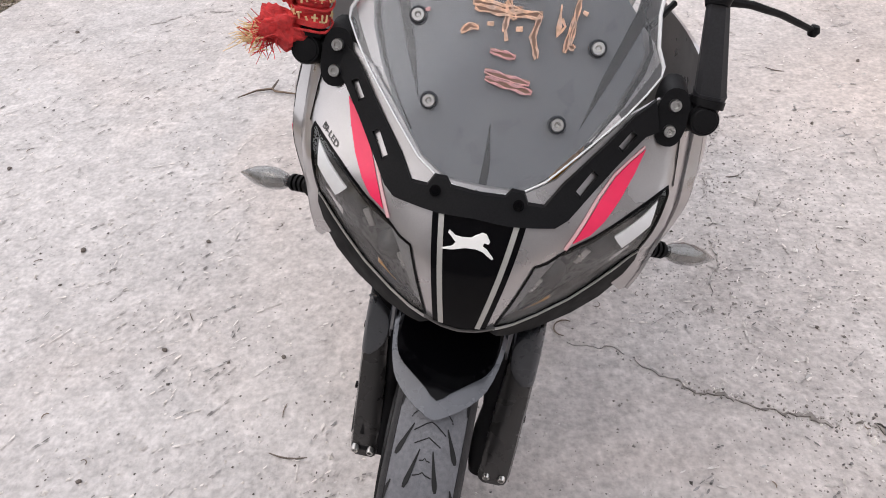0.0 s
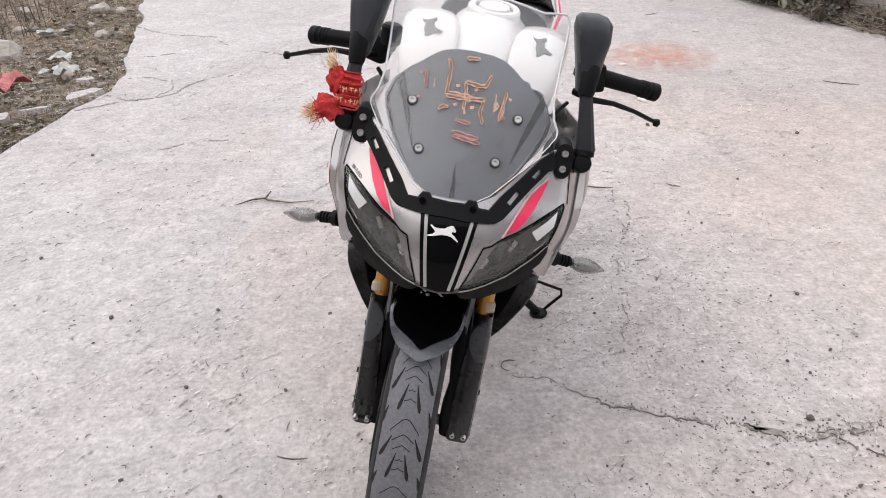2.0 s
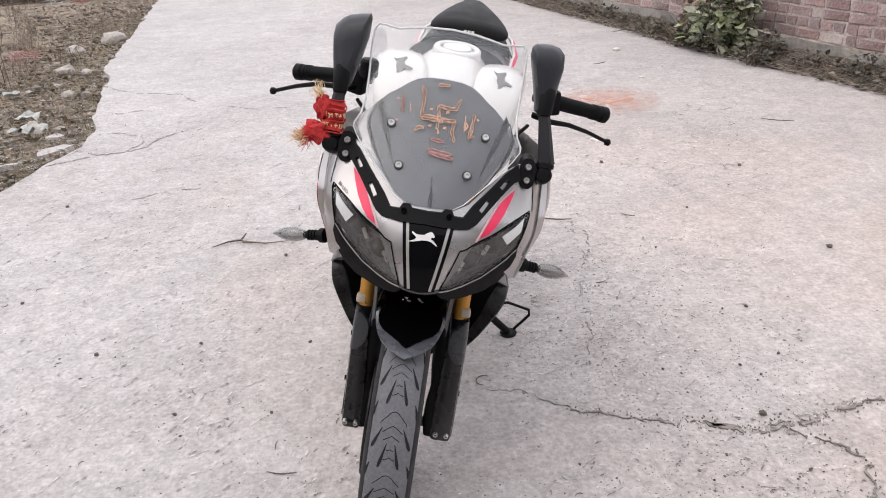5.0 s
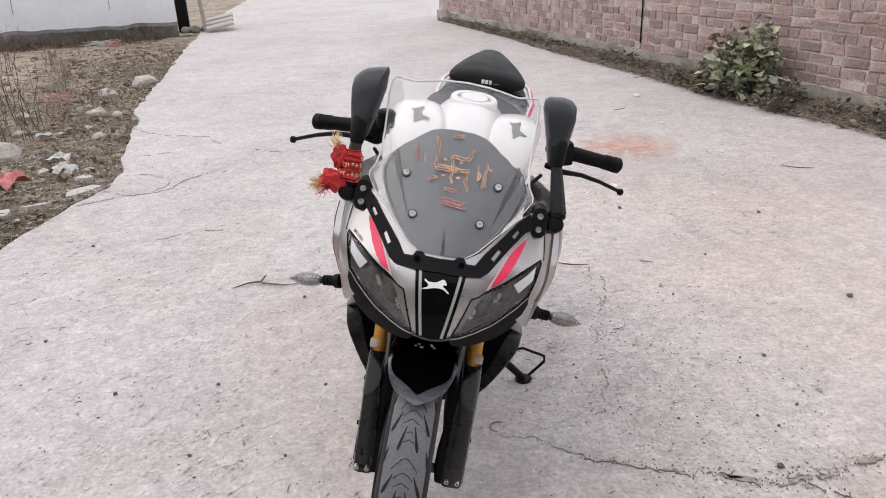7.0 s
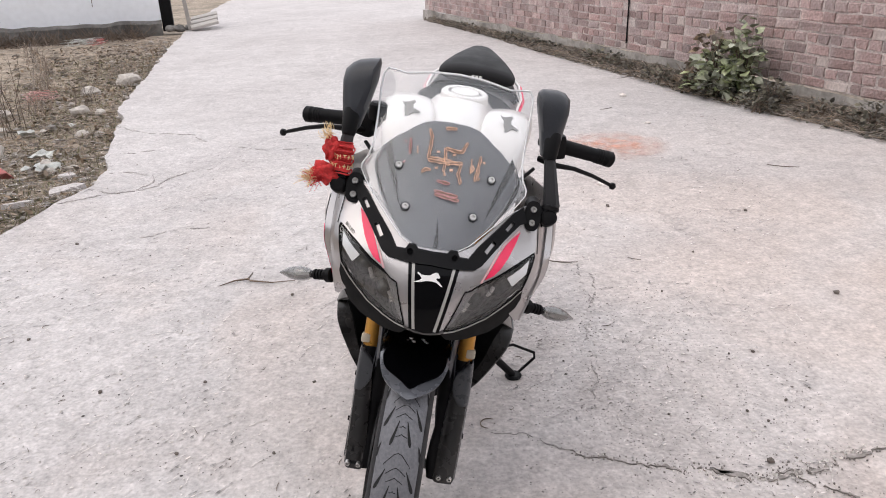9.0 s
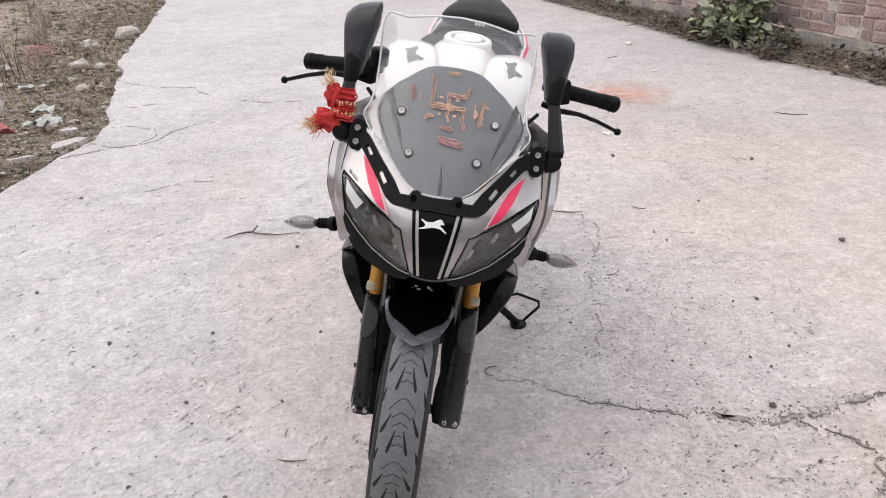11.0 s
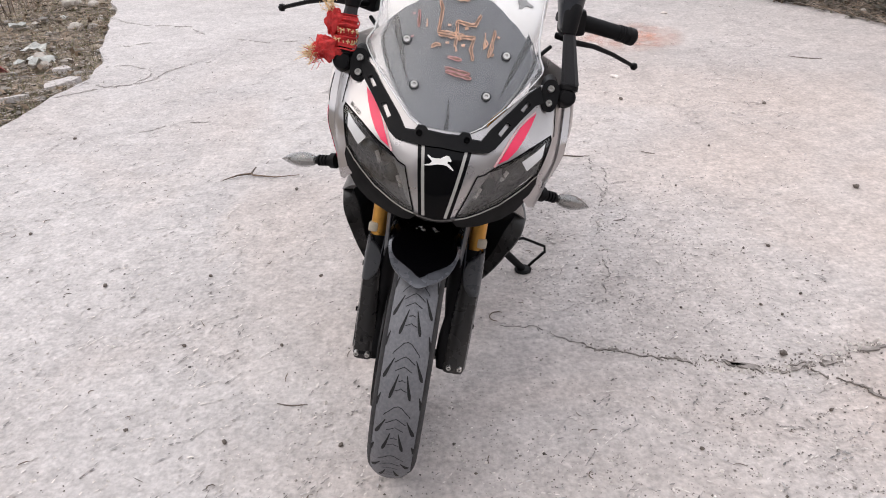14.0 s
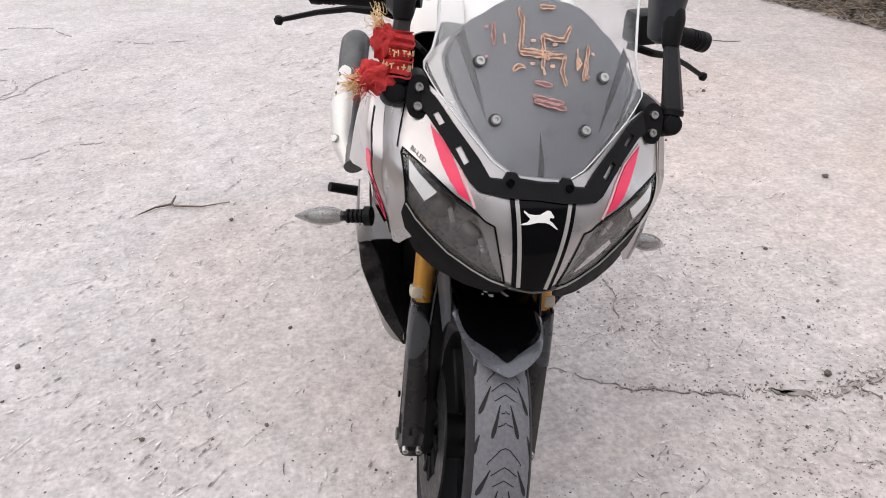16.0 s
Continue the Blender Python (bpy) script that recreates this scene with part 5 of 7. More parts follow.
# lower side fairings with their dark liners
for s in SIDES:
    q = 0.006
    rows = [[(0.229 + q * s, 0.318, 0.549), (0.226 + q * s, 0.38, 0.556), (0.218, 0.48, 0.55), (0.205, 0.66, 0.53)], [(0.222 + q * s, 0.290, 0.515), (0.220 + q * s, 0.36, 0.505), (0.214, 0.48, 0.49), (0.202, 0.67, 0.47)], [(0.200 + q * s, 0.278, 0.470), (0.200 + q * s, 0.36, 0.450), (0.200, 0.48, 0.43), (0.195, 0.68, 0.40)],
            [(0.160 + q * s, 0.280, 0.395), (0.164 + q * s, 0.36, 0.37), (0.168, 0.48, 0.34), (0.17, 0.66, 0.31)], [(0.110 + q * s, 0.30, 0.32), (0.120, 0.36, 0.29), (0.13, 0.46, 0.26), (0.13, 0.62, 0.24)]]
    part("lower_fairing", loft(flip(rows, s), 0.004), LOWER, bike, "dark grey lower side fairing")
    lip = [((0.229 + q * s, 0.3175, 0.550), (0.206 + q * s, 0.318, 0.556)), ((0.222 + q * s, 0.2870, 0.516), (0.184 + q * s, 0.294, 0.520)), ((0.200 + q * s, 0.275, 0.470), (0.164 + q * s, 0.287, 0.455)), ((0.160 + q * s, 0.277, 0.395), (0.126 + q * s, 0.289, 0.380)), ((0.110 + q * s, 0.298, 0.32), (0.085 + q * s, 0.31, 0.31))]
    part("fairing_ledge", loft(flip([[(0.229 + q * s, 0.316, 0.550), (0.226 + q * s, 0.36, 0.556)], [(0.195, 0.265, 0.590), (0.205, 0.33, 0.605)], [(0.150, 0.215, 0.622), (0.165, 0.29, 0.64)]], s), 0.004), LOWER, bike, "dark grey ledge over the fairing's mouth")
    part("fairing_edge", loft(flip([[a, b] for a, b in lip], s), 0.003), GUARD, bike)
    rows = [[b, (b[0] - 0.03, b[1] + 0.07, b[2]), (b[0] - 0.05, b[1] + 0.16, b[2])] for a, b in lip]
    part("fairing_liner", loft(flip(rows, s), 0.004), MATT, bike, "black inner liner")

# tank, seats, tail, engine, exhaust, stand
def offset_x(y):
    return 0.035 * max(y - 0.3, 0)


def body(name, stations, mat, label="", n=20, parent=None, power=2.6, over=0.0):
    """A rounded body through stations of (y, centre z, half width, half height)."""
    bm = bmesh.new()
    rings = []
    for y, z, hw, hh in stations:
        ring = []
        for k in range(n):
            a = 2 * math.pi * k / n
            c, q = math.cos(a), math.sin(a)
            ring.append(bm.verts.new((over + offset_x(y) + hw * math.copysign(abs(c) ** (2 / power), c), y, z + hh * math.copysign(abs(q) ** (2 / power), q))))
        rings.append(ring)
    for a, b in zip(rings, rings[1:]):
        for k in range(n):
            bm.faces.new((a[k], a[(k + 1) % n], b[(k + 1) % n], b[k]))
    bm.faces.new(rings[0])
    bm.faces.new(rings[-1])
    return part(name, bm, mat, parent or bike, label)


tank = body("fuel_tank", [(0.44, 0.90, 0.05, 0.06), (0.50, 0.905, 0.075, 0.092), (0.60, 0.912, 0.092, 0.108), (0.72, 0.912, 0.105, 0.116), (0.88, 0.905, 0.115, 0.122), (1.02, 0.885, 0.12, 0.10), (1.10, 0.86, 0.09, 0.07)], TANK_PAINT, "pale silver fuel tank with shoulder panels and grey decals", 28)
cap = part("filler_cap", lathe([(0.0, 0.018), (0.040, 0.018), (0.044, 0.012), (0.050, 0.012), (0.053, 0.017), (0.066, 0.017), (0.071, 0.012), (0.073, -0.01)], 40, (offset_x(0.84) + 0.004, 0.84, 1.020), (0, -0.08, 1)), TANK_PAINT, tank, "round silver filler cap")
part("cap_ring", lathe([(0.0435, 0.0115), (0.0445, 0.0135), (0.0505, 0.0135), (0.0515, 0.0115)], 40, (offset_x(0.84) + 0.004, 0.84, 1.020), (0, -0.08, 1), closed=True), DECAL_GREY, cap)
LEAP = [(-0.022, 0.030), (-0.013, 0.024), (0.000, 0.028), (0.012, 0.036), (0.016, 0.028), (0.010, 0.018), (0.012, 0.004), (0.026, -0.004), (0.034, -0.008), (0.030, -0.013), (0.014, -0.010), (0.004, -0.022), (-0.006, -0.036), (-0.010, -0.034),
        (-0.006, -0.016), (-0.012, -0.004), (-0.010, 0.012), (-0.018, 0.022)]
for s in SIDES:
    # shoulder panels of the tank, a dark seam's width from its middle
    rows = []
    for y, z, x0, x1, low in ((0.45, 0.950, 0.068, 0.165, 0.05), (0.50, 0.990, 0.066, 0.184, 0.075), (0.58, 1.016, 0.068, 0.197, 0.10), (0.68, 1.022, 0.078, 0.208, 0.12), (0.80, 1.008, 0.096, 0.210, 0.13), (0.92, 0.975, 0.110, 0.200, 0.12)):
        ox, rise = offset_x(y), (0.0 if s < 0 else 0.004)
        rows.append([(ox + s * (x0 - 0.004), y, z - 0.045 + rise), (ox + s * x0, y, z - 0.008 + rise), (ox + s * (x0 + 0.02), y, z + rise), (ox + s * (x0 + x1) / 2, y, z + 0.002 + rise), (ox + s * (x1 - 0.008), y, z - 0.008 + rise), (ox + s * x1, y, z - 0.045), (ox + s * (x1 - 0.012), y, z - 0.045 - low)])
    shoulder = part("tank_shoulder", loft(rows, 0.004), TANK_PAINT, tank, "pale silver shoulder panel")
    bm = bmesh.new()
    base = Vector((offset_x(0.56) + s * 0.132, 0.555, 1.019))
    ex, ey = Vector((1, 0.0, -s * 0.10)).normalized(), Vector((0.0, 0.86, 0.50)).normalized()
    nrm = ex.cross(ey)
    fr = [bm.verts.new(base + ex * a * (0.92 if s > 0 else 1.0) + ey * b * 1.05 + nrm * 0.004) for a, b in LEAP]
    bk = [bm.verts.new(v.co - nrm * 0.002) for v in fr]
    bm.faces.new(fr)
    bm.faces.new(bk[::-1])
    for i in range(len(fr)):
        bm.faces.new((fr[i], fr[(i + 1) % len(fr)], bk[(i + 1) % len(fr)], bk[i]))
    part("tank_decal", bm, DECAL_GREY, shoulder, "grey leaping-shape decal", smooth=False)
body("tank_skirt", [(0.44, 0.86, 0.10, 0.05), (0.52, 0.875, 0.16, 0.08), (0.70, 0.88, 0.19, 0.10), (0.92, 0.875, 0.185, 0.09), (1.05, 0.86, 0.12, 0.06)], MATT, "black tank underside", 24, tank)
body("rider_seat", [(1.00, 0.865, 0.14, 0.05), (1.06, 0.885, 0.172, 0.066), (1.15, 0.895, 0.178, 0.072), (1.22, 0.905, 0.17, 0.075), (1.25, 0.915, 0.15, 0.07)], SEAT, "black rider seat", 32)
TAIL = 0.030
body("tail_cowl", [(1.14, 0.90, 0.10, 0.05), (1.24, 0.935, 0.160, 0.050), (1.36, 0.955, 0.150, 0.050), (1.55, 0.985, 0.10, 0.040), (1.72, 1.015, 0.04, 0.02)], PAINT, "grey tail cowl with pink edge", over=TAIL)
part("seat_base", loft([[(offset_x(1.22) + TAIL - 0.168, 1.215, 0.950), (offset_x(1.22) + TAIL - 0.125, 1.225, 0.990), (offset_x(1.22) + TAIL, 1.222, 0.992), (offset_x(1.22) + TAIL + 0.125, 1.225, 0.990), (offset_x(1.22) + TAIL + 0.168, 1.215, 0.950)],
    [(offset_x(1.4) + TAIL - 0.135, 1.40, 0.985), (offset_x(1.4) + TAIL - 0.10, 1.40, 1.010), (offset_x(1.4) + TAIL, 1.40, 1.012), (offset_x(1.4) + TAIL + 0.10, 1.40, 1.010), (offset_x(1.4) + TAIL + 0.135, 1.40, 0.985)]], 0.006), MATT, bike, "black seat base")
pillion = body("pillion_seat", [(1.232, 1.012, 0.112, 0.012), (1.235, 1.016, 0.127, 0.022), (1.244, 1.019, 0.134, 0.028), (1.27, 1.024, 0.135, 0.031), (1.32, 1.031, 0.126, 0.034), (1.40, 1.041, 0.104, 0.034), (1.48, 1.052, 0.074, 0.031), (1.55, 1.060, 0.048, 0.025), (1.60, 1.064, 0.028, 0.015), (1.615, 1.064, 0.014, 0.006)], SEAT, "black pillion seat with a small white maker's mark", 40, power=2.3, over=TAIL)
for k in range(3):
    part("mark_bar", box((0.010, 0.003, 0.014), (offset_x(1.25) + TAIL - 0.014 + 0.013 * k, 1.2310, 1.017), (0, 0, 0), 0.001), WHITE, pillion)
part("mark_bar", box((0.020, 0.003, 0.003), (offset_x(1.25) + TAIL + 0.034, 1.2318, 1.014), (0, 0, 0), 0.001), DECAL_GREY, pillion)
for s in SIDES:
    way = [(1.16, 0.925, 0.152), (1.24, 0.965, 0.166), (1.34, 0.992, 0.155), (1.50, 1.012, 0.112)]
    part("tail_stripe", tube([(offset_x(y) + TAIL + s * x, y, z) for y, z, x in way], [0.003, 0.006, 0.006, 0.003], 8), TANK_PAINT, bike)
    part("tail_edge", tube([(offset_x(y) + TAIL + s * (x + 0.009), y, z - 0.006) for y, z, x in way], [0.003, 0.006, 0.005, 0.002], 8), PINK if s > 0 else PALE_PINK, bike, "pink tail edge")
part("engine_block", box((0.28, 0.36, 0.34), (0, 0.72, 0.46), (0, 0, 0), 0.04), DARK_STEEL, bike)
part("frame_spar", tube([(0, 0.36, 0.84), (0.0, 0.6, 0.76), (0, 0.95, 0.62)], 0.05, 12), DARK_STEEL, bike)
part("belly_pan", loft([[(-0.12, 0.46, 0.25), (0, 0.44, 0.20), (0.12, 0.46, 0.25)], [(-0.11, 0.9, 0.25), (0, 0.9, 0.20), (0.11, 0.9, 0.25)]], 0.004), MATT, bike)
for s in SIDES:
    part("swingarm", box((0.035, 0.50, 0.06), (s * 0.115, 1.19, 0.35), (-6, 0, 0), 0.01), DARK_STEEL, bike)
    part("footpeg", tube([(s * 0.19, 0.80, 0.43), (s * 0.265, 0.78, 0.445)], [0.014, 0.013], 10), MATT, bike, "black footpeg")
part("rear_hugger", loft([[(-0.08, 1.10, 0.52), (0.08, 1.10, 0.52)], [(-0.09, 1.3, 0.63), (0.09, 1.3, 0.63)], [(-0.08, 1.6, 0.60), (0.08, 1.6, 0.60)]], 0.004), MATT, bike)
muffler = part("muffler", tube([(-0.190, 0.98, 0.42), (-0.205, 1.06, 0.455), (-0.200, 1.20, 0.545), (-0.195, 1.33, 0.630), (-0.194, 1.38, 0.662), (-0.194, 1.395, 0.671)], [0.030, 0.045, 0.050, 0.050, 0.046, 0.036], 24), DARK_STEEL, bike, "dark steel muffler")
part("heat_shield", tube([(-0.205, 0.98, 0.420), (-0.222, 1.05, 0.460), (-0.224, 1.15, 0.528), (-0.214, 1.25, 0.592), (-0.206, 1.31, 0.630)], [0.018, 0.036, 0.042, 0.036, 0.018], 18), HEAT_SHIELD, muffler, "pale heat shield")
part("shield_bolt", lathe([(0.004, -0.006), (0.010, -0.006), (0.012, 0.0), (0.012, 0.006)], 16, (-0.250, 1.03, 0.478), (0.6, 0.7, -0.4)), STEEL, muffler)
for k in range(3):
    part("shield_slot", box((0.004, 0.012, 0.005), (-0.252 + 0.004 * k, 1.16 + 0.03 * k, 0.565 + 0.02 * k), (35, 0, 12), 0.001), DARK_STEEL, muffler)
stand = part("side_stand", tube([(0.13, 0.76, 0.30), (0.24, 0.82, 0.19), (0.352, 0.872, 0.082)], [0.016, 0.013, 0.013], 12), MATT, bike, "black side stand, down on the road")
part("stand_foot", lathe([(0.0, 0.0), (0.028, 0.0), (0.030, 0.006), (0.024, 0.011), (0.0, 0.011)], 20, (0.358, 0.875, 0.072), (-0.19, 0, 0.98)), MATT, stand)
part("stand_spur", tube([(0.25, 0.83, 0.19), (0.33, 0.86, 0.205), (0.415, 0.90, 0.165), (0.42, 0.90, 0.145), (0.375, 0.89, 0.085)], 0.005, 8), MATT, stand)


# ---- cloth tied round the mirror stem ----
crng = random.Random(3)
cloth = tagged(new("votive_cloth"), "red votive cloth with gold tinsel tied round the mirror stem", "cloth")
cloth.matrix_world = BIKE


def crumple(centre, size, seed, squash=(1, 1, 1), depth=0.35, sub=3):
    bm = bmesh.new()
    bmesh.ops.create_icosphere(bm, subdivisions=sub, radius=1)
    for v in bm.verts:
        n = 1 + depth * noise.noise(v.co * 1.9 + Vector((seed, 0, 0))) + 0.5 * depth * abs(noise.noise(v.co * 4.7 + Vector((0, seed, 0))))
        v.co = Vector(centre) + Vector((v.co.x * squash[0], v.co.y * squash[1], v.co.z * squash[2])) * size * n
    return bm


prof = []
for k in range(25):
    t = k / 24
    prof.append((0.0205 + 0.0022 * math.sin(t * 31) + 0.0014 * math.sin(t * 70 + 1), -0.030 + 0.062 * t))
bm = lathe(prof, 28, (-0.2255, 0.112, 0.996), (0.02, 0.30, 1))
for v in bm.verts:
    v.co += 0.0035 * noise.noise_vector(v.co * 60)
part("wrap", bm, RED_CLOTH, cloth, "tight red wrapping")
for r in range(2):
    for k in range(9):
        a = radians(-172 + 20 * k) + crng.uniform(-0.06, 0.06)
        z = 0.982 + 0.019 * r + crng.uniform(-0.002, 0.002)
        c = Vector((-0.2255 + 0.0238 * math.cos(a), 0.112 + 0.30 * (z - 0.996) + 0.0238 * math.sin(a), z))
        turn_z = math.degrees(a) + 90
        part("gold_mark", box((0.0022, 0.0014, 0.0085), c, (crng.uniform(-12, 12), crng.uniform(-15, 15), turn_z), 0.0004), TINSEL, cloth)
        if k % 3 != 1:
            part("gold_mark", box((0.0075, 0.0014, 0.0020), c + Vector((0, 0, crng.choice((-0.004, 0.0, 0.004)))), (0, crng.uniform(-20, 20), turn_z), 0.0004), TINSEL, cloth)
for z in (0.968, 0.990, 1.012):
    part("thread", tube([(-0.2255 + 0.0235 * math.cos(a), 0.112 + 0.3 * (z - 0.996) + 0.0235 * math.sin(a), z + 0.002 * math.sin(3 * a)) for a in [2 * math.pi * k / 20 for k in range(21)]], 0.0016, 6), RED_CLOTH, cloth)
part("loose_end", crumple((-0.258, 0.092, 0.962), 0.0205, 2.0, (1.25, 0.8, 1.0), 0.5, 4), RED_CLOTH, cloth, "crumpled loose end")
part("loose_end", crumple((-0.250, 0.108, 1.012), 0.0165, 5.0, (0.9, 0.8, 1.45), 0.5, 4), RED_CLOTH, cloth, "crumpled loose end")


def fringe(centre, way, count, length, spread):
    bm = bmesh.new()
    for _ in range(count):
        d = (Vector(way) + Vector((crng.gauss(0, spread), crng.gauss(0, spread), crng.gauss(0, spread)))).normalized()
        L_ = length * crng.uniform(0.6, 1.2)
        side_ = Vector((crng.gauss(0, 1), crng.gauss(0, 1), crng.gauss(0, 1))) * 0.2
        p = Vector(centre) + Vector((crng.gauss(0, 0.007), crng.gauss(0, 0.006), crng.gauss(0, 0.008)))
        tube([p, p + (d + side_ * 0.3) * L_ * 0.5, p + (d + side_) * L_], [0.0007, 0.0006, 0.0004], 4, bm)
    return bm


part("fringe", fringe((-0.282, 0.084, 0.952), (-1, -0.2, -0.35), 90, 0.019, 0.6), TINSEL, cloth, "gold tinsel fringe")
part("fringe", fringe((-0.258, 0.108, 1.040), (-0.6, 0, 0.8), 60, 0.017, 0.6), TINSEL, cloth, "gold tinsel fringe")
part("fringe", fringe((-0.270, 0.085, 0.955), (-0.7, -0.4, -0.5), 60, 0.024, 0.9), RED_CLOTH, cloth)

# ---- things on the road ----
SPOTS = [(1.1, 1.07, 13), (1.15, 1.32, 6), (-1.0, 1.76, 10), (-1.59, 3.28, 11), (-0.64, 1.77, 8), (-0.39, 2.45, 10), (-0.25, 1.71, 8), (1.9, 2.07, 14), (1.3, 3.32, 13), (1.2, 2.21, 7), (1.19, 1.26, 6), (1.34, 1.67, 8),
         (1.25, 1.67, 6), (1.3, 1.36, 7), (0.73, 0.74, 7), (-0.46, 0.92, 9), (-0.16, 0.87, 8), (-0.65, 1.36, 8), (-0.35, 1.32, 7), (-1.42, 2.21, 9), (1.11, 0.83, 7), (0.9, 1.34, 6), (0.92, 0.92, 6), (-0.73, 1.0, 7), (2.0, 3.1, 12), (1.5, 2.6, 8)]
for k, (x, y, size) in enumerate(SPOTS):
    bm = bmesh.new()
    rock(bm, (0, 0, 0), size / 1000, k * 1.3, 0.75)
    pebble = thing("pebble", bm, PEBBLE, "small dark pebble on the concrete", "pebble", "pebbles on the road", smooth=False)
    pebble.location = (x, y, size / 1000 * 0.55)


def scatter(name, count, mat, label, place, size, rise=0.35, kind_rng=11):
    """Many tiny angular grains in one mesh."""
    r_ = random.Random(kind_rng)
    verts, faces = [], []
    for _ in range(count):
        x, y = place(r_)
        q = size * r_.uniform(0.4, 1.3) * (1.8 if r_.random() < 0.08 else 1)
        a = r_.uniform(0, 6.28)
        n0 = len(verts)
        for k in range(4):
            b = a + math.pi / 2 * k + r_.uniform(-0.4, 0.4)
            verts.append((x + q * r_.uniform(0.6, 1.2) * math.cos(b), y + q * r_.uniform(0.6, 1.2) * math.sin(b), 0.001))
        verts.append((x, y, q * rise * 2))
        faces += [(n0, n0 + 1, n0 + 4), (n0 + 1, n0 + 2, n0 + 4), (n0 + 2, n0 + 3, n0 + 4), (n0 + 3, n0, n0 + 4)]
    me = bpy.data.meshes.new(name)
    me.from_pydata(verts, [], faces)
    me.materials.append(mat)
    return tagged(new(name, me), label, "grit", kind="stuff")


def road_place(r_):
    y = 0.25 + 5.5 * r_.random() ** 1.4
    return r_.uniform(-0.6 - 0.42 * (y + 0.6), 0.6 + 0.42 * (y + 0.6)), y


def right_place(r_):
    y = 0.3 + 2.0 * r_.random() ** 1.2
    return r_.gauss(0.75, 0.45), y


scatter("dark_grit", 2600, PEBBLE, "dark grit scattered over the concrete", road_place, 0.0030, 0.4, 11)
scatter("pale_grit", 5200, GRIT_PALE, "pale grit scattered over the concrete", road_place, 0.0042, 0.3, 12)
scatter("brown_grit", 6500, CRACK, "brown grit gathered on the concrete", right_place, 0.0027, 0.4, 13)


def crack_place(r_):
    way = [(0.55, 1.2), (0.81, 1.08), (1.0, 1.01), (1.15, 1.01), (1.3, 1.07), (1.49, 1.1)]
    k = r_.randrange(5)
    t = r_.random()
    return way[k][0] + (way[k + 1][0] - way[k][0]) * t + r_.gauss(0, 0.012), way[k][1] + (way[k + 1][1] - way[k][1]) * t + r_.gauss(0, 0.014)


scatter("crumbled_edge", 260, GRIT_PALE, "crumbled concrete along the crack", crack_place, 0.0055, 0.45, 14)


def straw_mesh(bm, at, length, turn, curl, r=0.0011, lift=0.002):
    pts = []
    for k in range(5):
        t = k / 4 - 0.5
        a = turn + curl * t
        pts.append((at[0] + length * t * math.cos(a), at[1] + length * t * math.sin(a), at[2] + lift + 0.15 * length * curl * curl * 0.1))
    tube(pts, [r * 0.6, r, r, r, r * 0.5], 4, bm)


def dents(name, count, mat, label, seed, shift):
    """Short slanting tool marks and pits in the slab, as flat flecks."""
    q = random.Random(seed)
    verts, faces = [], []
    for _ in range(count):
        x, y = road_place(q)
        if noise.noise(Vector((x * 2.2, y * 2.2, 8))) < q.uniform(-0.5, 0.35):
            continue
        a = q.gauss(0.75, 0.35) if x < 0.3 else q.gauss(0.3, 0.8)
        n_, L_ = q.choice((1, 1, 2, 3)), q.uniform(0.003, 0.010) * (1.0 + 0.25 * min(y, 4))
        for k in range(n_):
            cx_, cy_ = x + shift + k * L_ * 1.9 * math.cos(a) + q.gauss(0, 0.002), y - shift + k * L_ * 1.9 * math.sin(a) + q.gauss(0, 0.002)
            w = q.uniform(0.0010, 0.0026) * (1.0 + 0.2 * min(y, 4))
            n0 = len(verts)
            for t in (0, 0.6, 1.2, 2.1, 3.14, 4.2, 5.2):
                u, v = L_ * q.uniform(0.6, 1.1) * math.cos(t), w * q.uniform(0.6, 1.3) * math.sin(t)
                verts.append((cx_ + u * math.cos(a) - v * math.sin(a), cy_ + u * math.sin(a) + v * math.cos(a), 0.0040))
            faces.append(tuple(range(n0, n0 + 7)))
    me = bpy.data.meshes.new(name)
    me.from_pydata(verts, [], faces)
    me.materials.append(mat)
    return tagged(new(name, me), label, "marks", kind="stuff")


# flat dark flecks paint the shade that dents would hold
dents("tool_dents", 2600, DENT, "slanting grey flecks painted as shade in the concrete's dents", 51, 0.0)
dents("pale_scuffs", 3200, GRIT_PALE, "pale scuffs in the concrete", 52, 0.003)
bm = bmesh.new()
r_ = random.Random(21)
for _ in range(150):
    x, y = road_place(r_)
    straw_mesh(bm, (x, y, 0.001), r_.uniform(0.012, 0.04), r_.uniform(0, 3.14), r_.uniform(-2, 2), r_.uniform(0.0007, 0.0014))
thing("straw_bits", bm, TWIG, "bits of dry straw and bark on the concrete", "straw", kind="stuff")
bm = tube([(-0.728, 2.595, 0.008), (-0.666, 2.636, 0.010), (-0.607, 2.640, 0.012), (-0.595, 2.623, 0.010), (-0.494, 2.59, 0.008), (-0.388, 2.60, 0.006)], [0.002, 0.004, 0.005, 0.0045, 0.003, 0.0015], 7)
twig = thing("fallen_twig", bm, TWIG, "forked dry twig lying on the concrete", "twig")
part("side_shoot", tube([(-0.607, 2.640, 0.012), (-0.589, 2.686, 0.022)], [0.005, 0.003], 6), TWIG, twig)
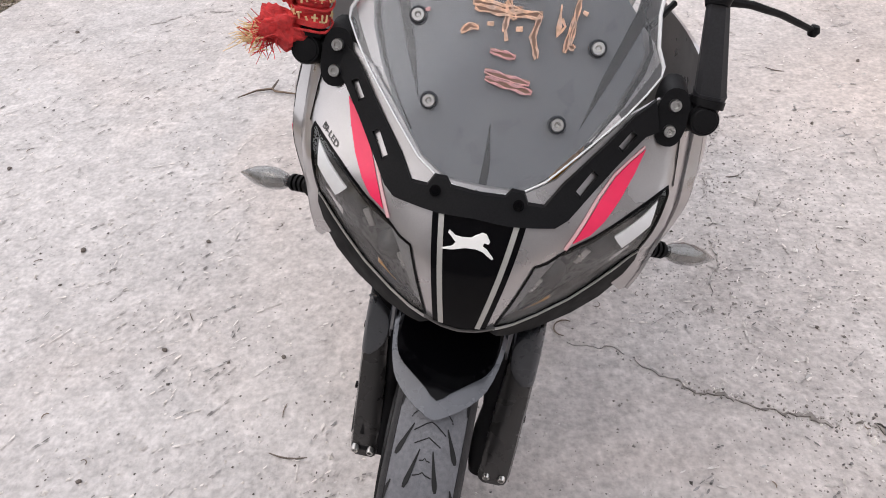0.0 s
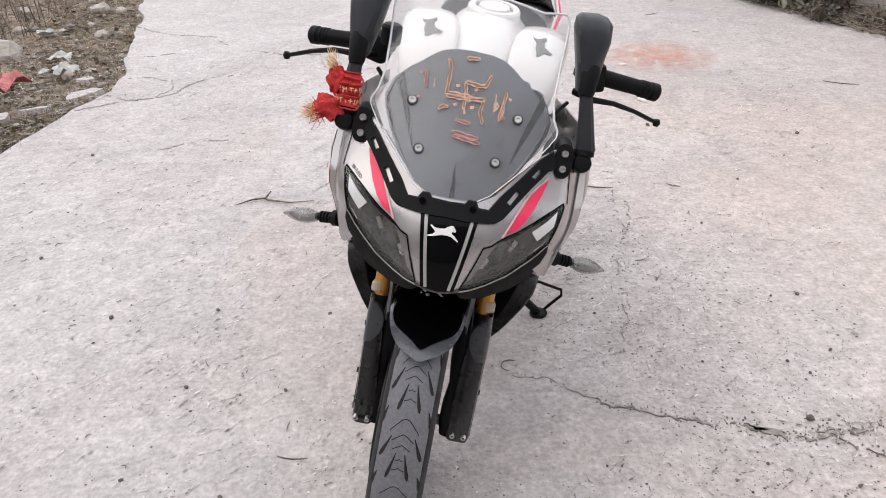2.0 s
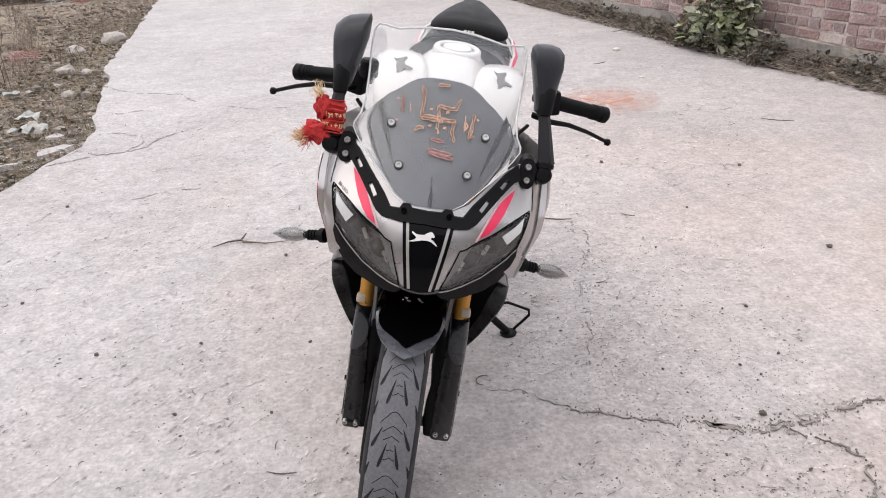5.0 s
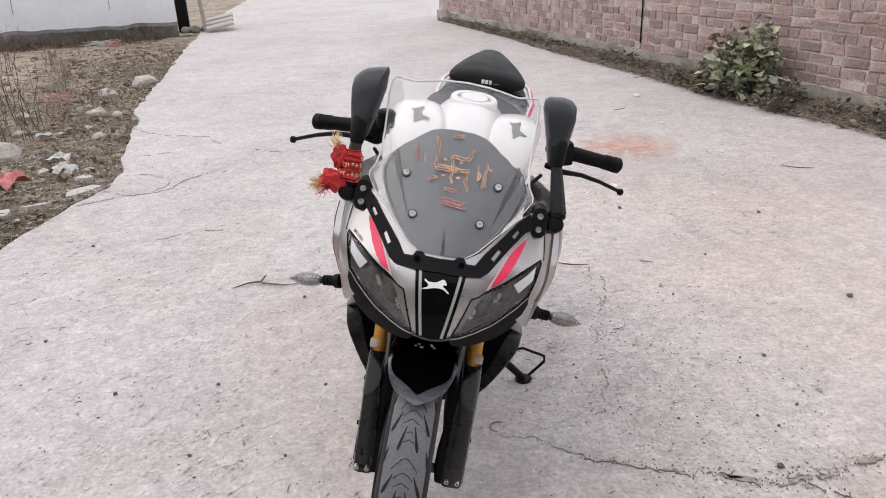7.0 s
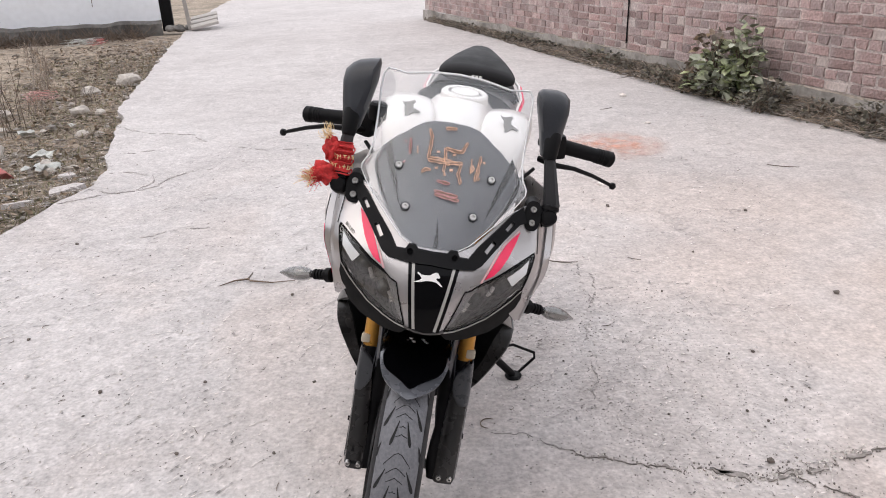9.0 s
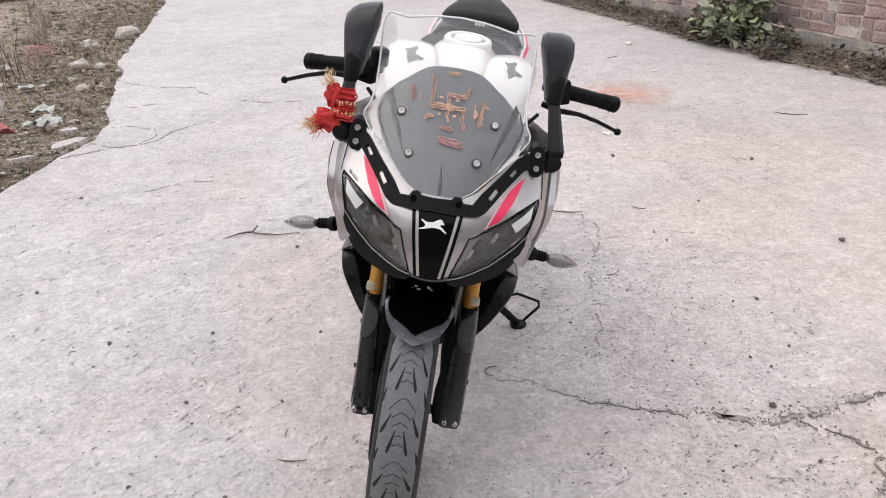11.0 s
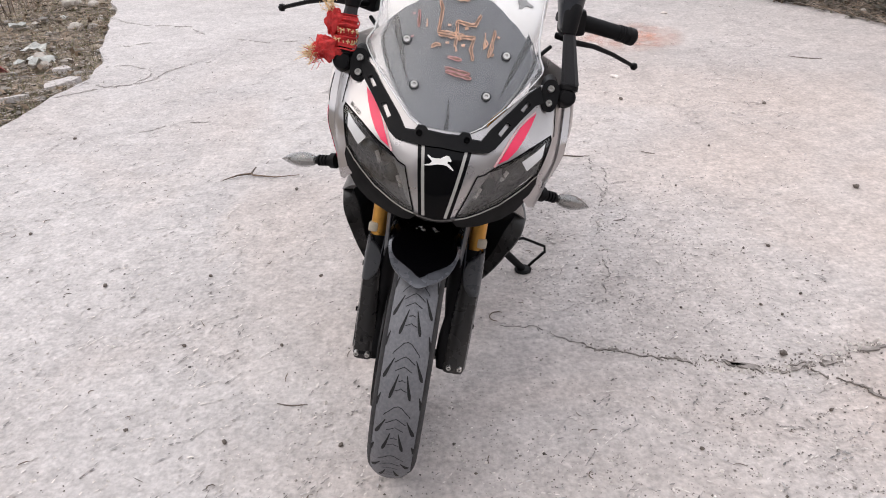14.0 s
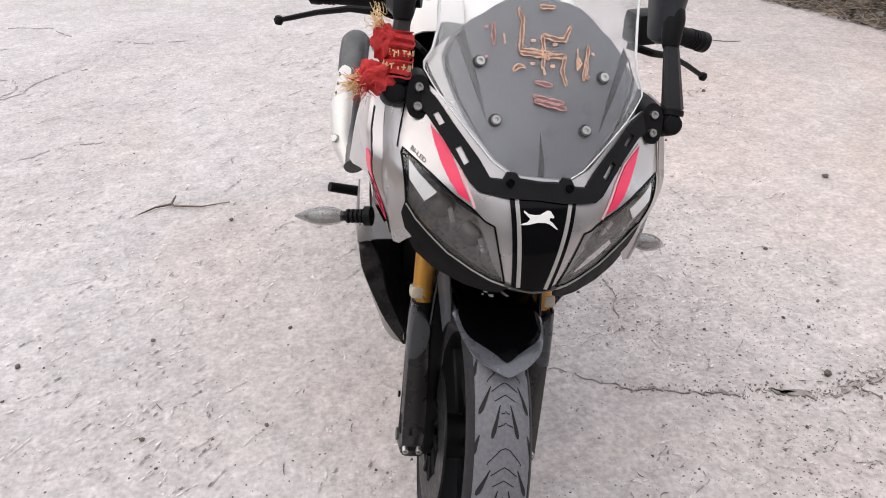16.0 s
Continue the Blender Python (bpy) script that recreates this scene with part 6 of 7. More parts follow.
for (x0, y0), (x1, y1) in (((1.98, 5.77), (2.11, 5.83)), ((2.52, 3.89), (2.69, 3.79)), ((2.59, 7.18), (2.76, 7.3)), ((1.171, 2.587), (1.226, 2.55)), ((0.784, 2.617), (0.928, 2.568)), ((0.858, 1.944), (0.900, 1.950)), ((-0.34, 1.045), (-0.255, 1.03))):
    bm = bmesh.new()
    L_ = math.dist((x0, y0), (x1, y1))
    straw_mesh(bm, ((x0 + x1) / 2, (y0 + y1) / 2, 0.002), L_, math.atan2(y1 - y0, x1 - x0), 0.35, 0.003 if L_ > 0.11 else 0.002)
    thing("straw", bm, TWIG, "thin dry stalk lying on the concrete", "twig", "stalks on the road")
for x, y, w in ((2.35, 6.3, 0.05), (2.2, 5.2, 0.03), (1.45, 4.43, 0.03), (1.38, 3.72, 0.03)):
    bm = bmesh.new()
    rock(bm, (0, 0, 0), w, x * 5, 0.35)
    ob = thing("chip", bm, GRIT_PALE, "pale flat chip of stone on the road", "stone", "chips on the road", smooth=False)
    ob.location = (x, y, w * 0.2)
curl = tube([(0.320 + 0.026 * math.cos(a), 1.372 + 0.026 * math.sin(a), 0.006) for a in [0.9 + 0.45 * k for k in range(9)]], [0.0010, 0.0016, 0.0018, 0.0018, 0.0018, 0.0018, 0.0018, 0.0016, 0.0010], 6)
thing("curled_fibre", curl, TWIG, "small curled dry fibre lying on the concrete", "twig")
p_, f_ = plane_mesh([(0.42 * math.cos(2 * math.pi * k / 24), 0.5 * math.sin(2 * math.pi * k / 24)) for k in range(24)], 0.1)
powder = thing("powder_patch", solid([(x, y, 0.006) for x, y in p_], [(x, y, 0.0045) for x, y in p_], f_), powder_material(), "faint orange powder spilt on the concrete", "powder", kind="stuff", smooth=False)
powder.location = (1.72, 4.60, 0.002)
powder.visible_shadow = False

# ---- left verge: rubble, dry weeds, scraps ----
vr = random.Random(5)


def left_edge(y):
    return float(np.interp(y, [p[1] for p in ROAD_LEFT], [p[0] for p in ROAD_LEFT]))


for k, (x, y, size) in enumerate([(-3.05, 5.5, 0.17), (-2.86, 8.77, 0.14), (-3.09, 8.18, 0.11), (-2.84, 7.06, 0.10), (-2.62, 7.0, 0.07), (-2.34, 4.95, 0.06), (-2.42, 5.1, 0.07), (-2.2, 5.0, 0.05), (-2.5, 6.1, 0.06), (-3.6, 7.2, 0.07), (-3.3, 6.4, 0.06), (-2.9, 6.3, 0.05)]):
    rock_thing((x, y, -0.05 + size * 0.35), size, k * 2.1)
for k, (x, y, w, d_, a) in enumerate([(-2.00, 4.40, 0.15, 0.09, 20), (-2.18, 4.15, 0.10, 0.05, 30), (-2.34, 4.02, 0.07, 0.05, 15), (-2.1, 4.75, 0.10, 0.07, -10)]):
    outl = [(w * math.cos(b) * vr.uniform(0.55, 1.15), d_ * math.sin(b) * vr.uniform(0.55, 1.15)) for b in [2 * math.pi * i / 6 for i in range(6)]]
    p_, f_ = plane_mesh(outl, 0.08)
    ob = thing("slab_fragment", solid([(px_, py_, 0.004 + 0.006 * noise.noise(Vector((px_ * 20, py_ * 20, a)))) for px_, py_ in p_], [(px_ * 1.02, py_ * 1.02, -0.03) for px_, py_ in p_], f_), CONCRETE, "broken flat piece of concrete at the road edge", "rubble", "slab pieces", smooth=False)
    ob.matrix_world = pose(x - 0.06, y, -0.012, vr.uniform(-9, 9), vr.uniform(-9, 4), a)
for label, mat_, many, wide, big, seed_ in (("loose clods of dry soil over the verge", SOIL, 420, 1.3, 1.0, 61), ("dark damp clods over the verge", LEAF_SOIL, 520, 1.2, 1.0, 62)):
    q = random.Random(seed_)
    bm = bmesh.new()
    for _ in range(many):
        y = 2.6 + 10.4 * q.random() ** 1.35
        x = left_edge(y) - abs(q.gauss(0, wide)) + 0.02
        s_ = (0.010 + 0.055 * q.random() ** 2.2) * big
        made = bmesh.ops.create_icosphere(bm, subdivisions=1, radius=s_)["verts"]
        k = q.random() * 9
        for v in made:
            n = 1 + 0.5 * noise.noise(v.co * (1.5 / s_) + Vector((k, 0, 0)))
            v.co = Vector((v.co.x * n * 1.2, v.co.y * n, v.co.z * n * 0.42)) + Vector((x, y, -0.06 + s_ * 0.12))
    thing("clods", bm, mat_, label, "soil", kind="stuff", smooth=False)
bm = bmesh.new()
for _ in range(420):
    y = 3.0 + 10 * vr.random() ** 1.5
    x = left_edge(y) - abs(vr.gauss(0, 0.65)) + 0.03
    s_ = vr.uniform(0.008, 0.034) * (1.7 if vr.random() < 0.1 else 1)
    made = bmesh.ops.create_icosphere(bm, subdivisions=1, radius=s_)["verts"]
    q = vr.random() * 9
    for v in made:
        n = 1 + 0.4 * noise.noise(v.co * (1.5 / s_) + Vector((q, 0, 0)))
        v.co = Vector((v.co.x * n, v.co.y * n * 0.8, v.co.z * n * 0.55)) + Vector((x, y, -0.045 + s_ * 0.3))
thing("rubble", bm, STONE, "loose rubble and gravel along the verge", "rubble", kind="stuff", smooth=False)
bm = bmesh.new()
for _ in range(3800):
    y = 2.6 + 11 * vr.random() ** 1.3
    x = left_edge(y) - abs(vr.gauss(0, 1.1)) - 0.05
    straw_mesh(bm, (x, y, -0.05 + vr.random() * 0.03), vr.uniform(0.04, 0.20), vr.uniform(0, 3.14), vr.uniform(-1.5, 1.5), vr.uniform(0.0015, 0.004), 0.01)
thing("dry_litter", bm, DRY, "dry stalks lying over the verge", "litter", kind="stuff")
bm = bmesh.new()
for _ in range(7500):
    y = 2.2 + 9 * vr.random() ** 1.4
    x = left_edge(y) - 0.02 - abs(vr.gauss(0, 0.9)) * (0.5 if y < 4.2 else 1)
    h_ = vr.uniform(0.02, 0.07)
    a, b = vr.uniform(0, 6.28), vr.gauss(0, 0.03)
    w = 0.003
    p = Vector((x, y, -0.06))
    t_ = p + Vector((b, vr.gauss(0, 0.03), h_ + 0.02))
    bm.faces.new((bm.verts.new(p + Vector((w * math.cos(a), w * math.sin(a), 0))), bm.verts.new(p - Vector((w * math.cos(a), w * math.sin(a), 0))), bm.verts.new(t_)))
q = random.Random(91)
dead = bmesh.new()
for _ in range(4200):
    y = 2.6 + 10 * q.random() ** 1.3
    x = left_edge(y) - 0.04 - abs(q.gauss(0, 1.1))
    way, up = Vector((q.gauss(0, 1), q.gauss(0, 1), q.gauss(0, 0.3))), Vector((q.gauss(0, 0.4), q.gauss(0, 0.4), 1))
    s_ = way.cross(up).normalized() * 0.4
    w_ = way.normalized() * q.uniform(0.02, 0.06)
    at = Vector((x, y, -0.045 + 0.02 * q.random()))
    k = w_.length
    dead.faces.new([dead.verts.new(p) for p in (at, at + w_ * 0.5 + s_ * k, at + w_ + Vector((0, 0, 0.3 * k)), at + w_ * 0.5 - s_ * k + Vector((0, 0, 0.2 * k)))])
thing("dead_leaves", dead, DEAD_LEAF, "dead brown leaves blown over the verge", "litter", kind="stuff", smooth=False)
thing("grass", bm, GRASS, "sparse dull grass on the verge", "grass", kind="stuff", smooth=False)


# dark brush and dead stalks heaped against the foot of the white wall
q = random.Random(77)
bm = bmesh.new()
for _ in range(2400):
    t = q.random()
    x = LEFT_A.x + (LEFT_B.x - LEFT_A.x) * (0.25 + 0.73 * t)
    y = LEFT_A.y + (LEFT_B.y - LEFT_A.y) * (0.25 + 0.73 * t) - 0.12 - abs(q.gauss(0, 0.28))
    a = q.uniform(0, 6.28)
    p = Vector((x, y, -0.06))
    d_ = Vector((math.cos(a) * q.uniform(0.3, 1.4), math.sin(a) * q.uniform(0.3, 1.4), q.uniform(0.2, 1.0))).normalized()
    tube([p, p + d_ * q.uniform(0.08, 0.34)], [0.007, 0.003], 3, bm)
thing("dry_brush", bm, TWIG, "dark dry brush along the white wall's foot", "brush", kind="stuff")


def dry_weed(at, height, stems, seed, label="bare dry weed stems", mat_=TWIG):
    q = random.Random(seed)
    bm = bmesh.new()
    for _ in range(stems):
        p = Vector((q.gauss(0, 0.07), q.gauss(0, 0.07), -0.07))
        h_ = height * q.uniform(0.6, 1.1)
        lean = Vector((q.gauss(0, 0.16), q.gauss(0, 0.16), 1))
        pts = [p + lean * h_ * t + Vector((q.gauss(0, 0.012), q.gauss(0, 0.012), 0)) for t in (0, 0.35, 0.7, 1)]
        tube(pts, [0.0042, 0.0035, 0.0026, 0.0012], 4, bm)
        for _ in range(3):
            k = q.uniform(0.35, 0.95)
            b = p + lean * h_ * k
            tube([b, b + Vector((q.gauss(0, 0.06), q.gauss(0, 0.06), q.uniform(0.04, 0.12)))], [0.002, 0.0009], 4, bm)
    ob = thing("dry_weed", bm, mat_, label, "weed", "dry weeds on the verge")
    ob.location = at
    return ob


for k, (x, y, h_, n) in enumerate([(-3.45, 8.3, 0.62, 1), (-3.35, 6.7, 0.5, 8), (-3.6, 6.3, 0.55, 9), (-3.9, 7.0, 0.6, 9), (-4.1, 7.9, 0.6, 8), (-3.15, 6.1, 0.4, 6), (-3.5, 5.7, 0.5, 8), (-4.6, 8.6, 0.6, 8), (-4.4, 7.2, 0.65, 8), (-5.2, 9.5, 0.6, 7), (-3.0, 7.6, 0.22, 6), (-5.3, 10.8, 0.5, 7), (-3.3, 5.0, 0.45, 7), (-3.55, 6.0, 0.62, 8), (-3.75, 6.6, 0.7, 8), (-3.95, 6.3, 0.62, 7), (-4.2, 7.4, 0.75, 8), (-3.4, 5.35, 0.55, 7)]):
    dry_weed((x, y, 0), h_ * (1.35 if x < -3.3 else 1.0), n, 40 + k)
for k, (x, y, h_, n) in enumerate([(-3.45, 6.1, 0.30, 26), (-3.8, 6.9, 0.34, 28), (-4.1, 7.6, 0.34, 26), (-3.3, 7.2, 0.22, 20), (-4.5, 8.2, 0.36, 26), (-3.7, 8.4, 0.26, 22), (-4.9, 9.2, 0.34, 24), (-4.2, 9.8, 0.26, 22), (-5.6, 10.4, 0.34, 24), (-3.5, 5.4, 0.26, 22), (-4.9, 11.3, 0.28, 22), (-3.1, 9.4, 0.16, 18)]):
    dry_weed((x, y, 0), h_, n, 140 + k, "tuft of pale dry grass stems", DRY)


def scrap(at, size, mat, label, seed):
    q = random.Random(seed)
    bm = bmesh.new()
    n = 5
    g_ = [[bm.verts.new((size * (i / (n - 1) - 0.5) * 1.3, size * (j / (n - 1) - 0.5), 0.42 * size * q.random())) for j in range(n)] for i in range(n)]
    for i in range(n - 1):
        for j in range(n - 1):
            bm.faces.new((g_[i][j], g_[i + 1][j], g_[i + 1][j + 1], g_[i][j + 1]))
    ob = thing("plastic_scrap", bm, mat, label, "litter", "scraps on the verge", smooth=False)
    ob.modifiers.new("thickness", "SOLIDIFY").thickness = 0.003
    ob.matrix_world = pose(*at, 0, 0, q.uniform(0, 180))


scrap((-2.68, 4.72, -0.04), 0.21, FOIL_RED, "crumpled red plastic scrap in the dirt", 1)
scrap((-2.55, 5.36, -0.03), 0.13, SCRAP, "crumpled pale plastic scrap in the dirt", 2)
scrap((-2.36, 4.98, -0.03), 0.13, SCRAP, "crumpled pale plastic scrap in the dirt", 3)
scrap((-2.50, 5.0, -0.03), 0.10, SCRAP, "crumpled pale plastic scrap in the dirt", 4)
scrap((-3.0, 6.2, -0.03), 0.10, SCRAP, "crumpled pale plastic scrap in the dirt", 5)
scrap((-2.72, 6.48, -0.03), 0.06, SCRAP, "crumpled pale plastic scrap in the dirt", 6)
for (x, y, w, mat, seed) in ((-3.5, 7.85, 0.24, TUFT, 8), (-4.75, 12.9, 0.42, SCRAP, 9), (-4.5, 12.9, 0.2, FOIL_RED, 10)):
    q = random.Random(seed)
    bm = bmesh.new()
    for _ in range(46):
        a = q.uniform(0, 6.28)
        straw_mesh(bm, (x + q.gauss(0, w * 0.3), y + q.gauss(0, w * 0.3), -0.04 + q.random() * 0.10), q.uniform(0.4, 1.0) * w, a, q.uniform(-1, 1), 0.004, 0.01)
    thing("fibre_tuft", bm, mat, "tangle of faded plastic fibres in the dirt", "litter", "scraps on the verge")

# ---- foot of the brick wall: litter strip and shrubs ----
strip = [(1.06, 14.2), (1.44, 12.9), (1.66, 12.1), (2.00, 10.6), (2.29, 9.09), (2.70, 7.48), (2.88, 6.74), (3.13, 5.69), (3.31, 5.18), (3.54, 4.45), (3.72, 3.6), (3.92, 2.5)]
bm = bmesh.new()
prev = None
for i, (x, y) in enumerate(dense(strip, 0.06, closed=False)):
    wall_x = WALL_A.x + (y - WALL_A.y) * (WALL_B.x - WALL_A.x) / (WALL_B.y - WALL_A.y) - 0.02
    row = []
    for k in range(6):
        t = k / 5
        px_ = (x + 0.10 * noise.noise(Vector((x * 3, y * 3, 0))) + 0.07 * noise.noise(Vector((x * 11, y * 11, 4)))) * (1 - t) + wall_x * t
        z = 0.003 + 0.095 * t + (0.02 * noise.noise(Vector((px_ * 6, y * 6, 0))) + 0.01) * min(1, 4 * t)
        row.append(bm.verts.new((px_, y, z if k else -0.01)))
    if prev:
        for k in range(5):
            bm.faces.new((prev[k], prev[k + 1], row[k + 1], row[k]))
    prev = row
thing("verge_east", bm, LEAF_SOIL, "strip of soil and leaf litter at the wall's foot", "verge", kind="structure")


def strip_place(q, near=1.0):
    y = 3.2 + 10.5 * q.random() ** 1.3
    x0 = float(np.interp(y, [p[1] for p in strip[::-1]], [p[0] for p in strip[::-1]]))
    x1 = WALL_A.x + (y - WALL_A.y) * (WALL_B.x - WALL_A.x) / (WALL_B.y - WALL_A.y) - 0.03
    t = q.uniform(-0.18, 1.0)
    return x0 + (x1 - x0) * t, y, 0.01 + 0.085 * max(t, 0)


q = random.Random(17)
bm = bmesh.new()
for _ in range(4600):
    x, y, z = strip_place(q)
    L_ = q.uniform(0.04, 0.20)
    a = q.uniform(0, 6.28)
    d_ = Vector((math.cos(a), math.sin(a), q.uniform(-0.05, 0.42))) * L_
    p = Vector((x, y, z + 0.008))
    tube([p, p + d_ * 0.5 + Vector((q.gauss(0, 0.008), q.gauss(0, 0.008), 0.006)), p + d_], [0.0020, 0.0016, 0.0007], 4, bm)
thing("dry_stalks", bm, DRY, "dry stalks heaped along the wall's foot", "litter", kind="stuff")


def leaf_into(bm, at, size, way, up):
    """A broad pointed leaf, folded along its midrib."""
    way, up = way.normalized(), up.normalized()
    s_ = way.cross(up).normalized()
    up = s_.cross(way)
    mid = [at, at + way * size * 0.5 + up * size * 0.06, at + way * size]
    l_ = [at + way * size * 0.18 + s_ * size * 0.34 + up * size * 0.10, at + way * size * 0.55 + s_ * size * 0.36 + up * size * 0.12]
    r2 = [at + way * size * 0.18 - s_ * size * 0.34 + up * size * 0.10, at + way * size * 0.55 - s_ * size * 0.36 + up * size * 0.12]
    a, b, c = [bm.verts.new(p) for p in mid]
    l0, l1 = [bm.verts.new(p) for p in l_]
    r0, r1 = [bm.verts.new(p) for p in r2]
    for f in ((a, b, l0), (l0, b, l1), (l1, b, c), (a, r0, b), (r0, r1, b), (r1, c, b)):
        bm.faces.new(f)


def leaf_cloud(count, box_, size, seed):
    q = random.Random(seed)
    bm = bmesh.new()
    for _ in range(count):
        while True:
            p = Vector((q.uniform(-1, 1), q.uniform(-1, 1), q.uniform(0, 1)))
            lump = 1 + 0.45 * noise.noise(p * 2.2 + Vector((seed, 0, 0)))
            if (p.x ** 2 + p.y ** 2) ** 0.5 < math.sqrt(max(1.02 - p.z ** 1.6, 0)) * lump:
                break
        at = Vector((p.x * box_[0], p.y * box_[1], p.z * box_[2] + 0.02))
        way = Vector((p.x + q.gauss(0, 0.5), p.y + q.gauss(0, 0.5), q.gauss(0.05, 0.4)))
        leaf_into(bm, at, size * q.uniform(0.5, 1.25), way, Vector((q.gauss(0, 0.5), q.gauss(0, 0.5), 1)))
    return bm


def shrub(at, box_, count, size, seed, label, turn=0.0, mat=LEAF):
    bush = tagged(new("shrub"), label, "shrub", "plants at the wall's foot")
    bush.matrix_world = pose(*at, 0, 0, turn)
    part("crown", leaf_cloud(count, box_, size, seed), mat, bush, smooth=False)
    q = random.Random(seed)
    for _ in range(7):
        e = Vector((q.uniform(-0.7, 0.7) * box_[0], q.uniform(-0.7, 0.7) * box_[1], box_[2] * q.uniform(0.5, 0.95)))
        part("stem", tube([(q.gauss(0, 0.03), q.gauss(0, 0.03), -0.06), e * 0.5 + Vector((0, 0, 0.02)), e], [0.008, 0.006, 0.002], 6), TWIG, bush)


WALL_TURN = math.degrees(math.atan2(along.y, along.x))
shrub((3.15, 6.0, 0.03), (0.36, 0.20, 0.46), 400, 0.095, 31, "dense greyish green shrub growing against the brick wall", WALL_TURN)
shrub((3.25, 5.80, 0.10), (0.16, 0.12, 0.62), 190, 0.092, 32, "upright greyish green shoot against the brick wall", WALL_TURN)
shrub((3.12, 6.05, 0.02), (0.40, 0.22, 0.20), 320, 0.05, 41, "dead dark leaves under the shrub", WALL_TURN, LITTER)
shrub((3.12, 6.10, 0.36), (0.26, 0.12, 0.22), 60, 0.075, 43, "withered brown leaves at the shrub's top", WALL_TURN, DEAD_LEAF)
shrub((3.02, 6.30, 0.02), (0.26, 0.16, 0.26), 120, 0.06, 44, "half withered leaves at the shrub's side", WALL_TURN, DEAD_LEAF)
shrub((3.34, 5.42, 0.04), (0.17, 0.12, 0.22), 130, 0.05, 33, "low dark green weed by the wall", WALL_TURN, LITTER)
shrub((3.18, 5.36, 0.03), (0.22, 0.10, 0.12), 130, 0.04, 39, "low dark green weed by the wall", WALL_TURN, LITTER)
shrub((3.66, 4.55, 0.04), (0.26, 0.14, 0.16), 110, 0.045, 34, "low dark weed by the wall", WALL_TURN, LITTER)
shrub((2.72, 7.9, 0.04), (0.7, 0.08, 0.12), 220, 0.045, 35, "low dark weeds along the wall", WALL_TURN, LITTER)
shrub((2.20, 9.9, 0.03), (1.1, 0.06, 0.10), 200, 0.05, 36, "low dark weeds along the wall", WALL_TURN, LITTER)
shrub((1.66, 12.0, 0.02), (1.2, 0.05, 0.09), 130, 0.055, 37, "low dark weeds along the wall", WALL_TURN, LITTER)
shrub((3.50, 4.98, 0.04), (0.30, 0.12, 0.12), 80, 0.04, 38, "dry dark weeds along the wall", WALL_TURN, LITTER)
shrub((2.90, 6.75, 0.04), (0.40, 0.12, 0.14), 180, 0.04, 40, "dry dark weeds along the wall", WALL_TURN, LITTER)
shrub((3.9, 3.7, 0.04), (0.6, 0.14, 0.18), 260, 0.045, 42, "low dark weeds along the wall", WALL_TURN, LITTER)
q = random.Random(23)
bm = bmesh.new()
for _ in range(3600):
    x, y, z = strip_place(q)
    leaf_into(bm, Vector((x, y, z + 0.005)), q.uniform(0.02, 0.05), Vector((q.gauss(0, 1), q.gauss(0, 1), q.gauss(0, 0.3))), Vector((q.gauss(0, 0.4), q.gauss(0, 0.4), 1)))
thing("leaf_litter", bm, LITTER, "dead leaves heaped along the wall's foot", "litter", kind="stuff", smooth=False)
for k, (x, y, w) in enumerate([(3.30, 5.55, 0.06), (3.05, 6.3, 0.04), (3.68, 4.45, 0.05), (3.52, 4.75, 0.04), (2.52, 8.6, 0.04), (2.28, 9.5, 0.04)]):
    rock_thing((x, y, 0.035), w, 50 + k, "pale stone in the litter by the wall")

# ---- the bricks, nearest stretch one by one ----
wr = random.Random(9)
WALL_JOINT = 6.638


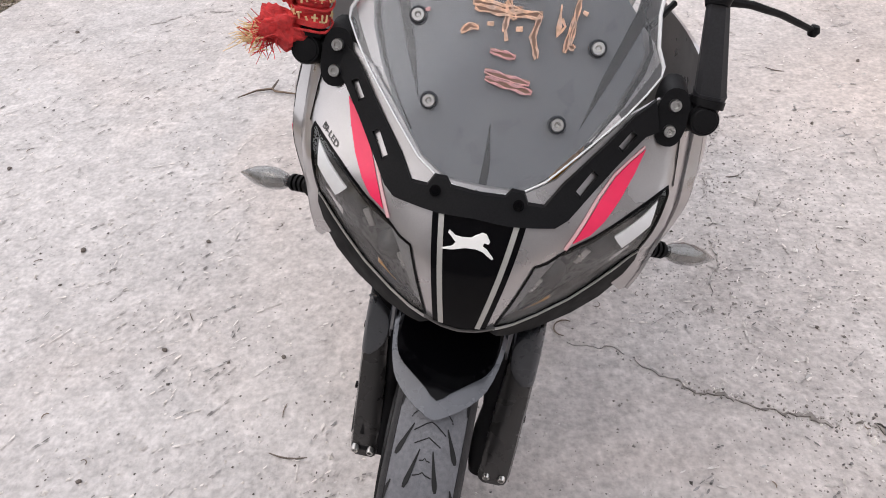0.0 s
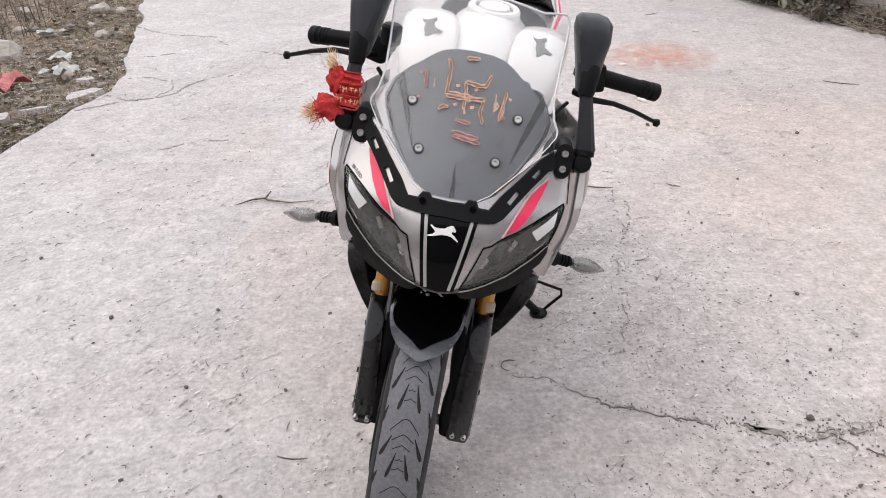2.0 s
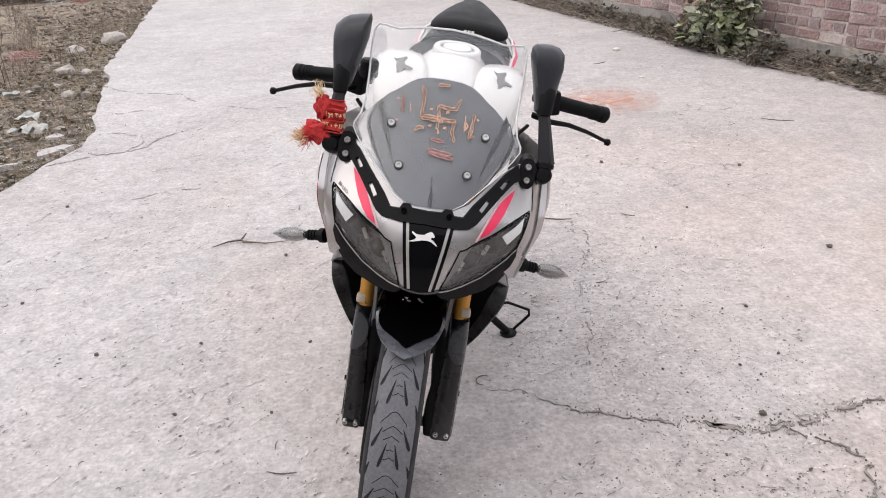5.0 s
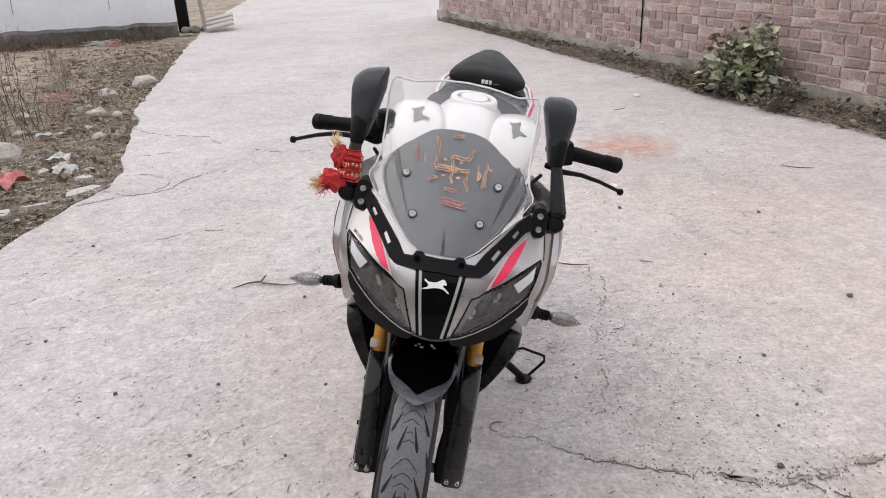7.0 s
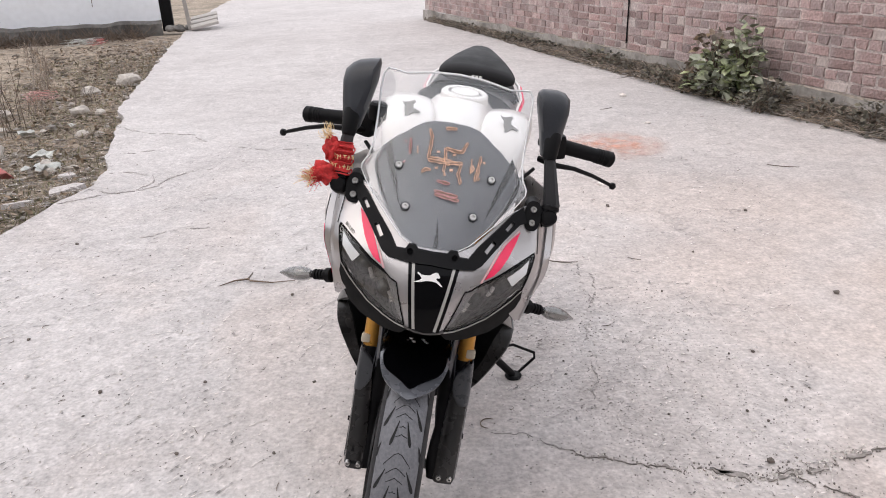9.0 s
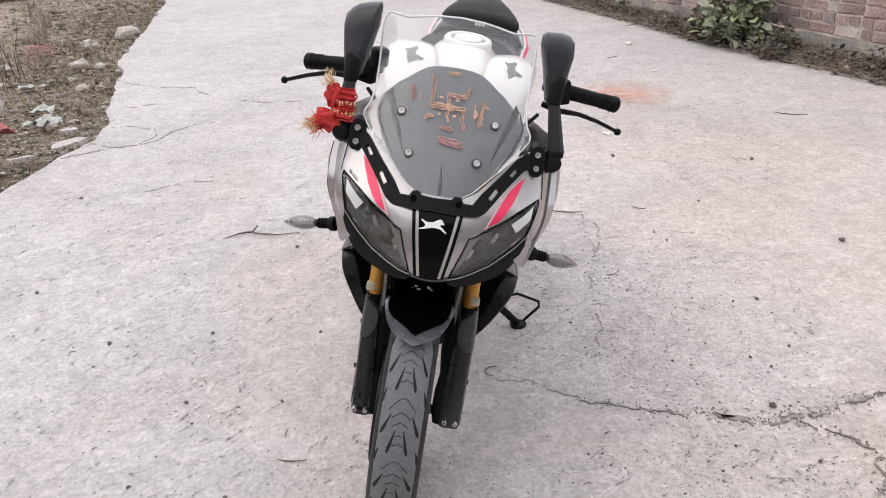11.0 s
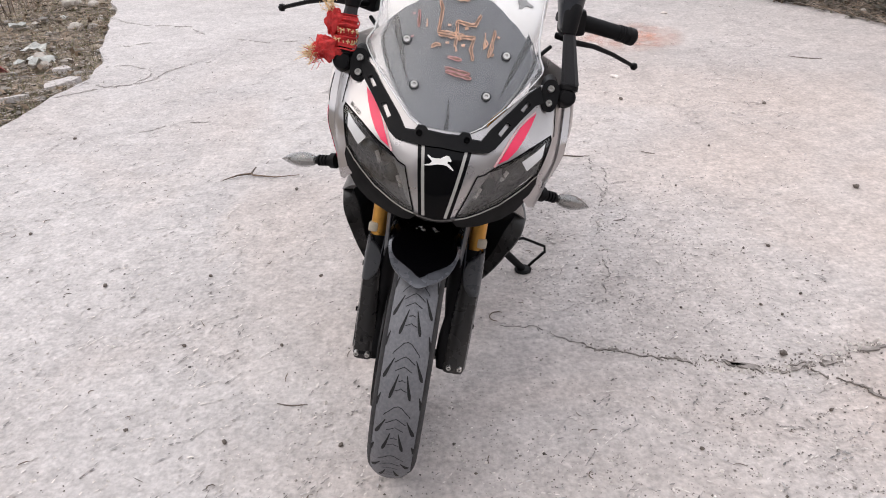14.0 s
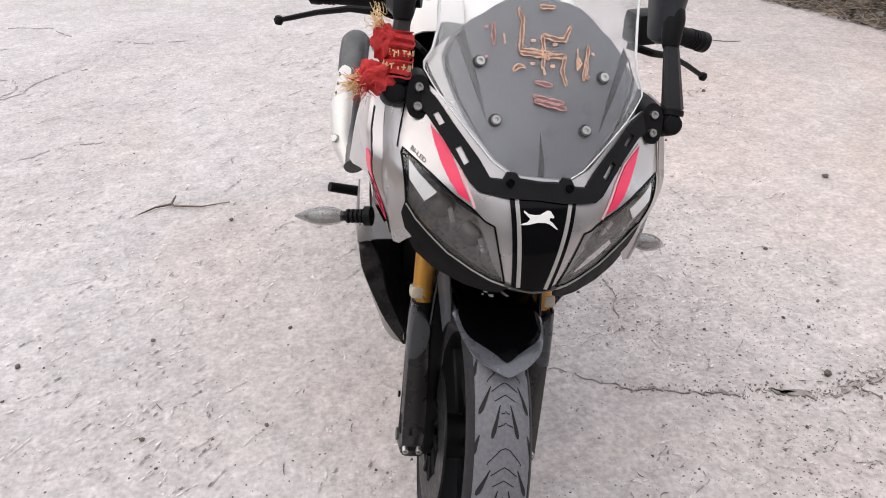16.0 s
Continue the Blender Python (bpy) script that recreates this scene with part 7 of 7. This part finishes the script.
def brick_mesh(length, seed):
    q = random.Random(seed)
    bm = box((length, 0.10, COURSE - JOINT + 0.002), (0, 0, 0), bevel=0.007, segments=1)
    for v in bm.verts:
        v.co += Vector((q.uniform(-0.010, 0.010), q.uniform(-0.005, 0.004), q.uniform(-0.008, 0.008)))
    return mesh_of("brick", bm, BRICK, smooth=False)


stretchers, headers = [brick_mesh(BRICK_L, k) for k in range(5)], [brick_mesh(0.108, 20 + k) for k in range(4)]
pale_s, pale_h = [m_.copy() for m_ in stretchers[:2]], [m_.copy() for m_ in headers[:2]]
for m_ in pale_s + pale_h:
    m_.materials[0] = PALE_BRICK
far = bmesh.new()
singles = 0
for c in range(int((TOP - BASE) / COURSE)):
    header = c % 3 == 1
    s = -0.06 if header else -0.115 * (c % 4 > 1)
    while s < LENGTH - 0.05:
        short = header or wr.random() < 0.18
        L_ = 0.108 if short else BRICK_L
        mid = s + L_ / 2
        z = BASE + COURSE * (c + 0.5)
        proud = -0.0525 + wr.uniform(-0.006, 0.004)
        if mid - L_ / 2 > 0 and not (abs(mid - WALL_JOINT) < 0.02 + 0.05 * (not short)):
            if c < 8 and 5.4 < mid < 11.0 and singles < 300:
                pale = wr.random() < 0.05
                ob = new("brick", wr.choice((pale_h if pale else headers) if short else (pale_s if pale else stretchers)))
                ob.parent = wall
                ob.matrix_local = pose(mid, proud, z, wr.uniform(-0.6, 0.6), wr.uniform(-0.8, 0.8), wr.uniform(-0.8, 0.8))
                singles += 1
            else:
                made = [far.verts.new((mid + a * L_ / 2, proud + b * 0.05, z + e * (COURSE - JOINT) / 2)) for a in (-1, 1) for b in (-1, 1) for e in (-1, 1)]
                for f in ((0, 1, 3, 2), (4, 6, 7, 5), (0, 4, 5, 1), (2, 3, 7, 6), (0, 2, 6, 4), (1, 5, 7, 3)):
                    far.faces.new([made[i] for i in f])
        s += L_ + JOINT
rest = part("brickwork", far, BRICK_FAR, wall, smooth=False)
tagged(rest, kind="stuff")
part("wall_crack", tube([(WALL_JOINT, 0.004, 0.26), (WALL_JOINT + 0.01, 0.004, 0.7), (WALL_JOINT - 0.005, 0.004, 1.3), (WALL_JOINT + 0.005, 0.004, 2.05)], 0.009, 5), MATT, wall, "dark vertical joint in the wall")
